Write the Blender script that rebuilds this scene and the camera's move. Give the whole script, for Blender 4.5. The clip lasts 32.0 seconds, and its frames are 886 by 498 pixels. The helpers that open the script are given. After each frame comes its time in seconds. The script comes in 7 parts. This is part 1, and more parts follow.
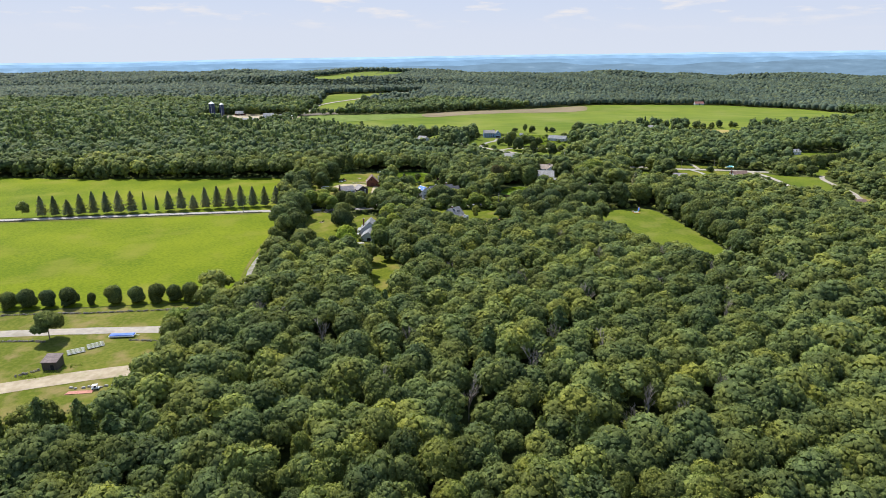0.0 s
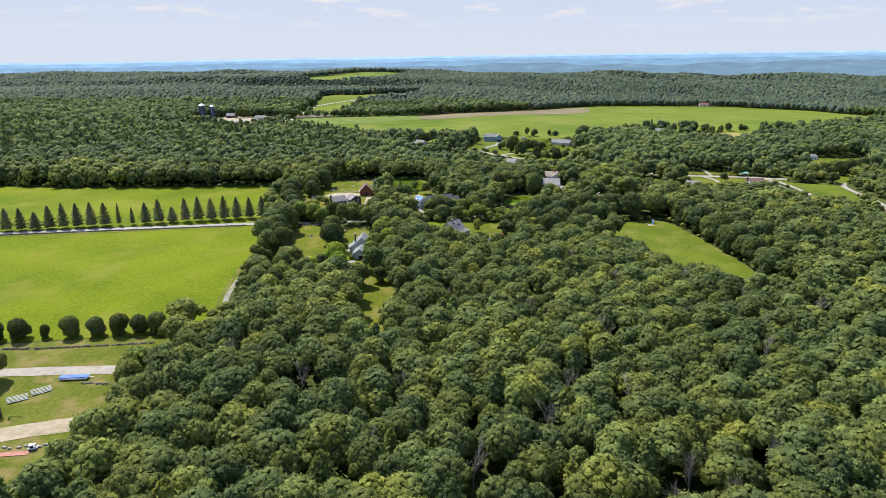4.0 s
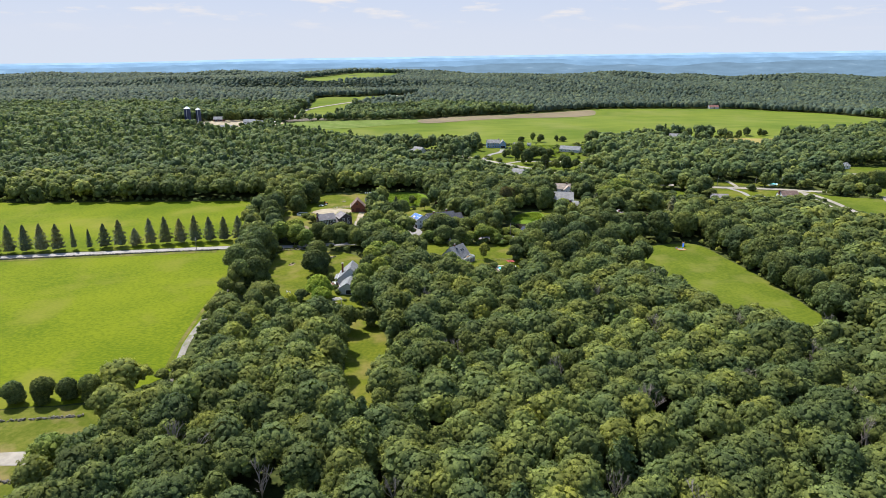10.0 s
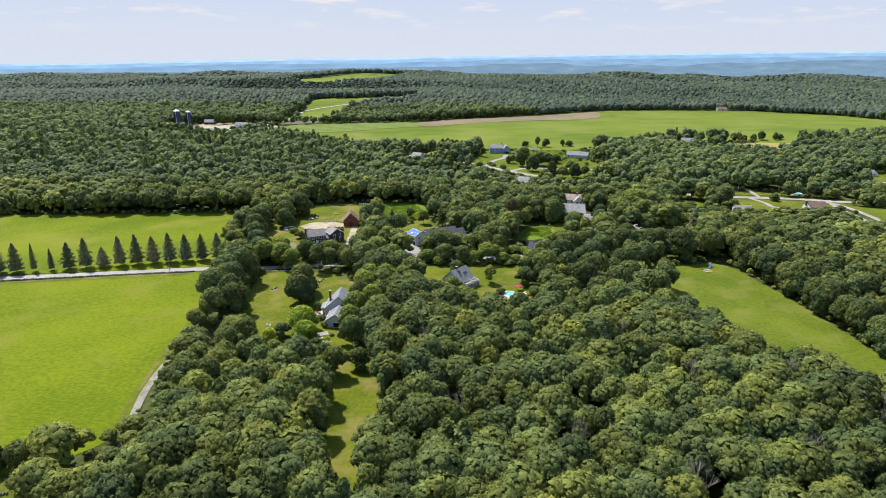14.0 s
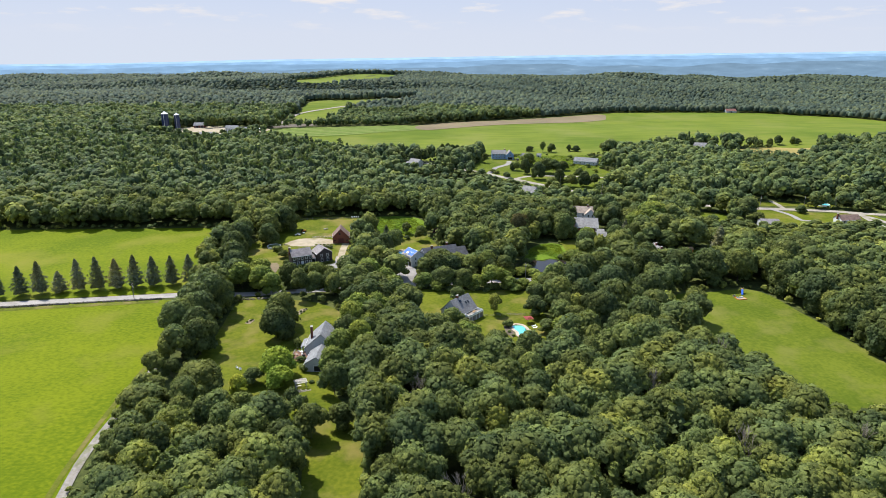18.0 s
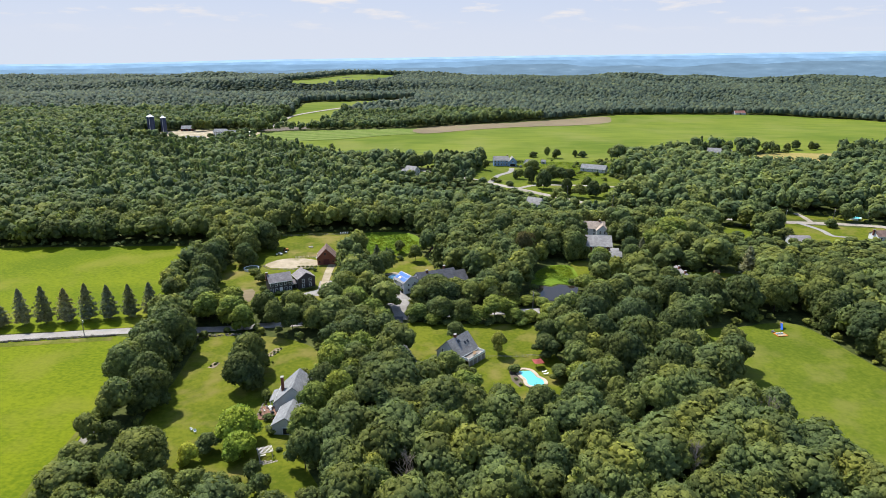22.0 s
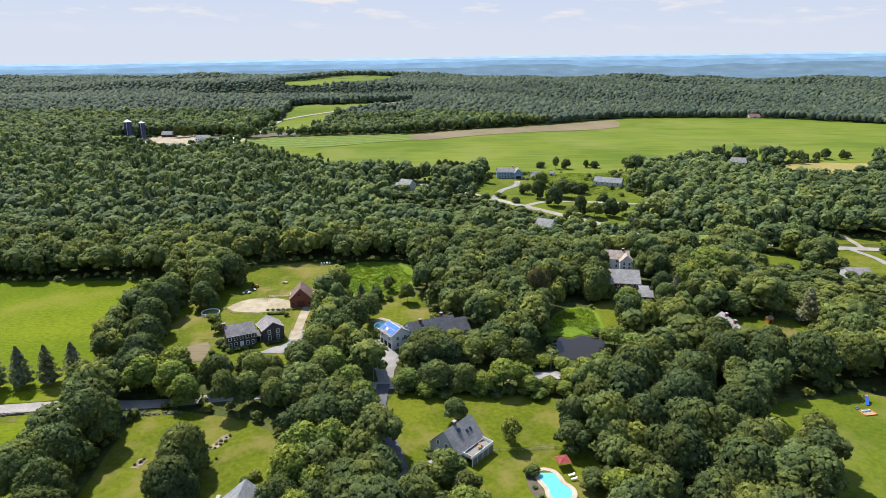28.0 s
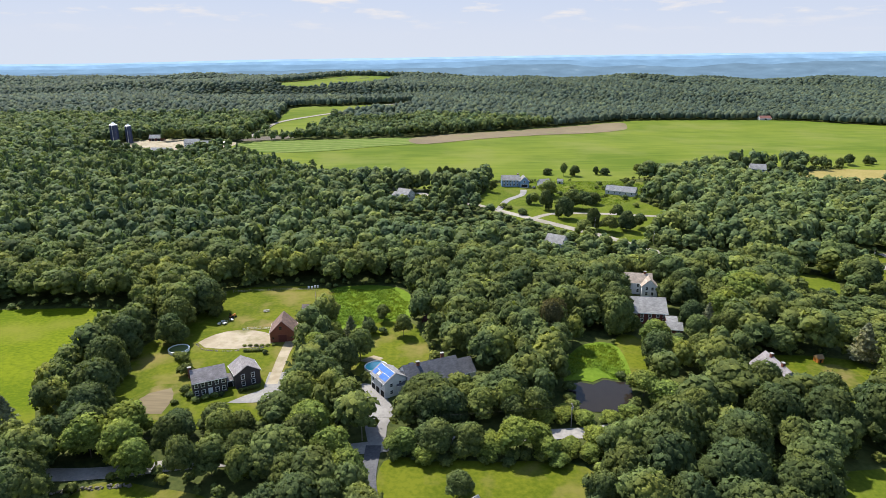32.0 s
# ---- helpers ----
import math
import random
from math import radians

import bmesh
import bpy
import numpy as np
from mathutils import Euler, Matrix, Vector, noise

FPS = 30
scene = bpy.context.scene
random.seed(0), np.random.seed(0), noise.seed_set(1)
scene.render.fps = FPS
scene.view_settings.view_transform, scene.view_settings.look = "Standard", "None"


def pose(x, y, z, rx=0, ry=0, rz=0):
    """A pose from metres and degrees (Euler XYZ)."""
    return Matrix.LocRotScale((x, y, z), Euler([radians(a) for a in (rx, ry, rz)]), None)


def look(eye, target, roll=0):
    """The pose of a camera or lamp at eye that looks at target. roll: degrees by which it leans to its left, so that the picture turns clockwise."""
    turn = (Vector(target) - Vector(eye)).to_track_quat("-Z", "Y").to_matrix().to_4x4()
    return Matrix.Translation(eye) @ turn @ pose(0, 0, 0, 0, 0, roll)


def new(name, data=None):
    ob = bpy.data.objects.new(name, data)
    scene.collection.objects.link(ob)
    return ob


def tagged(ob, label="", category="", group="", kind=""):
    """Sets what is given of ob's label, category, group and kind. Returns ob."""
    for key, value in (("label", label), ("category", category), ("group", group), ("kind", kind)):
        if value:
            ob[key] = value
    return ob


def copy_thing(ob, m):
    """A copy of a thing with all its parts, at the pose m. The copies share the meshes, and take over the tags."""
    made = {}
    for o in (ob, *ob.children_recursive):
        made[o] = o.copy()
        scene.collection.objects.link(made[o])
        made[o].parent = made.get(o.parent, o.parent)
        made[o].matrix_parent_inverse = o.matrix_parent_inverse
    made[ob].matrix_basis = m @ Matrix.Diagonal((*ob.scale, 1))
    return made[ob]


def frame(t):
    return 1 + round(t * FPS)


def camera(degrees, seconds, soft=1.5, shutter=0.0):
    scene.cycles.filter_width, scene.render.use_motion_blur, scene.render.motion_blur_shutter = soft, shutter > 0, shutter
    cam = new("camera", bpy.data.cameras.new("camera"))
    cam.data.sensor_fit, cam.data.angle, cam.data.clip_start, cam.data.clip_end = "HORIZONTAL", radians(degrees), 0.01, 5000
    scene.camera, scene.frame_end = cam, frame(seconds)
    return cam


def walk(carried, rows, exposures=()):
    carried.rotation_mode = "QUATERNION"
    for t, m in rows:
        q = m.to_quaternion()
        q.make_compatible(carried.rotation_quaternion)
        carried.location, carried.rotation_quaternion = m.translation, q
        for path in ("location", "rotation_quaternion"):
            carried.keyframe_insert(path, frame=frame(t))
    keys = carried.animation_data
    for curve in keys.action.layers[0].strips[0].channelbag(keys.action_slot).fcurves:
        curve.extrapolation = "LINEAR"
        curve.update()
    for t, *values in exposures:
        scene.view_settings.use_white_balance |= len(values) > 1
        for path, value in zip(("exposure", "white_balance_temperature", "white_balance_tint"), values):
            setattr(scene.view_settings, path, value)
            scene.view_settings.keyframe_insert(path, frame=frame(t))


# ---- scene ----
cam = camera(69.98, 32.0, soft=0.8)
PATH = [
    (0, pose(0.00, 0.00, 105.00, 72.858, 0, -0.001)),
    (4, pose(-0.26, 33.67, 105.12, 72.861, 0, -0.155)),
    (8, pose(-1.02, 67.97, 104.84, 72.886, 0, -0.263)),
    (12, pose(-2.04, 103.36, 104.91, 72.889, 0, -0.313)),
    (16, pose(-1.48, 140.35, 104.69, 72.939, 0, -0.297)),
    (20, pose(-0.37, 177.60, 104.48, 72.952, 0, -0.266)),
    (24, pose(1.78, 215.43, 105.03, 72.936, 0, -0.258)),
    (28, pose(2.25, 251.05, 105.41, 72.942, 0, -0.254)),
    (32, pose(2.14, 285.16, 105.49, 72.931, 0, -0.210)),
]
walk(cam, PATH)

# ---- light ----
SUN_TO = Vector((-0.37, 0.44, 0.82)).normalized()
world = bpy.data.worlds.new("sky")
scene.world = world
world.use_nodes = True
wn, wl = world.node_tree.nodes, world.node_tree.links
sky = wn.new("ShaderNodeTexSky")
sky.sky_type = "NISHITA"
sky.sun_disc = False
sky.sun_elevation = math.asin(SUN_TO.z)
sky.sun_rotation = math.atan2(SUN_TO.x, SUN_TO.y)
sky.altitude = 200
sky.air_density, sky.dust_density, sky.ozone_density = 1.0, 0.6, 2.0
tc = wn.new("ShaderNodeTexCoord")
sep = wn.new("ShaderNodeSeparateXYZ")
wl.new(tc.outputs["Generated"], sep.inputs[0])


def world_ramp(src, stops):
    r = wn.new("ShaderNodeValToRGB")
    el = r.color_ramp.elements
    while len(el) < len(stops):
        el.new(0.5)
    for e, (at_, col) in zip(el, stops):
        e.position, e.color = at_, (*col, 1)
    wl.new(src, r.inputs[0])
    return r.outputs[0]


def world_mix(fac, a, b):
    m = wn.new("ShaderNodeMix")
    m.data_type = "RGBA"
    wl.new(fac, m.inputs[0])
    for sock, v in ((m.inputs[6], a), (m.inputs[7], b)):
        if isinstance(v, tuple):
            sock.default_value = (*v, 1)
        else:
            wl.new(v, sock)
    return m.outputs[2]


# summer haze low in the sky, and thin broken cloud above it
haze = world_ramp(sep.outputs[2], [(0.0, (1, 1, 1)), (0.12, (0.97, 0.97, 0.97)), (0.45, (0, 0, 0))])
low_sky = world_ramp(sep.outputs[2], [(0.0, (2.32, 2.52, 2.92)), (0.03, (2.26, 2.45, 2.9)), (0.085, (1.98, 2.25, 2.88))])
air = world_mix(haze, sky.outputs[0], low_sky)
cm = wn.new("ShaderNodeMapping")
cm.inputs["Scale"].default_value = (11.0, 11.0, 62.0)
wl.new(tc.outputs["Generated"], cm.inputs[0])
cn = wn.new("ShaderNodeTexNoise")
cn.inputs["Scale"].default_value, cn.inputs["Detail"].default_value, cn.inputs["Roughness"].default_value = 1.0, 6, 0.58
wl.new(cm.outputs[0], cn.inputs["Vector"])
cloud = world_ramp(cn.outputs["Fac"], [(0.54, (0, 0, 0)), (0.68, (1, 1, 1))])
high = world_ramp(sep.outputs[2], [(0.028, (0, 0, 0)), (0.06, (1, 1, 1))])
cmul = wn.new("ShaderNodeMix")
cmul.data_type, cmul.blend_type = "RGBA", "MULTIPLY"
cmul.inputs[0].default_value = 1.0
wl.new(cloud, cmul.inputs[6])
wl.new(high, cmul.inputs[7])
wl.new(world_mix(cmul.outputs[2], air, (2.85, 2.78, 2.84)), wn["Background"].inputs[0])
wn["Background"].inputs[1].default_value = 0.15
sun = new("sun", bpy.data.lights.new("sun", "SUN"))
sun.data.energy, sun.data.angle, sun.data.color = 4.4, radians(0.5), (1.0, 0.96, 0.89)
sun.matrix_world = look((0, 0, 300), Vector((0, 0, 300)) - SUN_TO)
scene.view_settings.exposure = 1.0


# ---- materials ----
def material(name, rough=0.8, spec=0.2):
    m = bpy.data.materials.new(name)
    m.use_nodes = True
    b = m.node_tree.nodes["Principled BSDF"]
    b.inputs["Roughness"].default_value = rough
    b.inputs["Specular IOR Level"].default_value = spec
    return m, m.node_tree.nodes, m.node_tree.links, b


def ramp(nodes, links, fac, stops):
    r = nodes.new("ShaderNodeValToRGB")
    el = r.color_ramp.elements
    while len(el) < len(stops):
        el.new(0.5)
    for e, (pos, col) in zip(el, stops):
        e.position, e.color = pos, (*col, 1)
    links.new(fac, r.inputs[0])
    return r.outputs[0]


def noise_fac(nodes, links, scale, detail=4, coord="Object", rough=0.55, stretch=None):
    tc = nodes.new("ShaderNodeTexCoord")
    n = nodes.new("ShaderNodeTexNoise")
    n.inputs["Scale"].default_value, n.inputs["Detail"].default_value = scale, detail
    n.inputs["Roughness"].default_value = rough
    src = tc.outputs[coord]
    if stretch:
        mp = nodes.new("ShaderNodeMapping")
        mp.inputs["Scale"].default_value = stretch[:3]
        if len(stretch) > 3:
            mp.inputs["Rotation"].default_value = (0, 0, radians(stretch[3]))
        links.new(src, mp.inputs[0])
        src = mp.outputs[0]
    links.new(src, n.inputs["Vector"])
    return n.outputs["Fac"]


def mix(nodes, links, fac, a, b, mode="MIX"):
    m = nodes.new("ShaderNodeMix")
    m.data_type, m.blend_type = "RGBA", mode
    for sock, v in ((m.inputs[0], fac), (m.inputs[6], a), (m.inputs[7], b)):
        if isinstance(v, (int, float)):
            sock.default_value = v
        elif isinstance(v, tuple):
            sock.default_value = (*v, 1)
        else:
            links.new(v, sock)
    return m.outputs[2]


def bump(nodes, links, bsdf, fac, strength, dist):
    b = nodes.new("ShaderNodeBump")
    b.inputs["Strength"].default_value, b.inputs["Distance"].default_value = strength, dist
    links.new(fac, b.inputs["Height"])
    links.new(b.outputs[0], bsdf.inputs["Normal"])


def surface(name, low, high, fine=3.0, broad=0.05, patch=None, rough=0.85, spec=0.15, stretch=None, relief=0.0, patch_at=(0.55, 0.75)):
    """Two scales of variation between low and high, and patches of a third colour."""
    m, n, l, b = material(name, rough, spec)
    f1 = noise_fac(n, l, fine, 5, stretch=stretch)
    f2 = noise_fac(n, l, broad, 4)
    mul = n.new("ShaderNodeMath")
    mul.operation = "ADD"
    l.new(f1, mul.inputs[0])
    l.new(f2, mul.inputs[1])
    half = n.new("ShaderNodeMath")
    half.operation = "MULTIPLY"
    l.new(mul.outputs[0], half.inputs[0])
    half.inputs[1].default_value = 0.5
    col = ramp(n, l, half.outputs[0], [(0.40, low), (0.60, high)])
    if patch:
        f3 = noise_fac(n, l, broad * 1.7, 5)
        pm = ramp(n, l, f3, [(patch_at[0], (0, 0, 0)), (patch_at[1], (1, 1, 1))])
        col = mix(n, l, pm, col, patch)
    l.new(col, b.inputs["Base Color"])
    if relief:
        bump(n, l, b, f1, 0.6, relief)
    return m


M = {}
M["forest_floor"] = surface("forest_floor", (0.03, 0.042, 0.012), (0.075, 0.085, 0.025), 0.5, 0.03, spec=0.04)
M["field"] = surface("field_grass", (0.066, 0.098, 0.0025), (0.122, 0.146, 0.005), 0.9, 0.018, (0.150, 0.146, 0.022), stretch=(0.7, 1.1, 1, 8), patch_at=(0.52, 0.8), spec=0.04)
M["far_field"] = surface("far_field_crop", (0.070, 0.104, 0.010), (0.120, 0.146, 0.018), 0.10, 0.009, (0.135, 0.148, 0.034), stretch=(0.22, 1.3, 1, 20), patch_at=(0.5, 0.75), spec=0.04)
def strip_material():
    m, n, l, b = material("mown_strips", 0.9, 0.04)
    tc = n.new("ShaderNodeTexCoord")
    mp = n.new("ShaderNodeMapping")
    mp.inputs["Rotation"].default_value = (0, 0, radians(-12))
    l.new(tc.outputs["Object"], mp.inputs[0])
    w = n.new("ShaderNodeTexWave")
    w.bands_direction = "Y"
    w.inputs["Scale"].default_value, w.inputs["Distortion"].default_value = 0.028, 1.2
    l.new(mp.outputs[0], w.inputs["Vector"])
    c = ramp(n, l, w.outputs["Fac"], [(0.3, (0.085, 0.125, 0.022)), (0.7, (0.125, 0.155, 0.042))])
    f = ramp(n, l, noise_fac(n, l, 0.15, 5), [(0.35, (0.85, 0.85, 0.85)), (0.65, (1.1, 1.1, 1.1))])
    l.new(mix(n, l, 1.0, c, f, "MULTIPLY"), b.inputs["Base Color"])
    return m


M["strips"] = strip_material()
M["lawn"] = surface("lawn_grass", (0.056, 0.077, 0.005), (0.104, 0.117, 0.010), 0.7, 0.05, (0.158, 0.130, 0.040), patch_at=(0.49, 0.74), spec=0.04)
M["meadow"] = surface("meadow_grass", (0.056, 0.082, 0.007), (0.098, 0.120, 0.012), 0.7, 0.04, (0.125, 0.126, 0.030), patch_at=(0.5, 0.76), spec=0.04)
M["dry_grass"] = surface("dry_grass", (0.060, 0.078, 0.007), (0.108, 0.114, 0.018), 0.7, 0.06, (0.178, 0.132, 0.058), spec=0.04, patch_at=(0.5, 0.72))
M["weeds"] = surface("tall_weeds", (0.070, 0.118, 0.010), (0.115, 0.172, 0.018), 0.5, 0.06, relief=0.3, spec=0.04)
M["hay"] = surface("ripe_hay", (0.20, 0.165, 0.052), (0.265, 0.212, 0.080), 0.5, 0.03, spec=0.04)
M["soil"] = surface("bare_soil", (0.120, 0.093, 0.053), (0.170, 0.132, 0.075), 0.4, 0.02, (0.125, 0.135, 0.045), stretch=(0.2, 2, 1, 35))
M["dark_soil"] = surface("dark_soil", (0.063, 0.052, 0.038), (0.112, 0.091, 0.063), 0.4, 0.03)
M["gravel"] = surface("pale_gravel", (0.212, 0.190, 0.158), (0.285, 0.256, 0.212), 0.5, 0.06, (0.17, 0.15, 0.105))
M["lane_gravel"] = surface("lane_gravel", (0.13, 0.12, 0.095), (0.24, 0.22, 0.195), 0.9, 0.12, (0.10, 0.11, 0.035), patch_at=(0.5, 0.66))
M["sand"] = surface("sandy_track", (0.225, 0.182, 0.120), (0.315, 0.268, 0.192), 0.35, 0.07, (0.15, 0.135, 0.055), patch_at=(0.53, 0.72))
M["asphalt"] = surface("worn_asphalt", (0.175, 0.165, 0.155), (0.245, 0.232, 0.216), 1.2, 0.12, (0.155, 0.146, 0.135))
M["pale_road"] = surface("pale_road", (0.21, 0.196, 0.180), (0.285, 0.266, 0.244), 1.2, 0.12, (0.18, 0.165, 0.145))
M["dark_asphalt"] = surface("dark_asphalt", (0.060, 0.060, 0.066), (0.102, 0.102, 0.108), 1.5, 0.1)
M["bed_mulch"] = surface("bed_mulch", (0.085, 0.065, 0.035), (0.26, 0.21, 0.14), 1.1, 0.5, (0.08, 0.10, 0.02))
M["bark"] = surface("bark", (0.05, 0.04, 0.03), (0.13, 0.11, 0.085), 2.0, 0.3)
M["dead_wood"] = surface("dead_wood", (0.20, 0.17, 0.14), (0.33, 0.29, 0.25), 2.0, 0.3)


def leaf_material(name, attribute, dark, mid, light, grain=2.2):
    """Leaves: each tree has its own shade, each leafy mound differs a little."""
    m, n, l, b = material(name, 0.7, 0.06)
    if attribute:
        src = n.new("ShaderNodeAttribute")
        src.attribute_name = "shade"
        val = src.outputs["Fac"]
    else:
        val = n.new("ShaderNodeObjectInfo").outputs["Random"]
    col = ramp(n, l, val, [(0.0, dark), (0.55, mid), (1.0, light)])
    geo = n.new("ShaderNodeNewGeometry")
    nz = n.new("ShaderNodeTexNoise")
    nz.inputs["Scale"].default_value, nz.inputs["Detail"].default_value, nz.inputs["Roughness"].default_value = grain, 4, 0.75
    l.new(geo.outputs["Position"], nz.inputs["Vector"])
    mound = ramp(n, l, geo.outputs["Random Per Island"], [(0.0, (0.66, 0.68, 0.68)), (0.5, (1.0, 1.0, 1.0)), (1.0, (1.42, 1.38, 1.24))])
    spots = ramp(n, l, nz.outputs["Fac"], [(0.34, (0.76, 0.78, 0.78)), (0.66, (1.28, 1.25, 1.16))])
    hn = n.new("ShaderNodeTexNoise")
    hn.inputs["Scale"].default_value, hn.inputs["Detail"].default_value = 0.085, 1
    l.new(geo.outputs["Position"], hn.inputs["Vector"])
    hue = ramp(n, l, hn.outputs["Fac"], [(0.36, (0.90, 0.98, 1.22)), (0.5, (1.0, 1.0, 1.06)), (0.64, (1.12, 1.03, 0.90))])
    col = mix(n, l, 1.0, col, hue, "MULTIPLY")
    col = mix(n, l, 1.0, col, mound, "MULTIPLY")
    col = mix(n, l, 1.0, col, spots, "MULTIPLY")
    bump(n, l, b, nz.outputs["Fac"], 0.7 if grain > 2 else 0.25, 0.7 / grain)
    l.new(col, b.inputs["Base Color"])
    tr = n.new("ShaderNodeBsdfTranslucent")
    glow = mix(n, l, 1.0, col, (1.25, 1.35, 0.75), "MULTIPLY")
    l.new(glow, tr.inputs["Color"])
    ms = n.new("ShaderNodeMixShader")
    ms.inputs[0].default_value = 0.30
    l.new(b.outputs[0], ms.inputs[1])
    l.new(tr.outputs[0], ms.inputs[2])
    l.new(ms.outputs[0], n["Material Output"].inputs["Surface"])
    return m


LEAF = ((0.063, 0.083, 0.029), (0.108, 0.133, 0.041), (0.180, 0.202, 0.047))
M["leaf"] = leaf_material("leaf", False, *LEAF)
M["leaf_woods"] = leaf_material("leaf_woods", True, *LEAF)
# Distance haze mixed into the leaf colour: bluer, flatter tones than LEAF.
M["leaf_far_haze"] = leaf_material("leaf_far_haze", True, (0.050, 0.070, 0.048), (0.078, 0.102, 0.066), (0.112, 0.140, 0.082), 0.12)
M["leaf_slope"] = leaf_material("leaf_slope", True, (0.068, 0.094, 0.041), (0.102, 0.134, 0.050), (0.152, 0.184, 0.056), 0.8)
M["leaf_dark"] = leaf_material("leaf_dark", False, (0.057, 0.077, 0.028), (0.081, 0.104, 0.035), (0.118, 0.142, 0.041))
M["leaf_bright"] = leaf_material("leaf_bright", False, (0.19, 0.25, 0.034), (0.24, 0.29, 0.036), (0.30, 0.31, 0.04))
M["leaf_brown"] = leaf_material("leaf_brown", False, (0.095, 0.085, 0.035), (0.11, 0.095, 0.038), (0.12, 0.10, 0.04))
M["leaf_purple"] = leaf_material("leaf_purple", False, (0.05, 0.022, 0.028), (0.06, 0.026, 0.03), (0.07, 0.03, 0.03))
M["pine_needle"] = leaf_material("pine_needle", False, (0.066, 0.092, 0.034), (0.098, 0.128, 0.044), (0.135, 0.165, 0.050))
M["weed_blades"] = leaf_material("weed_blades", True, (0.12, 0.17, 0.022), (0.15, 0.21, 0.026), (0.19, 0.25, 0.03))
M["leaf_pale"] = leaf_material("leaf_pale", False, (0.34, 0.35, 0.22), (0.42, 0.43, 0.28), (0.5, 0.5, 0.36))
M["leaf_soft"] = leaf_material("leaf_soft", False, (0.112, 0.142, 0.034), (0.140, 0.176, 0.038), (0.172, 0.208, 0.042))
M["needle"] = leaf_material("needle", False, (0.110, 0.128, 0.072), (0.160, 0.168, 0.088), (0.215, 0.205, 0.110))


# ---- ground ----
def ease(a, b, v):
    u = np.clip((v - a) / (b - a), 0, 1)
    return u * u * (3 - 2 * u)


def bell(x, y, cx, cy, sx, sy):
    return np.exp(-0.5 * (((x - cx) / sx) ** 2 + ((y - cy) / sy) ** 2))


RISE_Y = (-400, 0, 200, 300, 400, 500, 600, 750, 1000, 1300, 1600, 2000, 3000, 5200)
RISE_Z = (-8, -6, -4, -1, 1, 3, 5, 11, 15, 16, 19, 17, 2, -80)


def gz(x, y):
    """Height of the ground."""
    x, y = np.asarray(x, float), np.asarray(y, float)
    z = sum(np.interp(y + o, RISE_Y, RISE_Z) for o in (-90, -45, 0, 45, 90)) / 5
    z = z + np.where(x < -220, bell(x, 0, -220, 0, 800, 1), bell(x, 0, -220, 0, 360, 1)) * (15 * ease(1080, 1290, y) + 11 * ease(1440, 1500, y)) * (1 - ease(1900, 2500, y))
    z = z - 6 * bell(x, y, -240, 872, 170, 42) - 4.7 * bell(x, y, 228, 588, 62, 42)
    z = z - 13 * ease(850, 1200, y) * ease(0, 280, x) * (1 - ease(1300, 1700, y))
    z = z + 8 * bell(x, y, 800, 2000, 700, 400) + 7 * bell(x, y, 520, 1950, 480, 300) + 6 * bell(x, y, -1300, 2300, 800, 400)
    z = z + ease(1300, 1550, y) * (4.5 + 5 * ease(200, 650, np.abs(x + 220))) * (np.sin(x / 130 + y / 310) * np.sin(y / 120 - x / 420 + 1) + 0.6 * np.sin(x / 61 + 2) * np.sin(y / 75 + x / 190))
    return z


def mesh_object(name, verts, faces, mat, parent=None, smooth=False):
    me = bpy.data.meshes.new(name)
    me.from_pydata([tuple(v) for v in verts], [], [tuple(f) for f in faces])
    if smooth:
        me.polygons.foreach_set("use_smooth", [True] * len(me.polygons))
    if mat:
        me.materials.append(mat)
    ob = new(name, me)
    ob.parent = parent
    return ob


def part(name, bm, mat, parent, label=""):
    me = bpy.data.meshes.new(name)
    bm.to_mesh(me)
    bm.free()
    if mat:
        me.materials.append(mat)
    ob = new(name, me)
    ob.parent = parent
    if label:
        ob["label"] = label
    return ob


def make_ground():
    xs = np.unique(np.concatenate([np.arange(-4200, -600, 100), np.arange(-600, 600, 12), np.arange(600, 4300, 100)]))
    ys = np.unique(np.concatenate([np.arange(-500, 60, 70), np.arange(60, 1300, 12), np.arange(1300, 2600, 30), np.arange(2600, 5200, 100)]))
    X, Y = np.meshgrid(xs, ys)
    Z = gz(X, Y)
    nx = len(xs)
    i = (np.arange(len(ys) - 1)[:, None] * nx + np.arange(nx - 1)[None, :]).ravel()
    faces = np.stack([i, i + 1, i + nx + 1, i + nx], 1)
    ob = mesh_object("ground", np.stack([X, Y, Z], -1).reshape(-1, 3), faces.tolist(), M["forest_floor"], smooth=True)
    return tagged(ob, "rolling ground with dark leaf litter under woods", "ground", kind="structure")


make_ground()


def curve_through(pts, closed, step):
    """Points along a smooth line through pts, about step apart."""
    P = [Vector(p) for p in pts]
    n = len(P)
    out = []
    for i in range(n if closed else n - 1):
        if closed:
            a, b, c, d = P[i - 1], P[i], P[(i + 1) % n], P[(i + 2) % n]
        else:
            a, b, c, d = P[max(i - 1, 0)], P[i], P[i + 1], P[min(i + 2, n - 1)]
        k = max(1, int((c - b).length / step))
        for j in range(k):
            u = j / k
            out.append(0.5 * ((2 * b) + (c - a) * u + (2 * a - 5 * b + 4 * c - d) * u * u + (3 * b - a - 3 * c + d) * u ** 3))
    if not closed:
        out.append(P[-1])
    return out


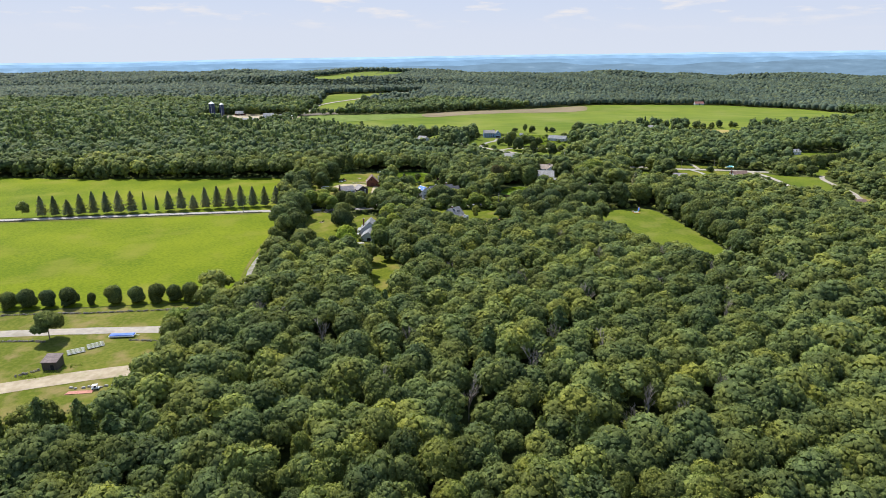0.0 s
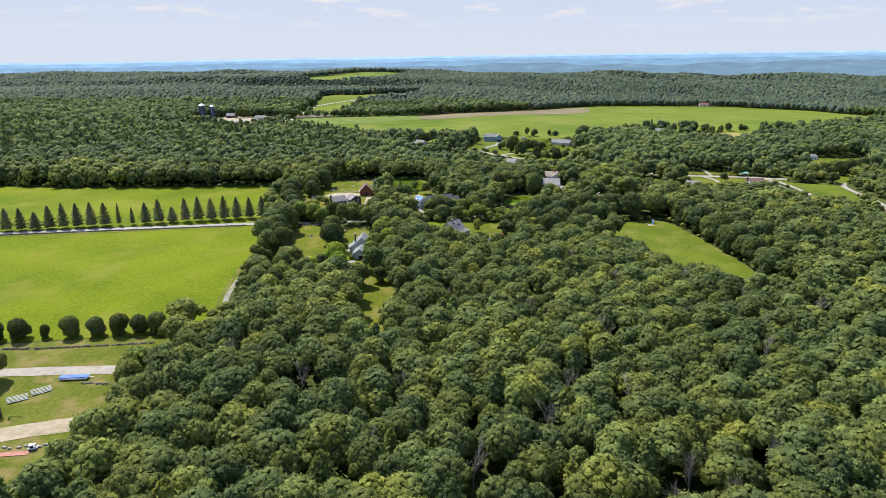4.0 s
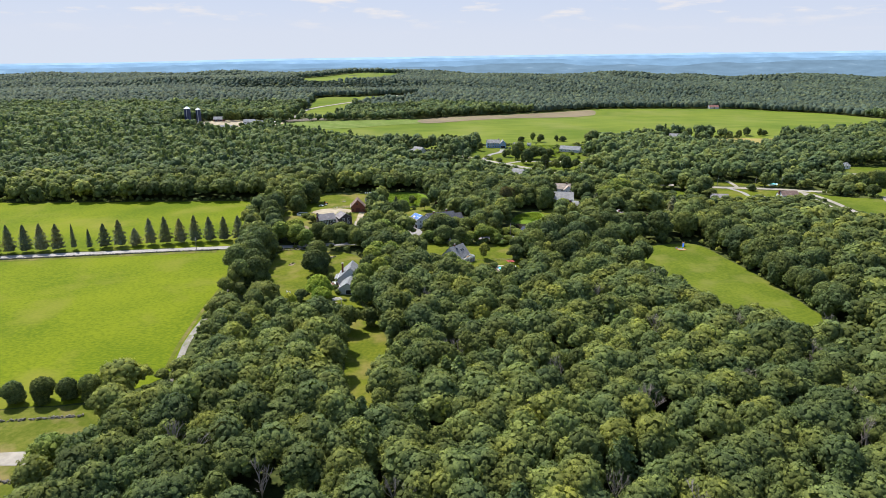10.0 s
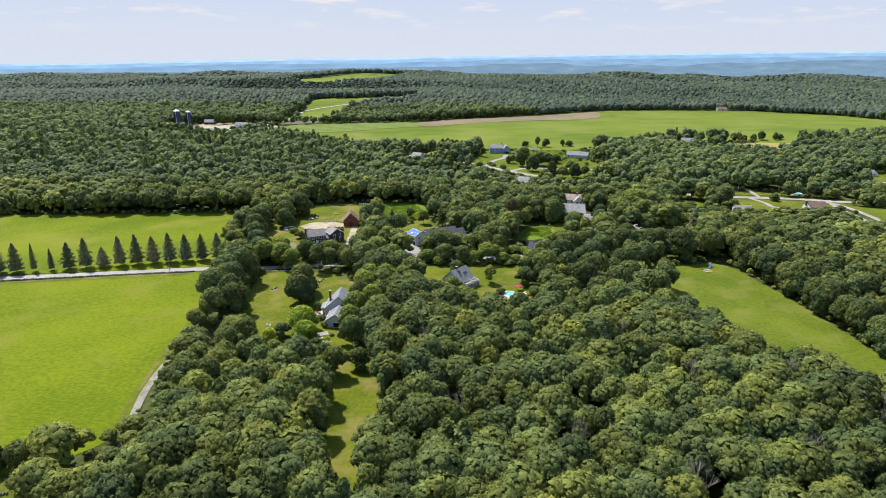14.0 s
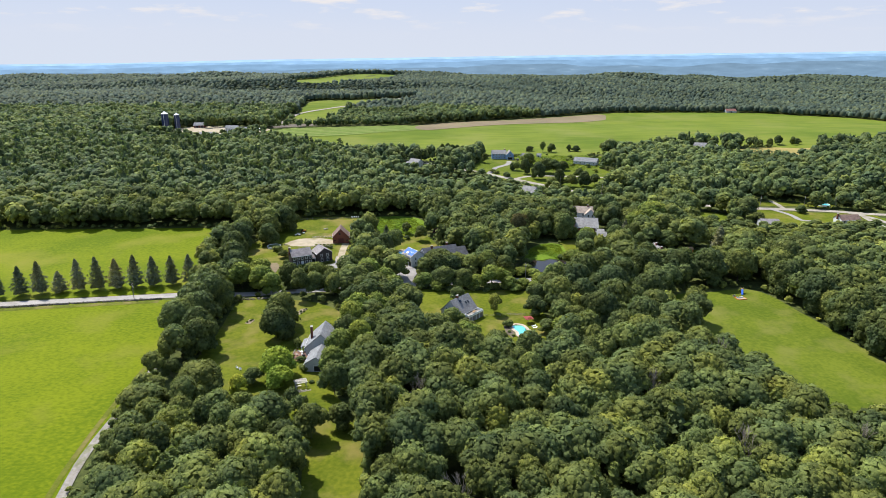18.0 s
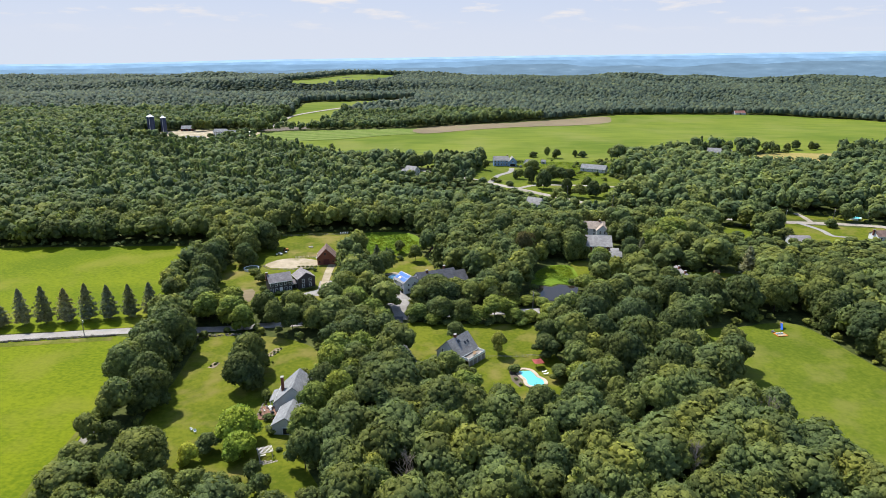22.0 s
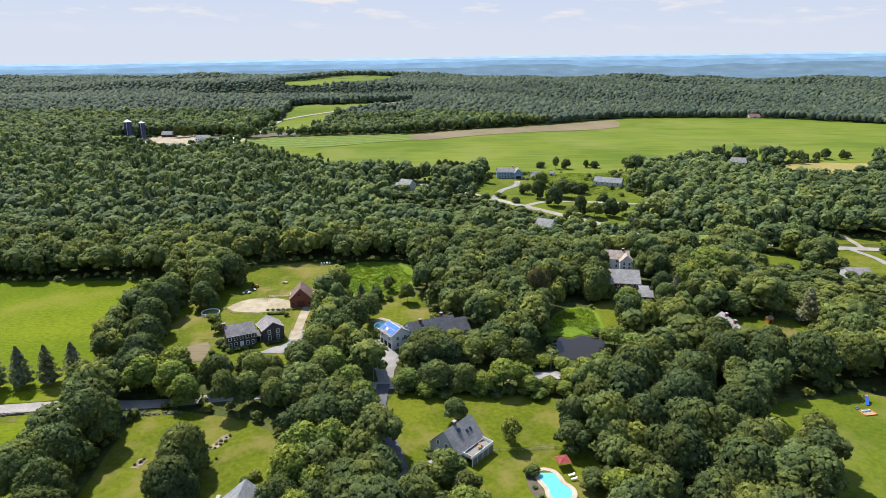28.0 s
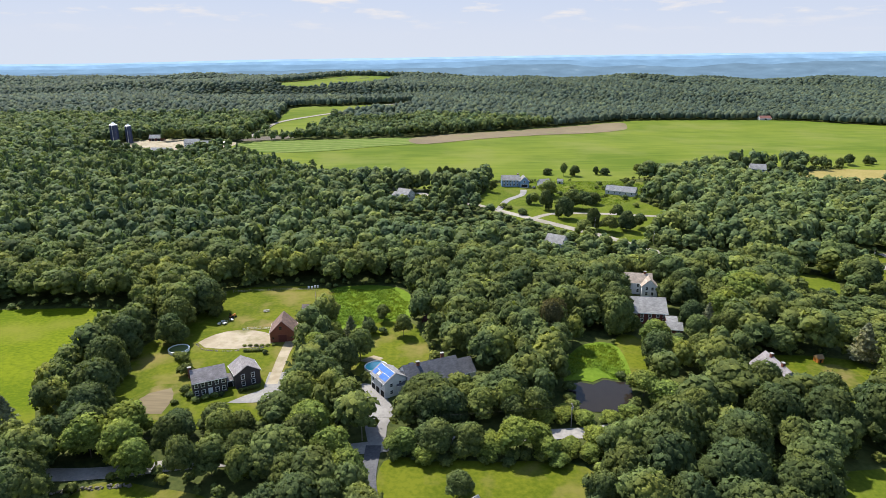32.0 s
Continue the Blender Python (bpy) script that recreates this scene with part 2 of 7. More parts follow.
def inside(poly, x, y):
    """Which of the points x, y lie in the polygon."""
    x, y = np.asarray(x, float), np.asarray(y, float)
    r = np.zeros(x.shape, bool)
    n = len(poly)
    for i in range(n):
        (x1, y1), (x2, y2) = poly[i], poly[(i + 1) % n]
        if y1 == y2:
            continue
        c = ((y1 > y) != (y2 > y)) & (x < (x2 - x1) * (y - y1) / (y2 - y1) + x1)
        r ^= c
    return r


CLEAR = []
EDGES = []


def sheet(name, pts, mat, lift, label, category, step=20, wobble=0.8, clear=0.0, smooth=True):
    """A piece of ground cover laid on the ground within an outline."""
    line = curve_through(pts, True, 4 if step < 30 else 12) if smooth else [Vector(p) for p in pts]
    if wobble:
        line = [p + wobble * Vector((noise.noise((p.x * 0.13, p.y * 0.13, 3)), noise.noise((p.x * 0.13, p.y * 0.13, 9)))) for p in line]
    if clear is not None:
        CLEAR.append(([tuple(p) for p in line], clear - 1.6))
        if category in ("field", "lawn", "meadow", "pasture", "grass"):
            EDGES.append([tuple(p) for p in line])
    bm = bmesh.new()
    f = bm.faces.new([bm.verts.new((p.x, p.y, 0)) for p in line])
    bmesh.ops.triangulate(bm, faces=[f])
    lo = [min(p[i] for p in line) for i in (0, 1)]
    hi = [max(p[i] for p in line) for i in (0, 1)]
    for axis in (0, 1):
        v = math.ceil(lo[axis] / step) * step
        while v < hi[axis]:
            co, no = [0, 0, 0], [0, 0, 0]
            co[axis], no[axis] = v, 1
            bmesh.ops.bisect_plane(bm, geom=bm.verts[:] + bm.edges[:] + bm.faces[:], plane_co=co, plane_no=no)
            v += step
    co = np.array([v.co[:2] for v in bm.verts])
    z = gz(co[:, 0], co[:, 1]) + lift
    for v, h in zip(bm.verts, z):
        v.co.z = h
    for f in bm.faces:
        if f.normal.z < 0:
            f.normal_flip()
        f.smooth = True
    ob = part(name, bm, mat, None)
    return tagged(ob, label, category, kind="structure")


def ribbon(name, pts, width, mat, lift, label, category="road", clear=0.5, step=4, margin=0.0):
    line = curve_through(pts, False, step)
    verts, faces = [], []
    for i, p in enumerate(line):
        d = (line[min(i + 1, len(line) - 1)] - line[max(i - 1, 0)]).normalized()
        nrm = Vector((-d.y, d.x))
        w = width / 2 * (1 + 0.12 * noise.noise((p.x * 0.1, p.y * 0.1, 5)))
        for s in (-1, -0.4, 0.4, 1):
            q = p + nrm * w * s
            verts.append((q.x, q.y, float(gz(q.x, q.y)) + lift))
        if i:
            k = 4 * i
            faces += [(k - 4 + j, k - 3 + j, k + 1 + j, k + j) for j in range(3)]
    faces = [f[::-1] for f in faces]
    if clear is not None:
        left = [tuple((Vector(verts[4 * i][:2]) - p) * (1 + 2 * clear / width) + p) for i, p in enumerate(line)]
        right = [tuple((Vector(verts[4 * i + 3][:2]) - p) * (1 + 2 * clear / width) + p) for i, p in enumerate(line)]
        CLEAR.append((left + right[::-1], margin))
    ob = mesh_object(name, verts, faces, mat, smooth=True)
    return tagged(ob, label, category, kind="structure")


# fields and lawns
sheet("west_field", [(-430, 374), (-286, 395), (-200, 408), (-118, 419), (-106, 395), (-103, 366), (-100, 320), (-96, 287), (-103, 274), (-114, 266), (-190, 256), (-300, 242), (-430, 225)],
      M["field"], 0.12, "bright green mown hay field beside the gravel lane", "field", clear=2)
sheet("north_field", [(-430, 384), (-286, 405), (-200, 418), (-116, 429), (-115, 446), (-121, 455), (-126, 486), (-126, 528), (-200, 530), (-295, 527), (-430, 524)],
      M["field"], 0.12, "bright green hay field behind the row of conifers", "field", clear=1)
sheet("far_west_field", [(-520, 545), (-440, 550), (-415, 585), (-450, 620), (-540, 615)], M["field"], 0.12, "small pale green field among woods", "field", clear=0)
sheet("farmyard", [(-430, 228), (-300, 244), (-190, 254), (-114, 264), (-105, 252), (-112, 240), (-104, 210), (-98, 190), (-104, 174), (-118, 166), (-140, 160), (-190, 150), (-300, 130), (-430, 115)],
      M["dry_grass"], 0.12, "dry yellowish grass of a farm yard", "grass", clear=1)
sheet("east_field", [(104, 424), (120, 427), (143, 429), (151, 400), (156, 371), (158, 345), (160, 308), (146, 296), (120, 312), (98, 345), (93, 368), (104, 395), (99, 411)],
      M["meadow"], 0.12, "green meadow enclosed by woods", "meadow", clear=1)
sheet("pool_lawn", [(-13, 430), (10, 430), (41, 427), (42, 404), (45, 392), (43, 370), (30, 362), (10, 368), (-2, 374), (-11, 388), (-12, 405)],
      M["lawn"], 0.12, "mown lawn round the house with the pool", "lawn", clear=1)
sheet("west_lawn", [(-88, 420), (-66, 419), (-50, 413), (-42, 402), (-39, 385), (-39, 352), (-29, 330), (-22, 305), (-23, 262), (-28, 250), (-33, 262), (-36, 290), (-40, 310), (-50, 318), (-62, 325), (-74, 340), (-87, 355), (-88, 390)],
      M["lawn"], 0.12, "shaded green lawn with garden trees", "lawn", clear=0.5)
sheet("dark_house_lawn", [(-100, 452), (-106, 480), (-106, 502), (-98, 520), (-92, 552), (-48, 553), (-46, 515), (-50, 495), (-48, 472), (-44, 456), (-46, 449), (-60, 446), (-80, 445)],
      M["lawn"], 0.12, "lawn round the dark brown house and the barn", "lawn", clear=0.5)
sheet("weed_meadow", [(-47, 553), (-18, 555), (-9, 535), (-12, 520), (-30, 513), (-45, 514)], M["weeds"], 0.12, "overgrown bright green meadow behind the barn", "meadow", clear=0.5)
sheet("garage_lawn", [(-31, 512), (-12, 519), (-5, 505), (-2, 488), (-8, 474), (-22, 474), (-30, 482)], M["lawn"], 0.12, "lawn behind the garage with worn patches", "lawn", clear=0.5)
sheet("pond_lawn", [(66, 474), (72, 472), (78, 500), (72, 507), (66, 498)], M["lawn"], 0.12, "narrow lawn beside the pond", "lawn", clear=0.3)
sheet("reed_bed", [(43, 472), (48, 472.5), (52, 471), (56, 474), (60, 472.5), (65, 472.5), (67, 484), (66, 499), (56, 499), (48, 490)], M["weeds"], 0.14, "bright green reeds along the pond", "reeds", clear=0.5)
sheet("se_house_lawn", [(112, 486), (122, 490), (146, 486), (148, 470), (132, 455), (116, 460)], M["lawn"], 0.12, "lawn with flower beds behind the grey house", "lawn", clear=0.5)
sheet("white_house_lawn", [(25, 702), (34, 735), (42, 764), (80, 768), (150, 772), (170, 745), (140, 715), (150, 675), (125, 640), (112, 618), (98, 620), (75, 640), (50, 664)],
      M["meadow"], 0.12, "pale green lawn and meadow round the blue house", "lawn", clear=0.5)
sheet("grey_house_lawn", [(-34, 700), (-28, 728), (-10, 730), (-6, 712), (-16, 698)], M["lawn"], 0.12, "small lawn by the grey house", "lawn", clear=0.5)
sheet("east_lot", [(206, 548), (208, 562), (216, 588), (235, 587), (262, 579), (288, 570), (285, 556), (266, 545), (245, 544), (224, 538), (210, 541)],
      M["lawn"], 0.12, "roadside lawn with a driveway", "lawn", clear=0.5)
sheet("north_verge", [(205, 601), (218, 600), (250, 598), (275, 592), (277, 600), (250, 607), (225, 612), (207, 613)], M["lawn"], 0.12, "grass verge behind the pale road", "lawn", clear=0.5)
sheet("side_lawn", [(165, 546), (169, 574), (180, 580), (190, 577), (191, 566), (178, 547)], M["meadow"], 0.12, "small lawn between trees near the road", "lawn", clear=0.5)
sheet("east_pasture", [(284, 560), (300, 548), (322, 535), (314, 505), (302, 478), (290, 476), (284, 500)],
      M["meadow"], 0.12, "pasture beside a farm track", "pasture", clear=0.5)
sheet("upper_pasture", [(340, 665), (365, 655), (410, 650), (400, 620), (378, 598), (350, 570), (332, 545), (323, 552), (335, 590), (345, 625)], M["meadow"], 0.12, "pale pasture below a white house", "pasture", clear=0.5)
sheet("stable_yard", [(288, 430), (300, 427), (312, 434), (318, 470), (306, 470), (300, 450), (290, 444)], M["dry_grass"], 0.12, "dry grass round the stable", "grass", clear=0.5)
sheet("hay_field", [(300, 796), (313, 812), (349, 820), (384, 824), (376, 790), (346, 768), (313, 760), (294, 766)], M["hay"], 0.13, "tan field of ripe hay", "field", clear=0.5)
sheet("great_field", [(-222, 950), (-190, 985), (-100, 1003), (-20, 1018), (60, 1075), (150, 1150), (276, 1250), (372, 1276), (465, 1287), (556, 1286), (612, 1252), (690, 1200), (720, 1040), (640, 930), (560, 880), (400, 818), (300, 830), (230, 820), (150, 778), (100, 772), (40, 770), (5, 745), (-55, 765), (-115, 805), (-150, 850), (-175, 905)],
      M["far_field"], 0.15, "broad light green crop field on a rise", "field", step=20, wobble=2, clear=1)
sheet("ploughed_strip", [(-26, 1012), (-18, 962), (60, 1010), (140, 1070), (240, 1150), (264, 1185), (262, 1232), (150, 1143), (60, 1068)], M["soil"], 0.5, "brown ploughed strip in the crop field", "field", step=20, wobble=1, clear=None)
sheet("mown_strips", [(-215, 958), (-188, 980), (-100, 999), (-30, 1010), (-24, 968), (-60, 950), (-120, 925), (-185, 925)], M["strips"], 0.42, "crop field mown in pale strips", "field", step=20, wobble=1, clear=None)
sheet("hill_field", [(-204, 1050), (-216, 1130), (-214, 1250), (-160, 1262), (-110, 1282), (-60, 1312), (-38, 1290), (-50, 1240), (-100, 1222), (-128, 1192), (-150, 1130), (-150, 1060), (-175, 1040)], M["far_field"], 0.15, "green field on the slope below woods", "field", step=40, clear=1)
sheet("soil_plot", [(-222, 985), (-205, 1018), (-170, 1030), (-164, 1010), (-195, 990)], M["dark_soil"], 0.5, "dark bare soil plot by the farm", "field", step=40, clear=1)
sheet("ridge_field", [(-345, 1600), (-330, 1700), (-270, 1800), (-150, 1890), (-90, 1850), (-110, 1690), (-180, 1560), (-240, 1500), (-300, 1510)], M["far_field"], 0.2, "pale green field on the ridge", "field", step=50, wobble=2, clear=1)
sheet("farm_ground", [(-358, 944), (-345, 972), (-310, 1000), (-240, 990), (-215, 970), (-228, 944), (-270, 928), (-330, 934)], M["sand"], 0.2, "pale bare ground of a dairy farm", "farm yard", step=40, clear=2)

# roads, lanes and drives
ribbon("road", [(-430, 379), (-286, 400), (-200, 413), (-121, 424), (-90, 425), (-66, 429), (-44, 432), (-18, 436), (10, 440), (33, 442), (50, 444), (70, 453), (81, 462), (87, 471)],
       5.0, M["pale_road"], 0.22, "narrow pale grey country road", clear=0.0, margin=-1.6)
ribbon("lane", [(-111, 419), (-103, 395), (-101, 366), (-100, 340), (-99, 310), (-95.5, 290), (-93, 274), (-106, 248), (-108, 236)], 2.4, M["lane_gravel"], 0.22, "grey gravel lane along the hay field", clear=0.0, margin=-1.8)
ribbon("yard_road", [(-430, 205), (-300, 221), (-176, 233), (-140, 236), (-120, 237), (-106, 238), (-98, 246)], 6.0, M["gravel"], 0.22, "pale gravel road through the farm yard", clear=0.5)
ribbon("yard_track", [(-300, 150), (-190, 176), (-150, 191), (-128, 199), (-110, 204), (-100, 205)], 8.0, M["sand"], 0.22, "sandy track with wheel marks", clear=0.3)
ribbon("pool_house_drive", [(-16.5, 437), (-16.2, 420), (-12, 406), (-8.6, 395), (-6.8, 386), (-4, 377)], 4.0, M["dark_asphalt"], 0.24, "dark asphalt drive to the house", "drive", clear=0.0, margin=-1.5)
ribbon("blue_house_road", [(-15, 735), (10, 713), (28, 698), (55, 671), (76, 650), (98, 629), (118, 606), (150, 598), (190, 598), (218, 594), (245, 590), (268, 583), (285, 573), (300, 566)], 6.0, M["gravel"], 0.22, "pale country road past the far houses", clear=1.0)
ribbon("branch_road", [(60, 668), (76, 679), (107, 678), (150, 673), (190, 690)], 4.0, M["gravel"], 0.24, "pale branch road", clear=0.3)
ribbon("blue_house_drive", [(40, 688), (48, 712), (60, 728), (63, 743)], 4.5, M["asphalt"], 0.24, "curved asphalt drive to the blue house", "drive", clear=None)
ribbon("farm_track", [(-216, 1012), (-219, 1090), (-212, 1143), (-171, 1186), (-128, 1219), (-103, 1254), (-64, 1306), (-30, 1330)], 6.0, M["gravel"], 0.6, "pale farm track between fields", clear=1.0)
ribbon("field_house_drive", [(274, 812), (286, 806), (289, 788), (288, 770), (296, 750), (330, 730)], 4.0, M["gravel"], 0.24, "pale drive to the house by the field", "drive", clear=1.0)
ribbon("pasture_track", [(276, 579), (283, 561), (283, 535), (280, 505), (277, 482)], 4.0, M["gravel"], 0.26, "pale farm track beside the pasture", clear=0.6)
ribbon("pasture_track", [(280, 566), (275.5, 543), (272, 517), (268, 498)], 3.4, M["gravel"], 0.26, "second pale farm track beside the pasture", clear=0.6)
ribbon("stable_track", [(330, 545), (322, 530), (318, 505), (315, 478), (305, 448), (299, 428)], 4.0, M["gravel"], 0.26, "pale track down to the stable", clear=0.6)
ribbon("upper_track", [(346, 627), (368, 620), (390, 612), (410, 610)], 3.6, M["gravel"], 0.26, "pale track across the upper pasture", clear=0.4)
ribbon("ranch_drive", [(232, 592), (237, 575), (236, 560), (246, 556)], 3.6, M["asphalt"], 0.28, "grey drive to the ranch house", "drive", clear=None)
ribbon("side_road", [(241, 592), (242, 603), (241, 612)], 3.4, M["gravel"], 0.27, "pale side road into the woods", clear=0.6)
ribbon("field_edge_path", [(-108, 404), (-105.4, 386), (-104, 360), (-103, 330), (-101, 305), (-98.5, 288)], 1.6, M["dry_grass"], 0.2, "strip of dry grass along the lane", "grass", clear=None)
ribbon("wall_verge", [(-330, 386.4), (-286, 393.4), (-200, 406.4), (-124, 417.2)], 3.2, M["dry_grass"], 0.2, "strip of dry grass below the stone wall", "grass", clear=None)


# ---- trees ----
def ico(sub):
    bm = bmesh.new()
    bmesh.ops.create_icosphere(bm, subdivisions=sub, radius=1.0)
    v = np.array([x.co[:] for x in bm.verts])
    f = np.array([[w.index for w in x.verts] for x in bm.faces])
    bm.free()
    return v, f


ICO = {1: ico(1), 2: ico(2)}


def cards(rng, centre, normal, size, quads, loose=0.62):
    """Small leaf sprays at the centres: two-triangle diamonds or single triangles, roughly facing along the normals."""
    n = len(centre)
    nn = normal + rng.normal(0, loose, (n, 3)) + [0, 0, 0.1]
    nn /= np.linalg.norm(nn, axis=1)[:, None]
    a = np.cross(nn, rng.normal(0, 1, (n, 3)))
    a /= np.linalg.norm(a, axis=1)[:, None]
    b = np.cross(nn, a)
    s = size * rng.uniform(0.6, 1.3, n)[:, None]
    if quads:
        v = np.stack([centre - a * s, centre + b * s * 0.7 + nn * s * 0.2, centre + a * s, centre - b * s * 0.7 + nn * s * 0.2], 1).reshape(-1, 3)
        k = np.arange(n)[:, None] * 4
        f = np.concatenate([k + [0, 1, 2], k + [0, 2, 3]])
    else:
        v = np.stack([centre - a * s, centre + a * s * 0.7 + b * s * 0.8, centre + a * s * 0.5 - b * s * 0.9], 1).reshape(-1, 3)
        f = np.arange(n)[:, None] * 3 + [0, 1, 2]
    return v, f


def unit(rng, n):
    d = rng.normal(0, 1, (n, 3))
    return d / np.linalg.norm(d, axis=1)[:, None]


def dome_crown(seed, clump, ring, leaves, size, R=5.0, H=14.0, low=0.2, lobes=7, sink=0.4, bulge=1.0, rough=0.16, top=0.3, reach=(0.38, 0.60)):
    """A full crown at unit radius and height: rounded lobes, each covered by small leafy mounds, with loose sprays on the outside."""
    rng = np.random.default_rng(seed)
    mid, half = H * (1 + low) / 2, H * (1 - low) / 2
    cen = [(0, 0, mid + half * top)]
    rad = [0.66 * min(R, half) + 0.08 * R]
    for i in range(lobes - 1):
        ang = i * 2.4 + rng.uniform(-0.4, 0.4)
        rr = R * rng.uniform(*reach)
        cen.append((rr * math.cos(ang), rr * math.sin(ang), mid + half * rng.uniform(-sink, 0.34)))
        rad.append(R * rng.uniform(0.30, 0.52) * bulge)
    cen, rad = np.array(cen), np.array(rad)
    sq = np.array([1, 1, min(1.15, half / R * 0.95)])
    V, F, off = [], [], 0
    iv, jf = ICO[1]
    for c, r in zip(cen, rad):
        V.append(c + iv * r * 0.84 * sq)
        F.append(jf + off)
        off += len(iv)
    Q, D = [], []
    for c, r in zip(cen, rad):
        n = max(6, int(4 * math.pi * r * r / (clump * clump * 2.1)))
        k = np.arange(n) + 0.5
        t = np.arccos(1 - 2 * k / n)
        p = math.pi * (1 + 5 ** 0.5) * k + rng.uniform(0, 6)
        d = np.stack([np.sin(t) * np.cos(p), np.sin(t) * np.sin(p), np.cos(t)], 1) + rng.normal(0, 0.3 * clump / r, (n, 3))
        d /= np.linalg.norm(d, axis=1)[:, None]
        q = c + d * r * sq * rng.uniform(0.88, 1.06, (n, 1))
        keep = (d[:, 2] > -0.55) & ((np.linalg.norm((q[:, None] - cen[None]) / (rad[None, :, None] * sq), axis=2) > 0.86).all(1))
        Q.append(q[keep])
        D.append(d[keep])
    Q, D = np.concatenate(Q), np.concatenate(D)
    n = len(Q)
    A = D + rng.normal(0, 0.25, (n, 3)) + [0, 0, 0.15]
    A /= np.linalg.norm(A, axis=1)[:, None]
    S = np.cross(A, [0.3, 0.9, 0.2])
    S /= np.linalg.norm(S, axis=1)[:, None]
    T = np.cross(A, S)
    cs = clump * rng.uniform(0.7, 1.3, n)
    a0 = rng.uniform(0, 6.28, n)
    levels = ((0.58, 0.40), (1.0, -0.22)) if ring > 0 else ((0.95, -0.15),)
    m = abs(ring)
    P = [(Q + A * (cs * 0.55)[:, None])[:, None]]
    for rr, hh in levels:
        ang = a0[:, None] + np.arange(m)[None] * 2 * math.pi / m + rng.normal(0, 0.15, (n, m))
        w = rr * cs[:, None] * (1 + rng.normal(0, rough, (n, m)))
        z = hh * cs[:, None] + rng.normal(0, rough * 0.7, (n, m)) * cs[:, None]
        P.append(Q[:, None] + S[:, None] * (w * np.cos(ang))[..., None] + T[:, None] * (w * np.sin(ang))[..., None] + A[:, None] * z[..., None])
    P = np.concatenate(P, 1)
    f = []
    for k in range(m):
        j = (k + 1) % m
        f.append((0, 1 + k, 1 + j))
        if ring > 0:
            f += [(1 + k, 1 + m + k, 1 + m + j), (1 + k, 1 + m + j, 1 + j)]
    V.append(P.reshape(-1, 3))
    F.append((np.array(f)[None] + (np.arange(n) * P.shape[1])[:, None, None]).reshape(-1, 3) + off)
    off += n * P.shape[1]
    if leaves:
        k = rng.integers(0, n, leaves)
        d = A[k] + 0.95 * unit(rng, leaves)
        d /= np.linalg.norm(d, axis=1)[:, None]
        v, f = cards(rng, Q[k] + d * (cs[k] * rng.uniform(0.45, 1.05, leaves))[:, None], d, size, False, 0.75)
        V.append(v)
        F.append(f + off)
    return np.concatenate(V) / [R, R, H], np.concatenate(F)


def cone_crown(seed, tiers, leaves, size, low=0.08, power=0.9, ragged=0.15, quads=True, slim=0.22, inner=0.82, belly=1.0):
    """A conifer: drooping tiers of needle sprays round an inner cone; belly under 1 draws the foot in."""
    rng = np.random.default_rng(seed)
    V, F, off = [], [], 0
    seg = 9
    for i in range(tiers):
        h0 = low + (1 - low) * i / tiers
        h1 = low + (1 - low) * min((i + 1.9) / tiers, 1.02)
        r = (1 - h0) ** power * min(1, belly + 2.4 * (h0 - low)) * rng.uniform(1 - ragged, 1)
        ring = np.array([(r * (1 + rng.uniform(-0.22, 0.22)) * inner * math.cos(2 * math.pi * k / seg), r * (1 + rng.uniform(-0.22, 0.22)) * inner * math.sin(2 * math.pi * k / seg), h0 + rng.uniform(-0.012, 0.012)) for k in range(seg)])
        V.append(np.concatenate([ring, [[0, 0, h1]]]))
        F.append(np.array([(off + k, off + (k + 1) % seg, off + seg) for k in range(seg)]))
        off += seg + 1
    u = rng.uniform(0, 1, leaves) ** 1.6
    h = low + (1 - low) * u
    tier = (h - low) / (1 - low) * tiers % 1
    a0 = rng.uniform(0, 2 * math.pi, leaves)
    r = (1 - h) ** power * np.minimum(1, belly + 2.4 * (h - low)) * (1.05 - 0.45 * tier) * (1 + ragged * np.sin(a0 * 3 + h * 40)) * rng.uniform(0.8, 1.08, leaves) + 0.01
    a = a0
    p = np.stack([r * np.cos(a), r * np.sin(a), h], 1)
    nrm = np.stack([np.cos(a), np.sin(a), np.full(leaves, 0.7)], 1)
    v, f = cards(rng, p * [slim, slim, 1], nrm, size, quads)
    V.append(v / [slim, slim, 1])
    F.append(f + off)
    return np.concatenate(V), np.concatenate(F)


def array_mesh(name, V, F, mat, shade=None, smooth=False):
    me = bpy.data.meshes.new(name)
    me.vertices.add(len(V))
    me.vertices.foreach_set("co", np.ascontiguousarray(V, dtype=np.float32).ravel())
    me.loops.add(len(F) * 3)
    me.polygons.add(len(F))
    me.loops.foreach_set("vertex_index", np.ascontiguousarray(F, dtype=np.int32).ravel())
    me.polygons.foreach_set("loop_start", np.arange(0, len(F) * 3, 3, dtype=np.int32))
    me.polygons.foreach_set("loop_total", np.full(len(F), 3, dtype=np.int32))
    if smooth:
        me.polygons.foreach_set("use_smooth", np.ones(len(F), bool))
    if shade is not None:
        at = me.attributes.new("shade", "FLOAT", "FACE")
        at.data.foreach_set("value", np.ascontiguousarray(shade, dtype=np.float32))
    me.materials.append(mat)
    me.update(calc_edges=True)
    return me


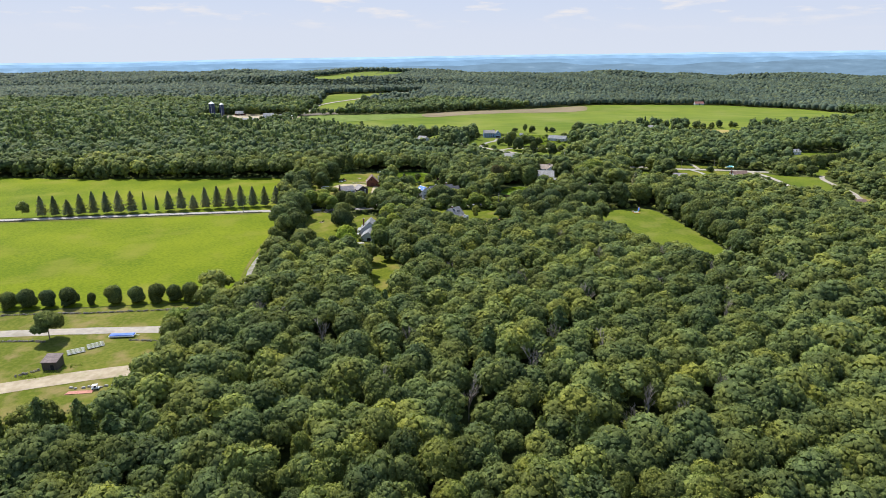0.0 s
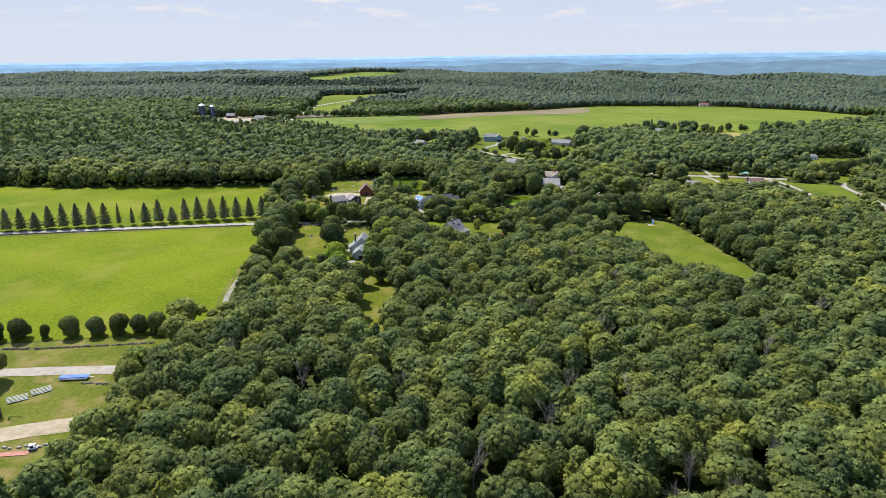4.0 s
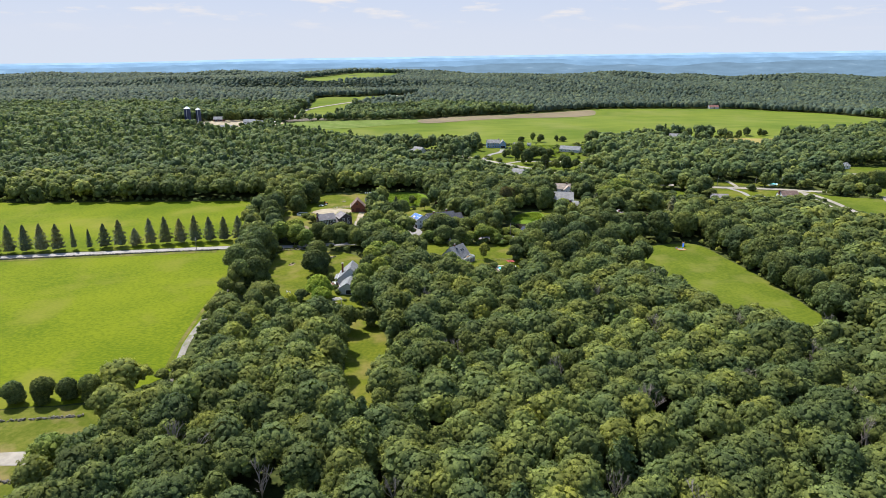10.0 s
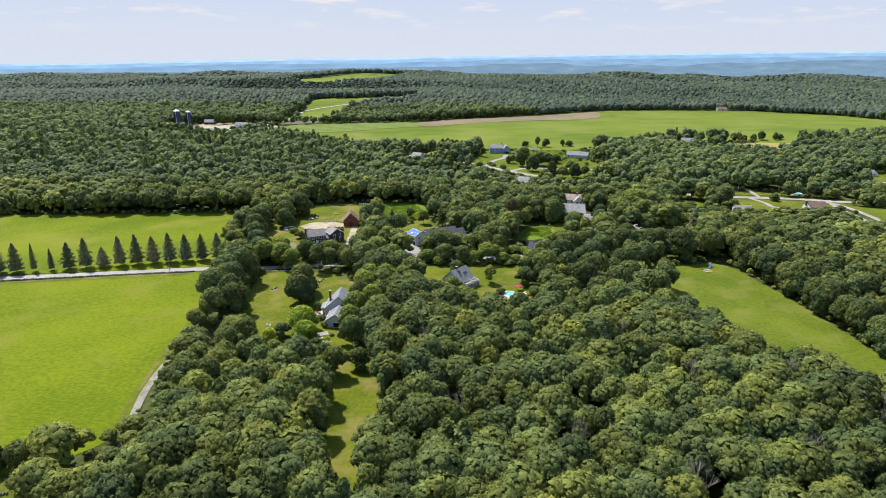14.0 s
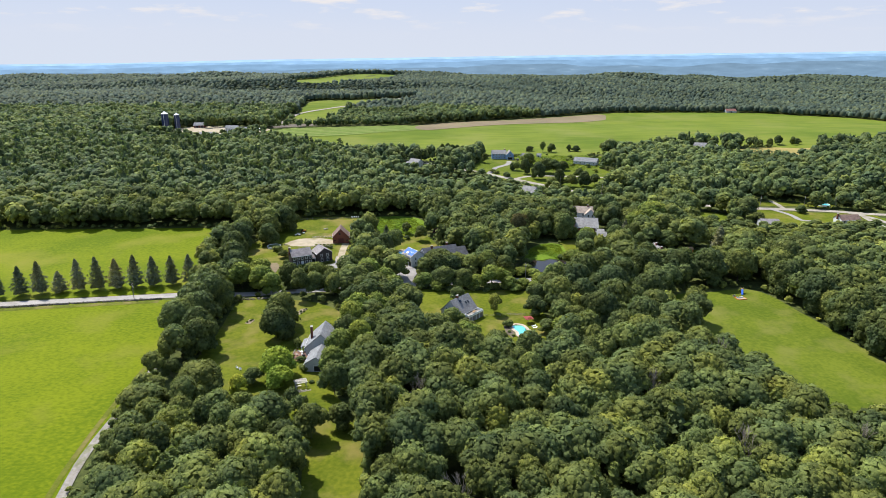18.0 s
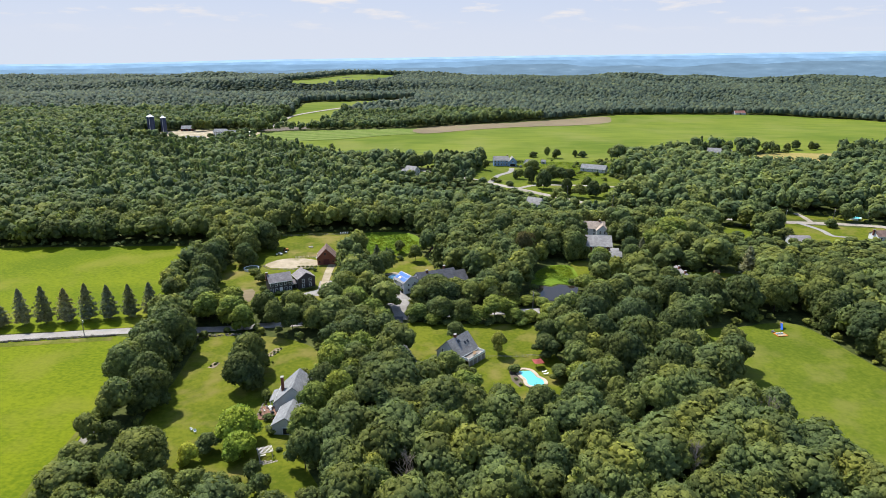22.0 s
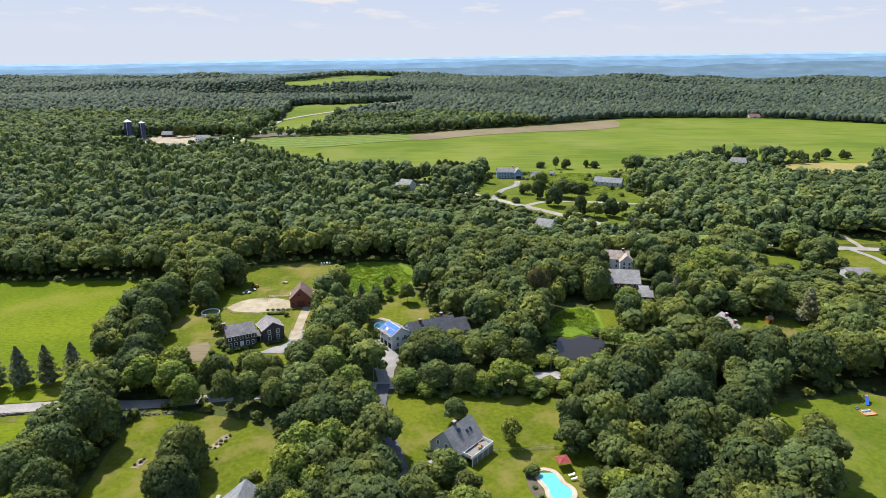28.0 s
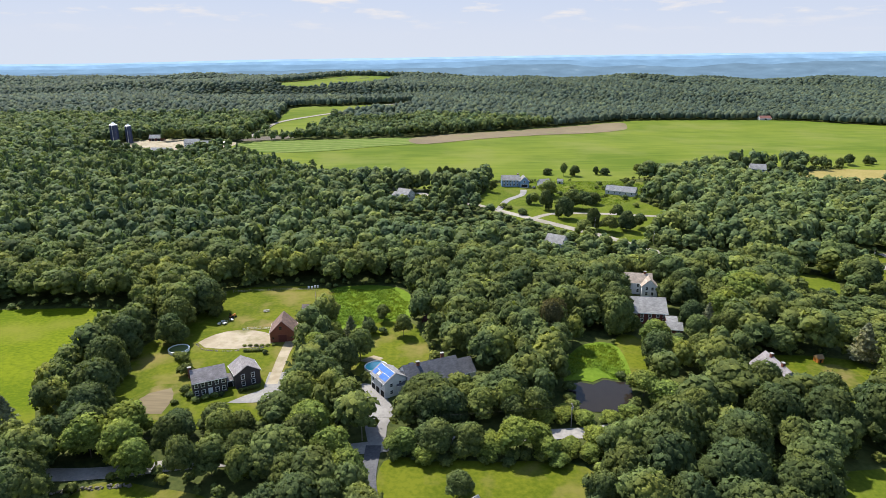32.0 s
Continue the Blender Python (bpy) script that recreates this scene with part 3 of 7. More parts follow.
def tube(bm, a, b, ra, rb, seg=6):
    """A tapered limb from a to b."""
    a, b = Vector(a), Vector(b)
    d = (b - a).normalized()
    s = d.orthogonal().normalized()
    t = d.cross(s)
    rings = [[bm.verts.new(p + r * (math.cos(2 * math.pi * k / seg) * s + math.sin(2 * math.pi * k / seg) * t)) for k in range(seg)] for p, r in ((a, ra), (b, rb))]
    for k in range(seg):
        bm.faces.new((rings[0][k], rings[0][(k + 1) % seg], rings[1][(k + 1) % seg], rings[1][k]))
    bm.faces.new(rings[1])


def trunk_mesh(name, seed, height, radius, limbs, mat):
    """A trunk of unit height scale with limbs that reach into the crown."""
    rng = random.Random(seed)
    bm = bmesh.new()
    tube(bm, (0, 0, -0.04), (0, 0, height * 0.5), radius, radius * 0.75)
    tube(bm, (0, 0, height * 0.5), (0.02, 0.01, height), radius * 0.75, radius * 0.35)
    for i in range(limbs):
        h = height * rng.uniform(0.4, 0.95)
        a = i * 2.4 + rng.uniform(-0.3, 0.3)
        r = rng.uniform(0.3, 0.55)
        tube(bm, (0, 0, h), (r * math.cos(a), r * math.sin(a), h + rng.uniform(0.12, 0.3)), radius * 0.45, radius * 0.12, 5)
    me = bpy.data.meshes.new(name)
    bm.to_mesh(me)
    bm.free()
    me.materials.append(mat)
    return me


def dead_mesh(name, seed, mat):
    """A bare grey tree: forked limbs with thin twigs."""
    rng = random.Random(seed)
    bm = bmesh.new()

    def grow(a, d, length, r, depth):
        b = a + d * length
        tube(bm, a, b, r, r * 0.6, 5 if depth < 2 else 3)
        if depth < 4:
            for _ in range(3 if depth else 5):
                e = (d + Vector((rng.uniform(-1, 1), rng.uniform(-1, 1), rng.uniform(-0.2, 0.6))) * 0.75).normalized()
                grow(a + d * length * rng.uniform(0.55, 1), e, length * rng.uniform(0.5, 0.75), r * 0.64, depth + 1)

    grow(Vector((0, 0, 0)), Vector((0, 0, 1)), 0.42, 0.014, 0)
    me = bpy.data.meshes.new(name)
    bm.to_mesh(me)
    bm.free()
    me.materials.append(mat)
    return me


CROWNS = {}
for k in range(6):
    CROWNS["oak", k] = array_mesh("crown", *dome_crown(10 + k, 0.74, -5, 1700, 0.20, lobes=9 + k % 3, low=0.14, sink=0.55, reach=(0.34, 0.76), bulge=0.94), M["leaf"])
for k in range(3):
    CROWNS["maple", k] = array_mesh("crown", *dome_crown(30 + k, 0.80, -5, 2500, 0.21, R=6.5, low=0.06, lobes=14, sink=0.7, reach=(0.36, 0.72)), M["leaf_dark"])
for k in range(2):
    CROWNS["bright", k] = array_mesh("crown", *dome_crown(41 + k, 0.62, -5, 1200, 0.22, R=4.5, H=9, low=0.03, lobes=8, sink=0.6), M["leaf_bright"])
CROWNS["round", 0] = array_mesh("crown", *dome_crown(51, 0.42, -5, 1400, 0.17, R=3.8, H=8.0, low=0.02, lobes=14, sink=0.75, bulge=1.15, rough=0.12, top=0.2, reach=(0.24, 0.44)), M["leaf_dark"])
CROWNS["lone", 0] = array_mesh("crown", *dome_crown(57, 0.7, -5, 2200, 0.2, R=6.2, H=12.5, low=0.26, lobes=12, sink=0.5), M["leaf_dark"])
CROWNS["blossom", 0] = array_mesh("crown", *dome_crown(58, 0.4, -5, 420, 0.15, R=2, H=3, low=0.0, lobes=6), M["leaf_pale"])
for k in range(3):
    CROWNS["spruce", k] = array_mesh("crown", *cone_crown(60 + k, 13, 1250, 0.034, slim=0.29, power=0.74, low=0.13, ragged=0.3, inner=0.4, belly=0.6), M["needle"])
for k in range(2):
    CROWNS["pine", k] = array_mesh("crown", *cone_crown(70 + k, 8, 1500, 0.034, low=0.2, power=0.55, ragged=0.45, slim=0.34), M["pine_needle"])
for k in range(3):
    CROWNS["locust", k] = array_mesh("crown", *dome_crown(75 + k, 0.72, -5, 1700, 0.24, low=0.05, lobes=12, sink=0.6, rough=0.25, reach=(0.34, 0.82), bulge=0.9), M["leaf_soft"])
for k in range(2):
    CROWNS["shrub", k] = array_mesh("crown", *dome_crown(80 + k, 0.38, -5, 260, 0.14, R=1.6, H=2.6, low=0.0, lobes=6), M["leaf"])
TRUNKS = {k: trunk_mesh("trunk", 5, 0.62, 0.035, 7, M["bark"]) for k in ("oak",)}
TRUNKS["spruce"] = trunk_mesh("trunk", 6, 0.9, 0.022, 0, M["bark"])
TRUNKS["shrub"] = trunk_mesh("trunk", 7, 0.5, 0.03, 5, M["bark"])
DEAD = [dead_mesh("branching_trunk", 90 + k, M["dead_wood"]) for k in range(3)]
TREE_RNG = random.Random(4)
CROWNS["brown", 0] = array_mesh("crown", *dome_crown(55, 0.6, -5, 1300, 0.26, low=0.2, lobes=9, bulge=0.8), M["leaf_brown"])
CROWNS["purple", 0] = array_mesh("crown", *dome_crown(56, 0.5, -5, 700, 0.2, R=3, H=6, low=0.04, lobes=6), M["leaf_purple"])
WORDS = {
    "brown": ("broadleaf_tree", "tall tree with thin browning foliage by the pond", "tree"),
    "purple": ("broadleaf_tree", "small purple-leaved tree at the wood edge", "tree"),
    "oak": ("broadleaf_tree", "tall broadleaf tree with a lumpy green crown", "tree"),
    "maple": ("broadleaf_tree", "large dark green shade tree with a dense crown", "tree"),
    "lone": ("broadleaf_tree", "dark spreading shade tree on a bare trunk in the yard", "tree"),
    "blossom": ("shrub", "shrub covered in whitish blossom beside the lane", "shrub"),
    "locust": ("broadleaf_tree", "fresh green tree with a soft feathery crown", "tree"),
    "bright": ("broadleaf_tree", "yellow-green garden tree with a loose crown", "tree"),
    "round": ("clipped_maple", "round dark green maple in a field-edge row", "tree"),
    "spruce": ("conifer", "slender dark conifer in a roadside row", "tree"),
    "pine": ("pine_tree", "ragged dark green pine among broadleaf trees", "tree"),
    "shrub": ("shrub", "rounded green garden shrub", "shrub"),
}


def tree(kind, x, y, height, radius, group="", label="", variant=None):
    """One tree as a thing: an Empty at its foot with a trunk and a crown."""
    name, words, cat = WORDS[kind]
    count = sum(1 for k in CROWNS if k[0] == kind)
    v = TREE_RNG.randrange(count) if variant is None else variant
    e = new(name)
    e.matrix_world = Matrix.Translation((x, y, float(gz(x, y)))) @ Matrix.Rotation(TREE_RNG.uniform(0, 6.28), 4, "Z")
    low = TRUNKS["spruce" if kind in ("spruce", "pine") else "shrub" if kind == "shrub" else "oak"]
    for nm, me in (("trunk", low), ("crown", CROWNS[kind, v])):
        o = new(nm, me)
        o.parent = e
        o.scale = (radius, radius, height)
        if nm == "trunk":
            o.scale = (radius * 0.9, radius * 0.9, height)
    return tagged(e, label or words, cat, group)


def dead_tree(x, y, height, radius):
    e = new("dead_tree")
    e.matrix_world = Matrix.Translation((x, y, float(gz(x, y)))) @ Matrix.Rotation(TREE_RNG.uniform(0, 6.28), 4, "Z")
    o = new("branching_trunk", DEAD[TREE_RNG.randrange(3)])
    o.parent = e
    o.scale = (radius * 3.1, radius * 3.1, height)
    return tagged(e, "bare grey dead tree standing in the woods", "tree", "dead trees")


TAKEN = []


def put(kind, x, y, height, radius, group="", label="", variant=None):
    TAKEN.append((x, y, radius))
    return tree(kind, x, y, height, radius, group, label, variant)


# rows along the fields
for i in range(20):
    u = i / 19
    x, y = -265.9 + 147.8 * u, 408 + 31 * u
    h = 15.0 * TREE_RNG.uniform(0.92, 1.06) * (0.72 if i in (2, 9, 12) else 1)
    put("spruce", x, y, h, TREE_RNG.uniform(4.1, 4.7) if i not in (8, 9) else 2.0, "roadside conifers")
for i, x in enumerate((-200, -190.4, -183, -174.5, -165.8, -156.5, -147, -137.5, -128.8, -121.3, -114.3)):
    small = i == 5
    put("round", x, 258.5 + (x + 190) * 0.125, 6.0 if small else 9.0 - 0.9 * (i % 2), 2.1 if small else 4.3 - 0.4 * (i % 2), "field-edge maples")

# trees of the woods that stand out
for x, y in ((57, 205), (-12, 210), (30, 190), (24, 246), (113, 232), (125, 280), (92, 352), (78, 300), (-45, 215), (8, 172), (-20, 180), (60, 250), (-8, 330)):
    dead_tree(x, y, TREE_RNG.uniform(15, 17.5), TREE_RNG.uniform(3.6, 5.0))
    TAKEN.append((x, y, 3.8))
# lone trees and garden trees
for kind, x, y, h, r in (
    ("lone", -155, 228, 12.5, 6.0), ("blossom", -85.5, 344, 2.6, 2.0), ("maple", -94, 404, 17, 7), ("maple", -95, 391, 15, 6.5), ("maple", -92, 378, 14, 6), ("oak", -90, 372, 9, 4),
    ("maple", -64, 392, 14, 6.5), ("maple", -63, 380, 13, 6.5), ("bright", -56, 352, 10.5, 6.2), ("bright", -53.6, 344.5, 8, 4.8), ("oak", -63.0, 347, 6, 3.2),
    ("maple", -76.8, 337.7, 13, 8.2), ("oak", -88, 334, 6, 3.2), ("oak", -99, 361, 6, 3), ("maple", -100, 398, 16, 8), ("maple", -101, 383, 15, 7.5), ("maple", -98, 411, 16, 7.5), ("oak", -30, 322, 8, 3.6), ("oak", -31, 352, 10, 5),
    ("oak", 21.5, 403.5, 9, 3.0), ("oak", 6.5, 416, 7, 3.8), ("oak", 3, 372, 9, 5), ("oak", 9, 369, 8, 4.5), ("oak", 33, 373, 4, 2.2), ("shrub", 25, 391, 2.6, 1.6),
    ("maple", 41, 412, 10, 4.5), ("oak", -12, 505, 9, 3.5), ("oak", -25, 507, 6, 2.6), ("spruce", -27, 511, 6, 1.8), ("oak", -21, 519, 7, 3),
    ("oak", -33, 476, 11, 5.4), ("oak", -36, 488, 10, 5), ("oak", -38, 500, 8.5, 4.4), ("spruce", -31, 500, 11, 3.6), ("oak", -26, 486, 12, 5), ("oak", -34, 462, 14, 6), ("oak", -40, 452, 14, 6.5), ("oak", -45, 444, 12, 6),
    ("oak", -62, 444, 8.5, 4.6), ("oak", -72, 442, 8, 4.6), ("oak", -54, 441, 8, 4.4), ("locust", -85, 440, 12, 6), ("maple", -95, 436, 13, 6.5), ("maple", -99, 446, 14, 7), ("maple", -104, 460, 14, 7), ("maple", -108, 474, 15, 7), ("maple", -110, 490, 15, 7),
    ("maple", -7, 456, 8, 4), ("oak", 2, 451, 11, 5.4), ("oak", 10, 456, 8, 4.2), ("oak", -2, 446, 12, 5.6), ("oak", 22, 452, 12, 5), ("oak", 30, 450, 10, 4.5),
    ("oak", 40, 735, 9, 3), ("oak", 78, 722, 12, 6), ("oak", 88, 690, 13, 6), ("oak", 95, 688, 12, 6), ("oak", 100, 640, 10, 5), ("oak", 84, 635, 9, 5), ("oak", 65, 702, 8, 3.5), ("oak", 112, 668, 9, 4), ("oak", 120, 648, 9, 4),
):
    put(kind, x, y, h, r)
for kind, x, y, h, r in (
    ("maple", -1.5, 455, 11.5, 8.0), ("maple", 22.5, 457, 13, 7.5), ("maple", 5, 449, 10, 5.5), ("locust", 22.5, 433, 11, 5.6), ("locust", -8, 434, 7, 4.6), ("maple", 1, 433.5, 10, 5.5), ("locust", 30.5, 431, 6.5, 3.6),
    ("shrub", 26.6, 391.4, 2.8, 1.9), ("shrub", 31.0, 377.4, 2.4, 1.8), ("oak", 40.6, 386, 5.5, 3.4), ("locust", 46, 381, 9, 4.6), ("locust", -104, 229, 13, 6), ("locust", 8, 372, 11, 5.2), ("locust", -1, 378, 8, 4),
    ("oak", -300, 986, 13, 4.5), ("oak", -294, 990, 14, 4.5), ("oak", -286, 995, 12, 4.2), ("oak", -222, 985, 12, 5), ("oak", 99, 361, 11, 5.6), ("maple", 30, 359, 13, 6), ("maple", 41, 362, 12.5, 5.8), ("maple", 19, 361, 12.5, 5.6), ("maple", 10, 433.5, 9, 4.8), ("locust", 15.5, 432, 7, 4), ("locust", 29, 435.5, 7.5, 4.2), ("locust", -2, 430, 5, 3.4), ("locust", 45, 436.5, 6, 4),
    ("locust", 37, 433, 4.5, 3.4), ("locust", 42.5, 431, 4.2, 3.2), ("locust", 33.5, 428.6, 3.4, 2.8), ("locust", 52, 447.6, 4, 3.2), ("locust", 58, 450, 4.5, 3.4), ("shrub", 43, 466, 3, 2.4), ("shrub", 42.4, 460, 2.6, 2.2), ("shrub", 62, 474, 2.4, 2), ("locust", 38, 449.5, 4.2, 3.8), ("locust", 44, 447.6, 4, 3.4), ("locust", 31.5, 448, 5, 3.6), ("locust", 26, 449, 7, 4), ("oak", 49, 432, 9, 4.4), ("oak", 48, 417, 13, 5.5),
    ("locust", -34.5, 439, 12.5, 6.6), ("locust", -21.5, 418, 12, 5.6), ("locust", -48.8, 425, 10.5, 5.2), ("locust", -26, 427.5, 12, 5.4), ("locust", -35.5, 451, 11, 4.8), ("locust", -27, 398, 12, 5), ("locust", -28, 380, 11, 4.8), ("locust", -26, 364, 11, 4.6),
    ("locust", 80.5, 497, 10.5, 5.4), ("maple", 70, 508, 15, 6), ("locust", 126, 528, 18, 10.5), ("locust", 113, 515, 15, 7), ("maple", 124, 494, 9.5, 6.2), ("spruce", 148.8, 484.3, 15, 5.4), ("spruce", 106, 512, 11, 3.4), ("locust", 66, 462, 9, 5.4), ("locust", 71, 456, 9, 5), ("maple", 77, 484, 12, 5.6), ("locust", 84, 486, 9, 4.6), ("maple", 247, 581, 5.5, 3.4),
    ("oak", 4.0, 388.6, 9, 4.4), ("oak", -2.0, 383.5, 9, 4.2), ("oak", 8.5, 383, 7, 3.4), ("brown", 42, 497.5, 18, 5.0), ("brown", 46, 503, 16, 4.0), ("purple", -3, 514, 5, 2.4), ("locust", -36, 362, 13, 5), ("oak", -35, 373, 13, 5), ("locust", -35, 384, 14, 5.5), ("locust", -37, 351, 12, 5), ("oak", -35, 340, 12, 4.6), ("locust", -34, 395, 13, 5.5), ("oak", -37, 405, 12, 5), ("locust", -30, 367, 14, 5),
    ("maple", -97, 390, 15, 7), ("maple", -88, 368, 14, 6), ("oak", -92, 352, 6.5, 3.2), ("oak", -84, 318, 12, 5), ("oak", -68, 304, 13, 5.5), ("oak", -53, 301, 13, 5.5), ("oak", -44, 307, 12, 5), ("oak", -38, 317, 11, 4.6), ("oak", -62, 316, 12, 5), ("oak", -75, 312, 13, 5.5), ("oak", -54, 330, 6, 3), ("oak", -48, 326, 6, 3), ("oak", -62, 330, 7, 3.4),
    ("locust", -83, 431, 12, 5.5), ("maple", -70, 433.5, 12, 5.5), ("oak", -58, 437, 11, 5), ("oak", -49, 426, 12, 5), ("oak", -35, 433, 12, 5.0), ("oak", -57, 424.5, 11, 4.5), ("locust", -76, 424, 11, 4.5), ("locust", -92, 432, 13, 6), ("maple", -102, 430, 13, 6),
    ("locust", -42, 489, 9.5, 4.6), ("oak", -30, 477, 13, 5), ("oak", -40, 460, 13, 5.5), ("oak", -5, 450, 9, 4.6), ("oak", 14, 450, 10, 5), ("oak", 23, 448, 9, 4),
    ("maple", -93, 526, 15, 7), ("maple", -99, 510, 14, 6.5), ("maple", -97, 499, 12, 5), ("oak", 38, 401, 9, 4.5), ("oak", 79, 499, 5, 2.6), ("oak", 26, 508, 14, 6), ("oak", 44, 501, 15, 6), ("oak", 68, 514, 14, 6),
):
    put(kind, x, y, h, r)
for x, y, h, r in ((58, 404, 15, 6.5), (70, 398, 17, 8), (84, 392, 15, 7), (62, 388, 16, 7.5), (76, 382, 16, 7.5), (54, 376, 13, 6), (66, 372, 15, 7), (80, 368, 14, 6.5), (58, 418, 17, 7.5), (72, 412, 18, 8.5), (86, 408, 16, 7.5), (64, 432, 17, 8), (80, 426, 17, 8), (94, 440, 16, 7), (74, 442, 14, 6.5),
                   (110, 440, 16, 7.5), (124, 438, 17, 8), (140, 441, 16, 7.5), (156, 436, 17, 8), (154, 425, 16, 7.5), (157, 406, 16, 8), (159, 386, 17, 8), (161, 366, 16, 7.5), (162, 347, 15, 7), (164, 329, 15, 7), (158, 396, 13, 6), (160, 376, 13, 6), (161, 356, 13, 6), (163, 338, 12, 6), (176, 395, 16, 8), (179, 374, 16, 8), (181, 352, 16, 8), (150, 456, 16, 8), (166, 450, 17, 8.5), (184, 436, 16, 8), (182, 466, 15, 7.5), (160, 474, 16, 8),
                   (102, 460, 13, 6), (119, 455, 12, 5.5), (76, 509, 7, 3), (92, 484, 11, 5), (97, 500, 11, 5), (101, 516, 10, 4.6), (107, 533, 12, 5), (80, 536, 8, 3.4), (100, 541, 9, 4), (108, 500, 12, 5), (116, 520, 14, 6), (122, 536, 14, 6.5), (107, 542, 14, 6), (72, 520, 14, 6), (74, 538, 14, 6), (102, 560, 14, 6), (318, 570, 12, 6), (331, 577, 12, 6), (345, 580, 13, 6.5), (360, 587, 12, 6), (376, 594, 12, 6), (306, 584, 11, 5.5), (322, 548, 9, 5),
                   (62, 702, 7, 2.6), (70.5, 688, 13, 4.4), (78.7, 667, 14, 5.2), (91.7, 646, 13, 4.2), (110.8, 643, 12, 4.6), (105, 702, 8, 5), (54, 677, 4, 3)):
    put("maple", x, y, h, r)
for x, y, h, r in ((-112, 154, 19, 4.6), (-124, 152, 20, 5), (-105, 160, 15, 4), (-98, 152, 18, 4.6), (-139, 148, 18, 5), (-131, 158, 17, 4.4), (38, 150, 17, 5), (2, 156, 17, 5), (-30, 168, 16, 5), (52, 172, 17, 5), (16, 205, 17, 5), (70, 190, 16, 5), (-8, 238, 16, 5), (44, 222, 17, 5), (96, 215, 16, 5)):
    put("pine", x, y, h, r)
for x, y in ((62, 168), (70, 160), (54, 158), (86, 176), (40, 212), (-66, 226), (96, 262), (120, 250), (140, 300), (36, 268), (4, 284), (64, 330), (-72, 232), (152, 270), (108, 300)):
    dead_tree(x, y, TREE_RNG.uniform(15, 17.5), TREE_RNG.uniform(3.6, 5.0))
    TAKEN.append((x, y, 3.6))
for i in range(9):
    put("maple", 2 + i * 4.6 + TREE_RNG.uniform(-1, 1), 776 - i * 0.4 + TREE_RNG.uniform(-3, 3), TREE_RNG.uniform(9, 13), TREE_RNG.uniform(2.4, 3.4), "hedgerow trees", "dark tree in the hedgerow beside the crop field")
for i in range(40):
    x = 92 + i * 7.6 + TREE_RNG.uniform(-3.5, 3.5)
    if TREE_RNG.random() < 0.25 or i in (3, 4, 8, 9):
        continue
    k = TREE_RNG.random()
    put("maple" if k < 0.7 else "oak", x, 794 + 0.16 * (x - 92) + TREE_RNG.uniform(-5, 5), 5 + 8 * k * TREE_RNG.uniform(0.6, 1), TREE_RNG.uniform(1.9, 4.2), "hedgerow trees", "dark tree in the hedgerow beside the crop field")


# ---- buildings ----
def plain(name, colour, rough=0.7, spec=0.3, vary=0.12, scale=1.5, metal=0.0, stretch=None):
    """A painted or built surface with slight wear."""
    m, n, l, b = material(name, rough, spec)
    b.inputs["Metallic"].default_value = metal
    f = noise_fac(n, l, scale, 5, stretch=stretch)
    g = noise_fac(n, l, scale * 0.15, 3)
    c1 = ramp(n, l, f, [(0.3, tuple(v * (1 - vary) for v in colour)), (0.7, tuple(min(0.95, v * (1 + vary)) for v in colour))])
    c2 = ramp(n, l, g, [(0.35, (0.86, 0.86, 0.86)), (0.65, (1.06, 1.06, 1.06))])
    l.new(mix(n, l, 1.0, c1, c2, "MULTIPLY"), b.inputs["Base Color"])
    return m


def siding(name, colour, pitch=0.2):
    """Clapboards: low relief in courses."""
    m, n, l, b = material(name, 0.6, 0.3)
    tc = n.new("ShaderNodeTexCoord")
    w = n.new("ShaderNodeTexWave")
    w.wave_type, w.bands_direction, w.wave_profile = "BANDS", "Z", "SAW"
    w.inputs["Scale"].default_value = 0.314 / pitch
    l.new(tc.outputs["Object"], w.inputs["Vector"])
    f = noise_fac(n, l, 0.7, 4)
    c = ramp(n, l, f, [(0.3, tuple(v * 0.86 for v in colour)), (0.7, colour)])
    l.new(c, b.inputs["Base Color"])
    bump(n, l, b, w.outputs["Fac"], 0.5, 0.02)
    return m


def shingles(name, colour, vary=0.18):
    """Roof shingles in courses with weathered streaks."""
    m, n, l, b = material(name, 0.85, 0.15)
    tc = n.new("ShaderNodeTexCoord")
    br = n.new("ShaderNodeTexBrick")
    br.inputs["Scale"].default_value = 1.0
    br.inputs["Brick Width"].default_value, br.inputs["Row Height"].default_value = 0.9, 0.28
    br.inputs["Mortar Size"].default_value = 0.02
    for key, k in (("Color1", 1 - vary), ("Color2", 1 + vary), ("Mortar", 0.6)):
        br.inputs[key].default_value = (*[min(0.95, v * k) for v in colour], 1)
    l.new(tc.outputs["Object"], br.inputs["Vector"])
    f = noise_fac(n, l, 0.5, 5)
    streak = ramp(n, l, f, [(0.35, (0.78, 0.78, 0.78)), (0.65, (1.08, 1.08, 1.08))])
    l.new(mix(n, l, 1.0, br.outputs[0], streak, "MULTIPLY"), b.inputs["Base Color"])
    return m


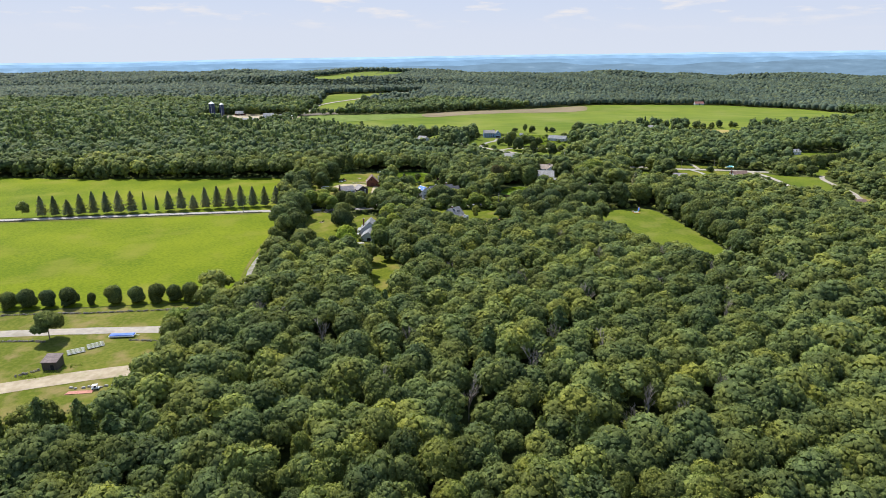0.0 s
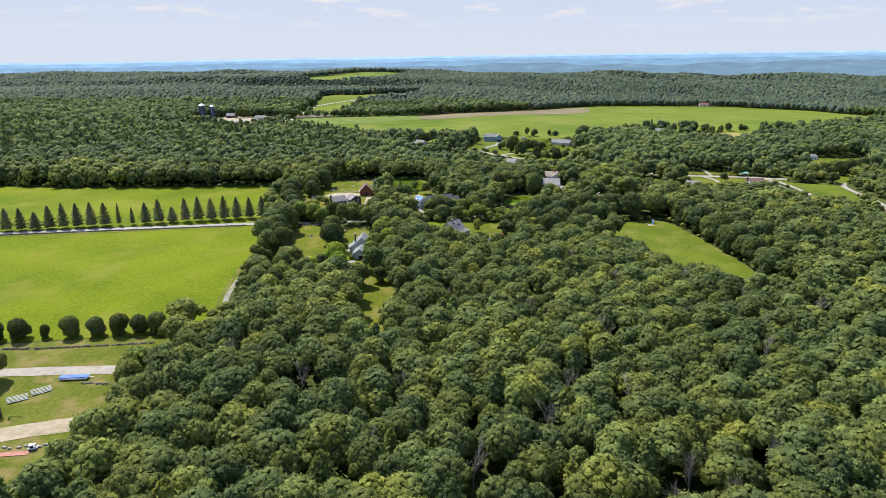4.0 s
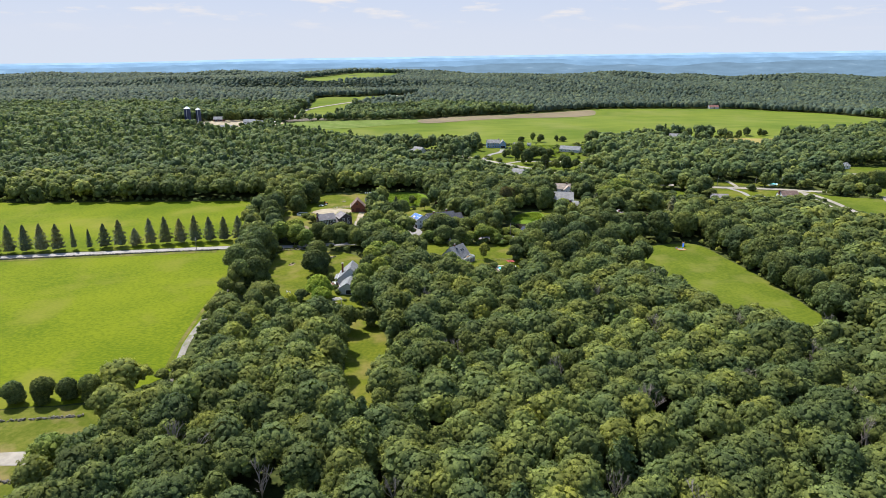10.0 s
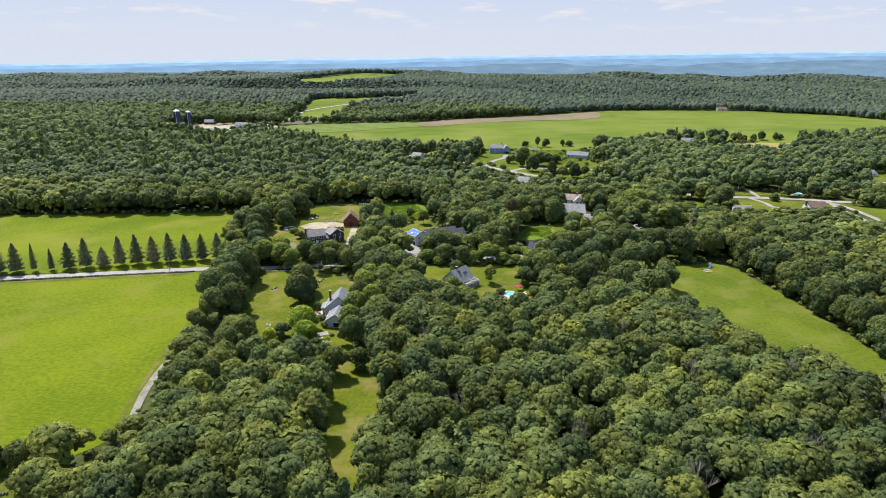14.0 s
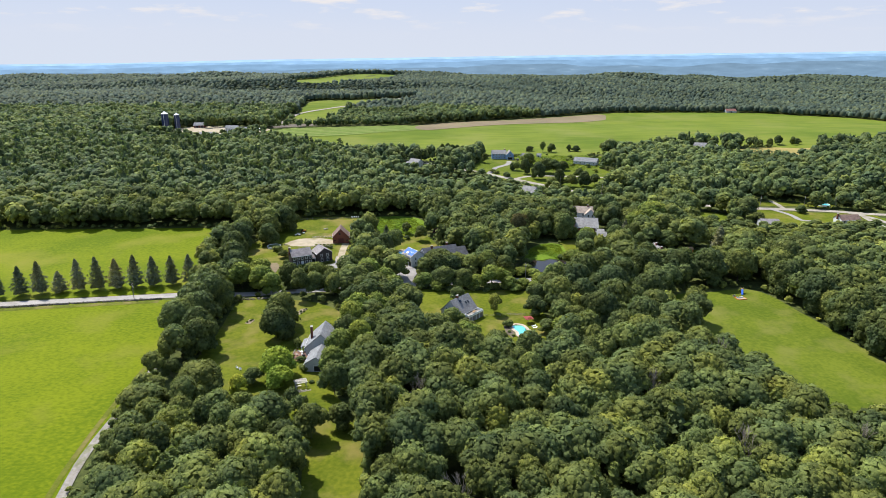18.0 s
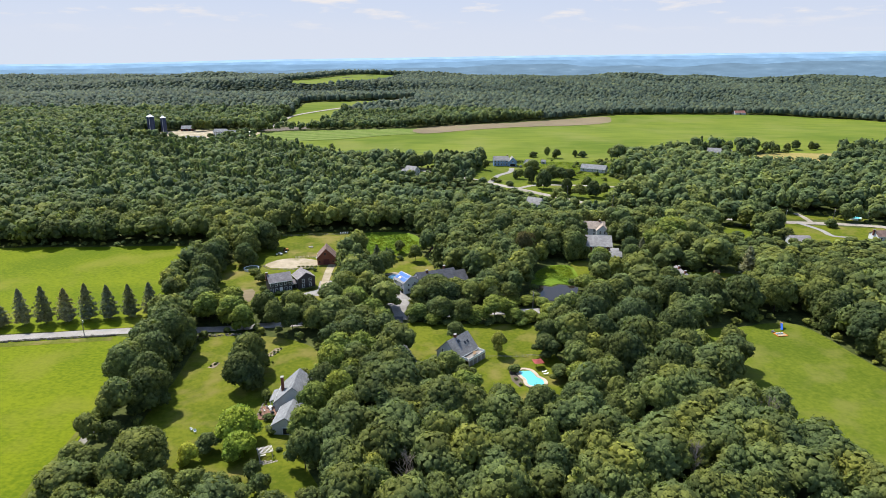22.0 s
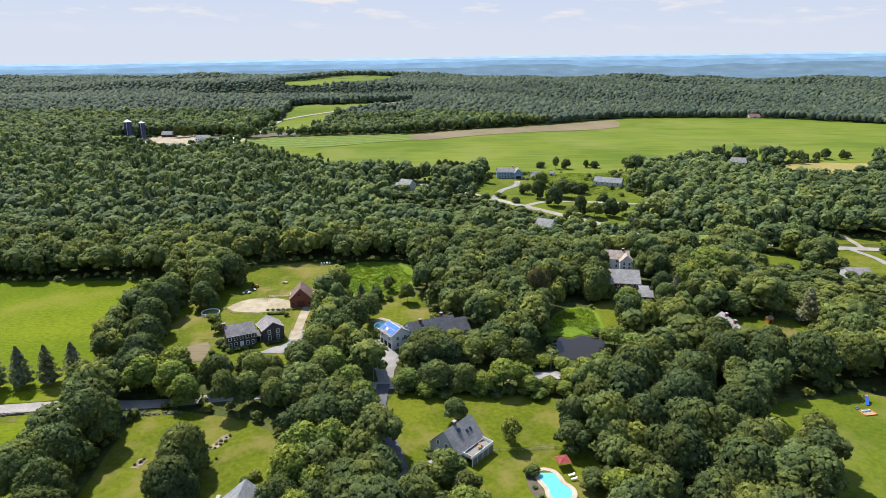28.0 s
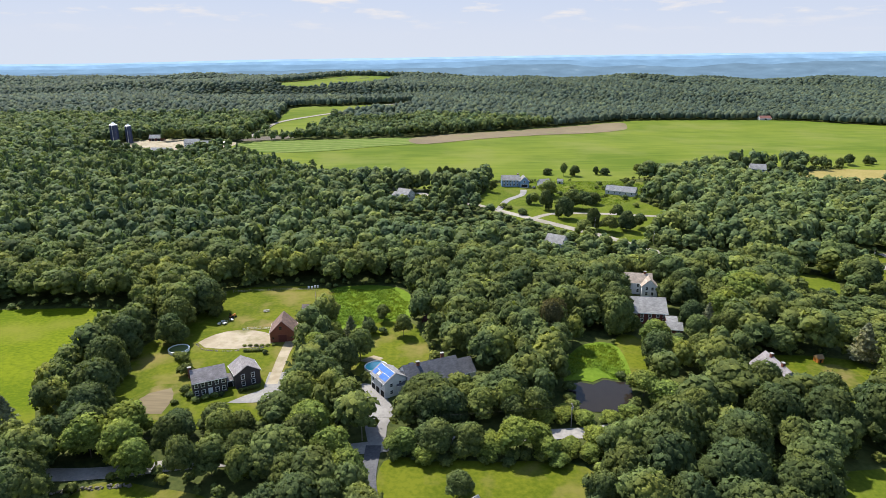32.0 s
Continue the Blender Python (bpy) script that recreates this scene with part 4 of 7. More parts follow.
M["white_paint"] = plain("white_paint", (0.72, 0.73, 0.72), 0.5)
M["white_siding"] = siding("white_siding", (0.62, 0.63, 0.62))
M["grey_siding"] = siding("grey_siding", (0.42, 0.43, 0.43))
M["brown_siding"] = siding("brown_siding", (0.050, 0.042, 0.045))
M["red_siding"] = siding("red_siding", (0.115, 0.030, 0.024), 0.3)
M["barn_siding"] = siding("barn_siding", (0.20, 0.062, 0.036), 0.3)
M["blue_siding"] = siding("blue_siding", (0.16, 0.27, 0.42))
M["weathered_boards"] = siding("weathered_boards", (0.085, 0.070, 0.058), 0.25)
M["grey_roof"] = shingles("grey_roof", (0.230, 0.223, 0.216))
M["pale_roof"] = shingles("pale_roof", (0.20, 0.205, 0.21))
M["dark_roof"] = shingles("dark_roof", (0.085, 0.088, 0.10))
M["brown_roof"] = shingles("brown_roof", (0.17, 0.115, 0.095))
M["taupe_roof"] = shingles("taupe_roof", (0.22, 0.20, 0.20))
M["buff_roof"] = shingles("buff_roof", (0.33, 0.27, 0.22))
M["slate_shed_roof"] = shingles("slate_shed_roof", (0.15, 0.120, 0.112))
M["brick"] = plain("chimney_brick", (0.16, 0.065, 0.045), 0.85, 0.1, 0.3, 6)
M["concrete"] = plain("concrete", (0.30, 0.285, 0.26), 0.9, 0.1, 0.15, 2)
M["stone"] = plain("field_stone", (0.15, 0.135, 0.112), 0.9, 0.1, 0.35, 1.2)
M["timber"] = plain("timber", (0.26, 0.17, 0.09), 0.8, 0.15, 0.25, 2)
M["grey_timber"] = plain("grey_timber", (0.20, 0.18, 0.16), 0.85, 0.1, 0.25, 2)
M["weathered_white"] = plain("weathered_white", (0.46, 0.43, 0.40), 0.8, 0.2, 0.35, 1.2)
M["paver"] = plain("pale_paver", (0.30, 0.26, 0.21), 0.9, 0.1, 0.3, 1.5)
M["terrace_brick"] = plain("terrace_brick", (0.17, 0.10, 0.07), 0.9, 0.1, 0.4, 4)
M["black_paint"] = plain("black_paint", (0.025, 0.025, 0.027), 0.5)
M["far_red_roof"] = plain("faded_red_roof", (0.20, 0.095, 0.075), 0.7, 0.2, 0.2, 0.8)
M["steel"] = plain("galvanised_steel", (0.55, 0.56, 0.57), 0.4, 0.5, 0.1, 2, 0.7)
M["dull_metal"] = plain("dull_aluminium", (0.30, 0.31, 0.30), 0.6, 0.3, 0.15, 2)
M["blue_paint"] = plain("blue_paint", (0.020, 0.10, 0.45), 0.45, 0.4)
M["silo_blue"] = plain("silo_enamel", (0.022, 0.035, 0.085), 0.3, 0.5, 0.2, 0.6)
M["red_cloth"] = plain("faded_red_cloth", (0.42, 0.11, 0.10), 0.8, 0.1)
M["red_boards"] = plain("red_boards", (0.36, 0.17, 0.13), 0.85, 0.1, 0.25)
M["orange_paint"] = plain("orange_paint", (0.50, 0.17, 0.03), 0.5)
M["rubber"] = plain("rubber", (0.02, 0.02, 0.02), 0.8, 0.2)
M["car_paint"] = plain("dark_car_paint", (0.02, 0.022, 0.03), 0.25, 0.6)

gm, gn, gl, gb = material("window_glass", 0.08, 0.6)
gb.inputs["Base Color"].default_value = (0.02, 0.025, 0.03, 1)
M["glass"] = gm
pm, pn, pl, pb = material("solar_cells", 0.18, 0.6)
pl.new(ramp(pn, pl, noise_fac(pn, pl, 0.8, 3), [(0.3, (0.03, 0.10, 0.34)), (0.7, (0.05, 0.14, 0.42))]), pb.inputs["Base Color"])
M["solar"] = pm


def water_material(name, colour, rough):
    m, n, l, b = material(name, rough, 0.6)
    f = noise_fac(n, l, 0.6, 4)
    l.new(ramp(n, l, f, [(0.3, tuple(v * 0.9 for v in colour)), (0.7, colour)]), b.inputs["Base Color"])
    bump(n, l, b, noise_fac(n, l, 2.5, 3), 0.15, 0.03)
    return m


M["pool_water"] = water_material("pool_water", (0.10, 0.52, 0.56), 0.06)
M["pond_water"] = water_material("pond_water", (0.020, 0.016, 0.012), 0.05)
M["pond_water"].node_tree.nodes["Principled BSDF"].inputs["Specular IOR Level"].default_value = 0.12


def box_bm(sx, sy, sz, at=(0, 0, 0), bevel=0.0, rot=None):
    """A box that stands on at."""
    bm = bmesh.new()
    bmesh.ops.create_cube(bm, size=1.0)
    for v in bm.verts:
        v.co = Vector((v.co.x * sx, v.co.y * sy, (v.co.z + 0.5) * sz))
    if bevel:
        bmesh.ops.bevel(bm, geom=bm.edges[:], offset=bevel, segments=1, affect="EDGES")
    if rot:
        bmesh.ops.transform(bm, matrix=rot, verts=bm.verts[:])
    bmesh.ops.translate(bm, vec=at, verts=bm.verts[:])
    return bm


def prism_bm(profile, depth, axis="x"):
    """A profile of (across, up) points drawn out along the axis, centred."""
    bm = bmesh.new()
    n = len(profile)
    ring = []
    for s in (-0.5, 0.5):
        ring.append([bm.verts.new((s * depth, a, z) if axis == "x" else (a, s * depth, z)) for a, z in profile])
    bm.faces.new(ring[0])
    bm.faces.new(ring[1][::-1])
    for i in range(n):
        bm.faces.new((ring[0][i], ring[1][i], ring[1][(i + 1) % n], ring[0][(i + 1) % n]))
    bmesh.ops.recalc_face_normals(bm, faces=bm.faces[:])
    return bm


def cylinder_bm(r, h, seg=16, at=(0, 0, 0), r2=None):
    bm = bmesh.new()
    bmesh.ops.create_cone(bm, cap_ends=True, segments=seg, radius1=r, radius2=r if r2 is None else r2, depth=h)
    bmesh.ops.translate(bm, vec=(at[0], at[1], at[2] + h / 2), verts=bm.verts[:])
    return bm


def thing(name, x, y, rot, label, category, group="", lift=0.0):
    e = new(name)
    e.matrix_world = Matrix.Translation((x, y, float(gz(x, y)) + lift)) @ Matrix.Rotation(radians(rot), 4, "Z")
    return tagged(e, label, category, group)


WIN_SHARED = {}


def opening(owner, L, W, side, u, z, w, h, kind="window", trim="white_paint"):
    """A window, door or garage door set on a wall of a building whose ridge runs along x."""
    key = (kind, w, h, trim)
    if key not in WIN_SHARED:
        t = 0.13
        bm = bmesh.new()
        for bx, bz, bw, bh in ((0, -t, w + 2 * t, t), (0, h, w + 2 * t, t), (-(w + t) / 2, 0, t, h), ((w + t) / 2, 0, t, h)):
            bmesh.ops.create_cube(bm, size=1.0, matrix=Matrix.Translation((bx, -0.03, bz + bh / 2)) @ Matrix.Diagonal((bw, 0.12, bh, 1)))
        if kind == "window" and w > 0.6:
            bmesh.ops.create_cube(bm, size=1.0, matrix=Matrix.Translation((0, -0.02, h / 2)) @ Matrix.Diagonal((w, 0.06, 0.07, 1)))
        fr = bpy.data.meshes.new("frame")
        bm.to_mesh(fr)
        bm.free()
        fr.materials.append(M[trim])
        bm = box_bm(w, 0.05, h, (0, -0.005, 0))
        pa = bpy.data.meshes.new("pane")
        bm.to_mesh(pa)
        bm.free()
        # dark_opening: a flat black panel painted in for an unlit inside.
        pa.materials.append({"window": M["glass"], "door": M["white_paint"], "garage_door": M["white_paint"], "dark_opening": M["rubber"], "barn_leaf": M["red_siding"]}[kind])
        WIN_SHARED[key] = fr, pa
    fr, pa = WIN_SHARED[key]
    place = {"front": ((u, -W / 2, z), 0), "back": ((-u, W / 2, z), 180), "left": ((-L / 2, -u, z), -90), "right": ((L / 2, u, z), 90)}[side]
    o = new({"window": "window", "door": "door", "garage_door": "garage_door", "dark_opening": "doorway", "barn_leaf": "barn_door"}[kind], fr)
    o.parent = owner
    o.location, o.rotation_euler = place[0], (0, 0, radians(place[1]))
    q = new("pane" if kind == "window" else "panel", pa)
    q.parent = o
    return o


def building(name, x, y, rot, L, W, eave, rise, wall, roof, label, openings=(), chimneys=(), lift=0.0, over=0.35, category="house", back_eave=None, owner=None, at=(0, 0, 0)):
    """A gabled building with its ridge along local x: walls, two roof slopes, trim, openings and chimneys."""
    e = owner or thing(name, x, y, rot, label, category, lift=lift)
    W2 = W / 2
    spot = (e.matrix_world if not owner else owner.matrix_world @ Matrix.Translation(at[:3]) @ Matrix.Rotation(radians(rot), 4, "Z"))
    CLEAR.append(([tuple((spot @ Vector((sx * L / 2, sy * W2, 0)))[:2]) for sx, sy in ((-1, -1), (1, -1), (1, 1), (-1, 1))], 1.0))
    k = rise / W2
    bw = W2 if back_eave is None else (eave + rise - back_eave) / k
    be = eave if back_eave is None else back_eave
    made = []
    made.append(part("wall", prism_bm([(-W2, -1.2), (bw, -1.2), (bw, be), (0, eave + rise), (-W2, eave)], L), M[wall], e))
    th = 0.22
    for s, half, ev in ((-1, W2, eave), (1, bw, be)):
        lo = (s * (half + over), ev - over * k)
        prof = [(0, eave + rise + 0.03), (lo[0], lo[1] + 0.03), (lo[0], lo[1] + 0.03 + th), (0, eave + rise + 0.03 + th)]
        made.append(part("roof_slope", prism_bm(prof, L + 2 * over * 0.7), M[roof], e))
        made.append(part("fascia", box_bm(L + 2 * over * 0.7, 0.06, 0.2, (0, lo[0] + s * 0.035, lo[1])), M["white_paint"], e))
    for op in openings:
        made.append(opening(e, L, W, *op))
    for cx, cy, top in chimneys:
        zb = eave
        c = part("chimney", box_bm(1.0, 0.75, top - zb, (cx, cy, zb)), M["brick"], e, "red brick chimney")
        cap = part("chimney_cap", box_bm(1.2, 0.95, 0.15, (cx, cy, top)), M["concrete"], c)
        made.append(c)
    if owner:
        for o in made:
            o.matrix_basis = Matrix.Translation(at[:3]) @ Matrix.Rotation(radians(rot), 4, "Z") @ o.matrix_basis
    return e


def rows(side, us, zs, w=0.95, h=1.45, kind="window"):
    return [(side, u, z, w, h, kind) for z in zs for u in us]


# the dark house with its wing
dark = building("house", -72.4, 467.1, 26.8, 10.2, 7.4, 5.2, 2.7, "brown_siding", "taupe_roof", "dark brown two-storey house with white window trim",
                rows("front", (-4.1, -2.1, 0, 2.1, 4.1), (3.4,)) + rows("front", (-4.1, -2.1, 2.1, 4.1), (0.8,)) + [("front", 0, 0.1, 1.1, 2.3, "door")] + rows("right", (-1.6, 1.6), (3.4,)) + rows("back", (-3, 0, 3), (0.9, 3.4)),
                [(-5.2, 0.4, 8.9)])
building("", 0, 0, 94, 8.0, 8.0, 5.0, 2.5, "brown_siding", "taupe_roof", "", rows("left", (-1.6, 1.6), (0.9, 3.2)) + rows("front", (-2, 2), (3.2,)), owner=dark, at=(11.4, 0.2, 0))
building("", 0, 0, 0, 3.4, 4.2, 2.5, 1.3, "brown_siding", "taupe_roof", "", [("front", 0, 0.1, 1.6, 2.0, "dark_opening")], owner=dark, at=(6.3, 0.6, 0))
# red barn
barn = building("barn", -57.4, 505.6, 98, 9.8, 9.0, 3.6, 4.6, "barn_siding", "brown_roof", "red-brown board barn with a steep brown roof",
                [("left", 0, 0.05, 3.0, 2.9, "barn_leaf", "barn_siding"), ("left", -0.6, 5.0, 1.0, 1.2, "window", "barn_siding"), ("left", 3.4, 1.3, 0.8, 0.8, "window", "barn_siding"), ("left", -3.4, 1.3, 0.8, 0.8, "window", "barn_siding")], category="barn")
part("lean_to_roof", prism_bm([(-4.4, 3.5), (-7.6, 2.5), (-7.6, 2.7), (-4.4, 3.7)], 7.5), M["brown_roof"], barn, "brown lean-to roof")
part("lean_to_wall", prism_bm([(-4.5, -1), (-7.3, -1), (-7.3, 2.5), (-4.5, 3.4)], 7.0), M["barn_siding"], barn)
# garage and long house
garage = building("garage_house", -14.6, 467.0, -55.4, 8.8, 8.0, 5.2, 2.4, "white_siding", "grey_roof", "white garage wing with blue solar panels on its roof",
                  [("front", u, 0.1, 2.2, 2.2, "dark_opening") for u in (-2.9, 0, 2.9)] + rows("front", (-2.6, 2.6), (3.4,), 0.9, 1.2) + rows("right", (-1.6, 1.6), (1.0, 3.4), 0.9, 1.2))
slope = math.atan2(2.4, 4.0)
for i in range(2):
    for j in range(4):
        if (i, j) == (1, 1):
            continue
        t = Matrix.Translation((-3.1 + 2.06 * j, -1.05 - 1.75 * i, 7.6 - (1.05 + 1.75 * i) * 0.6 + 0.24)) @ Matrix.Rotation(slope, 4, "X")
        pnl = part("solar_panel", box_bm(2.0, 1.95, 0.06, (0, 0, 0), rot=t), M["solar"], garage, "blue solar panel")
        part("rim", box_bm(2.02, 0.06, 0.07, (0, 0, 0), rot=t @ Matrix.Translation((0, 1.0, 0))), M["steel"], pnl)
part("skylight", box_bm(1.1, 1.0, 0.14, rot=Matrix.Translation((-1.04, -2.8, 7.6 - 2.8 * 0.6 + 0.26)) @ Matrix.Rotation(slope, 4, "X")), M["white_paint"], garage, "white skylight")
longh = building("house", -1.6, 472.2, 24, 18.5, 12.0, 2.8, 4.6, "white_siding", "dark_roof", "long white house with a dark shingle roof",
                 rows("front", (5.5, 7.0), (0.9,), 0.9, 1.4) + rows("front", (-6, -3, 0), (0.9,)) + rows("back", (-6, -2, 2, 6), (0.9,)), [(5.0, 1.2, 8.7), (-4.4, -0.6, 8.3)])
building("", 0, 0, 0, 6.0, 9.0, 2.6, 3.2, "white_siding", "dark_roof", "", rows("right", (-1.8, 1.8), (0.9,)) + rows("front", (0.5,), (0.9,)), owner=longh, at=(11.8, 0.2, 0))
building("", 0, 0, 0, 5.0, 7.0, 3.2, 2.6, "white_siding", "dark_roof", "", (), owner=longh, at=(-10.2, -0.4, 0))
# cape house with the deck
cape = building("house", 6.8, 402.8, 49.4, 11.4, 9.6, 3.0, 4.9, "grey_siding", "grey_roof", "grey shingled cape house with a white rear deck",
                rows("left", (-2.0, 1.0), (0.7, 3.3), 0.9, 1.3) + rows("front", (-3.2, 4.0), (0.9,), 0.9, 1.3) + [("front", -0.8, 0.4, 0.9, 1.9), ("front", 0.3, 0.4, 0.9, 1.9)] + rows("back", (-3.5, 0, 3.5), (0.8,)) + rows("right", (-1.5, 1.5), (0.7, 3.3), 0.9, 1.3),
                [(-1.2, 0.1, 9.0)])
for u, v, w in ((1.4, 2.4, 0.8), (2.9, 2.4, 0.8), (-1.0, 1.4, 1.1)):
    t = Matrix.Translation((u, -v, 7.9 - v * 1.02 + 0.3)) @ Matrix.Rotation(math.atan(1.02), 4, "X")
    part("skylight", box_bm(w, 1.1, 0.12, rot=t), M["glass"], cape, "dark skylight")
deck = thing("deck", 6.8, 402.8, 49.4, "raised white-railed wooden deck against the cape house", "deck")
part("floor", box_bm(9.2, 3.6, 0.18, (0.6, -6.7, 2.1)), M["grey_timber"], deck)
for cx, cy, sx, sy in ((0.6, -8.5, 9.2, 0.09), (-4.0, -6.7, 0.09, 3.6), (5.2, -6.7, 0.09, 3.6)):
    part("rail", box_bm(sx, sy, 0.1, (cx, cy, 3.15)), M["white_paint"], deck)
    part("rail_panel", box_bm(sx, sy * 0.8, 0.75, (cx, cy, 2.36)), M["white_paint"], deck)
for i in range(5):
    part("post", box_bm(0.16, 0.16, 3.2, (-4.0 + i * 2.3, -8.5, -0.2)), M["white_paint"], deck)
    part("skirt", box_bm(2.2, 0.06, 1.9, (-2.85 + i * 2.3, -8.45, 0.1)), M["grey_timber"], deck) if i < 4 else None
for sx, sy in ((1.2, -6.8), (2.4, -6.2)):
    pt = thing("patio_table", *(Matrix.Rotation(radians(49.4), 2) @ Vector((sx, sy)) + Vector((6.8, 402.8))), 30, "small wooden table on the deck", "table", lift=2.28)
    part("tabletop", cylinder_bm(0.6, 0.06, 12, (0, 0, 0.7)), M["timber"], pt)
    part("pedestal", cylinder_bm(0.08, 0.7, 8), M["timber"], pt)
    part("foot", cylinder_bm(0.3, 0.05, 10), M["timber"], pt)
building("garage", -0.8, 389.5, 40, 6.5, 6.0, 2.5, 1.8, "grey_siding", "grey_roof", "small grey garage under trees beside the drive", [("left", 0, 0.05, 2.6, 2.1, "garage_door")], category="garage")
# house on the west lawn
west = building("house", -44.2, 373.4, 91, 12.0, 8.4, 4.3, 3.7, "grey_siding", "pale_roof", "grey house with a pale metal roof and brick chimney",
                rows("left", (1.6,), (4.0, 1.2), 1.0, 1.2) + rows("front", (-3, 3), (0.9, 2.7)) + rows("back", (-4, 0, 4), (0.9,)), [(-1.6, 3.9, 9.3)], back_eave=3.0)
part("porch_roof", prism_bm([(3.4, 3.2), (8.0, 1.9), (8.0, 2.05), (3.4, 3.4)], 7.0), M["pale_roof"], west, "low pale porch roof")
for i in range(4):
    part("porch_post", box_bm(0.15, 0.15, 2.2, (-3.2 + i * 2.1, 7.6, -0.1)), M["white_paint"], west)
wgar = building("garage", -43.6, 360.4, 88, 10.2, 7.6, 2.9, 2.4, "grey_siding", "pale_roof", "grey garage with a pale roof joined to the house", [("left", 0.4, 0.05, 2.4, 2.1, "dark_opening")], category="garage")
perg = thing("pergola", -46.9, 345.0, 24, "weathered white garden pergola over a stone seat", "pergola")
for px, py in ((-1.7, -1.2), (1.7, -1.2), (-1.7, 1.2), (1.7, 1.2)):
    part("post", box_bm(0.14, 0.14, 2.3, (px, py, -0.1)), M["weathered_white"], perg)
for i in range(13):
    part("rafter", box_bm(0.12, 3.2, 0.14, (-1.9 + 0.32 * i, 0, 2.3)), M["weathered_white"], perg)
for py in (-1.2, 1.2):
    part("beam", box_bm(4.2, 0.12, 0.16, (0, py, 2.14)), M["weathered_white"], perg)
part("bench_seat", box_bm(1.6, 0.45, 0.08, (-0.6, 0.6, 0.42)), M["weathered_white"], perg)
part("back_panel", box_bm(0.1, 2.2, 1.5, (-1.75, 0, 0.3)), M["weathered_white"], perg)
pave = thing("garden_paving", -45.8, 344.6, 24, "patch of pale paving stones round the pergola", "paving")
for i in range(8):
    for k in range(6):
        if (i * 5 + k * 3) % 7:
            part("paver", box_bm(0.62, 0.62, 0.1, (-2.6 + 0.7 * i + 0.06 * (k % 2), -2.1 + 0.72 * k, 0.0), 0.03, Matrix.Rotation(0.06 * ((i + k) % 3), 4, "Z")), M["paver"], pave)
terr = thing("terrace", -51.0, 367.6, 0, "brown brick terrace shaded by the house", "terrace")
part("slab", box_bm(7.0, 9.5, 0.2, (0, 0, -0.02), 0.05), M["terrace_brick"], terr)
for i in range(5):
    part("edging_stone", box_bm(0.5, 1.5, 0.34, (-3.6, -3.6 + 1.8 * i, -0.02), 0.08), M["stone"], terr)
tbl = thing("patio_table", -51.6, 368.8, 15, "round white table on the terrace", "table", lift=0.18)
part("tabletop", cylinder_bm(0.65, 0.05, 18, (0, 0, 0.72)), M["white_paint"], tbl)
part("pedestal", cylinder_bm(0.07, 0.72, 8), M["white_paint"], tbl)
part("foot", cylinder_bm(0.32, 0.05, 12), M["white_paint"], tbl)
chair = thing("patio_chair", -52.8, 369.4, 200, "white patio chair on the terrace", "chair", "terrace chairs", lift=0.18)
part("seat", box_bm(0.55, 0.52, 0.07, (0, 0, 0.4), 0.02), M["white_paint"], chair)
part("backrest", box_bm(0.55, 0.07, 0.55, (0, 0.25, 0.42), 0.02), M["white_paint"], chair)
for px, py in ((-0.23, -0.22), (0.23, -0.22), (-0.23, 0.22), (0.23, 0.22)):
    part("leg", box_bm(0.05, 0.05, 0.42, (px, py, 0)), M["white_paint"], chair)
for px in (-0.3, 0.3):
    part("armrest", box_bm(0.06, 0.5, 0.05, (px, 0, 0.6)), M["white_paint"], chair)
for cx, cy, rot in ((-50.6, 369.8, 40), (-51.2, 367.4, -60), (-53.0, 367.2, 120)):
    copy_thing(chair, Matrix.Translation((cx, cy, float(gz(cx, cy)) + 0.18)) @ Matrix.Rotation(radians(rot), 4, "Z"))
grill = thing("grill", -50.0, 365.2, 30, "dark covered grill on the terrace", "grill", lift=0.18)
part("body", box_bm(1.1, 0.6, 0.5, (0, 0, 0.55), 0.08), M["black_paint"], grill)
part("lid", box_bm(0.8, 0.55, 0.32, (0, 0, 1.02), 0.12), M["black_paint"], grill)
part("cart", box_bm(0.9, 0.5, 0.56, (0, 0, 0), 0.02), M["steel"], grill)
for px, py, pr in ((-53.8, 365.4, 0.3), (-53.6, 371.0, 0.34), (-49.2, 363.4, 0.3)):
    pot = thing("flower_pot", px, py, 0, "clay pot with a leafy plant on the terrace", "plant pot", "terrace pots", lift=0.18)
    part("pot", cylinder_bm(pr * 0.75, 0.5, 12, (0, 0, 0), pr), M["terrace_brick"], pot)
    o = new("plant", CROWNS["shrub", 0])
    o.parent = pot
    o.location, o.scale = (0, 0, 0.4), (0.55, 0.55, 0.9)
for cx, cy, rot in ((-70.2, 356.4, 30), (-71.6, 357.4, 75)):
    lc = copy_thing(chair, Matrix.Translation((cx, cy, float(gz(cx, cy)) + 0.1)) @ Matrix.Rotation(radians(rot), 4, "Z") @ Matrix.Scale(1.15, 4))
    tagged(lc, "white garden chair on the open lawn", "chair", "lawn chairs")
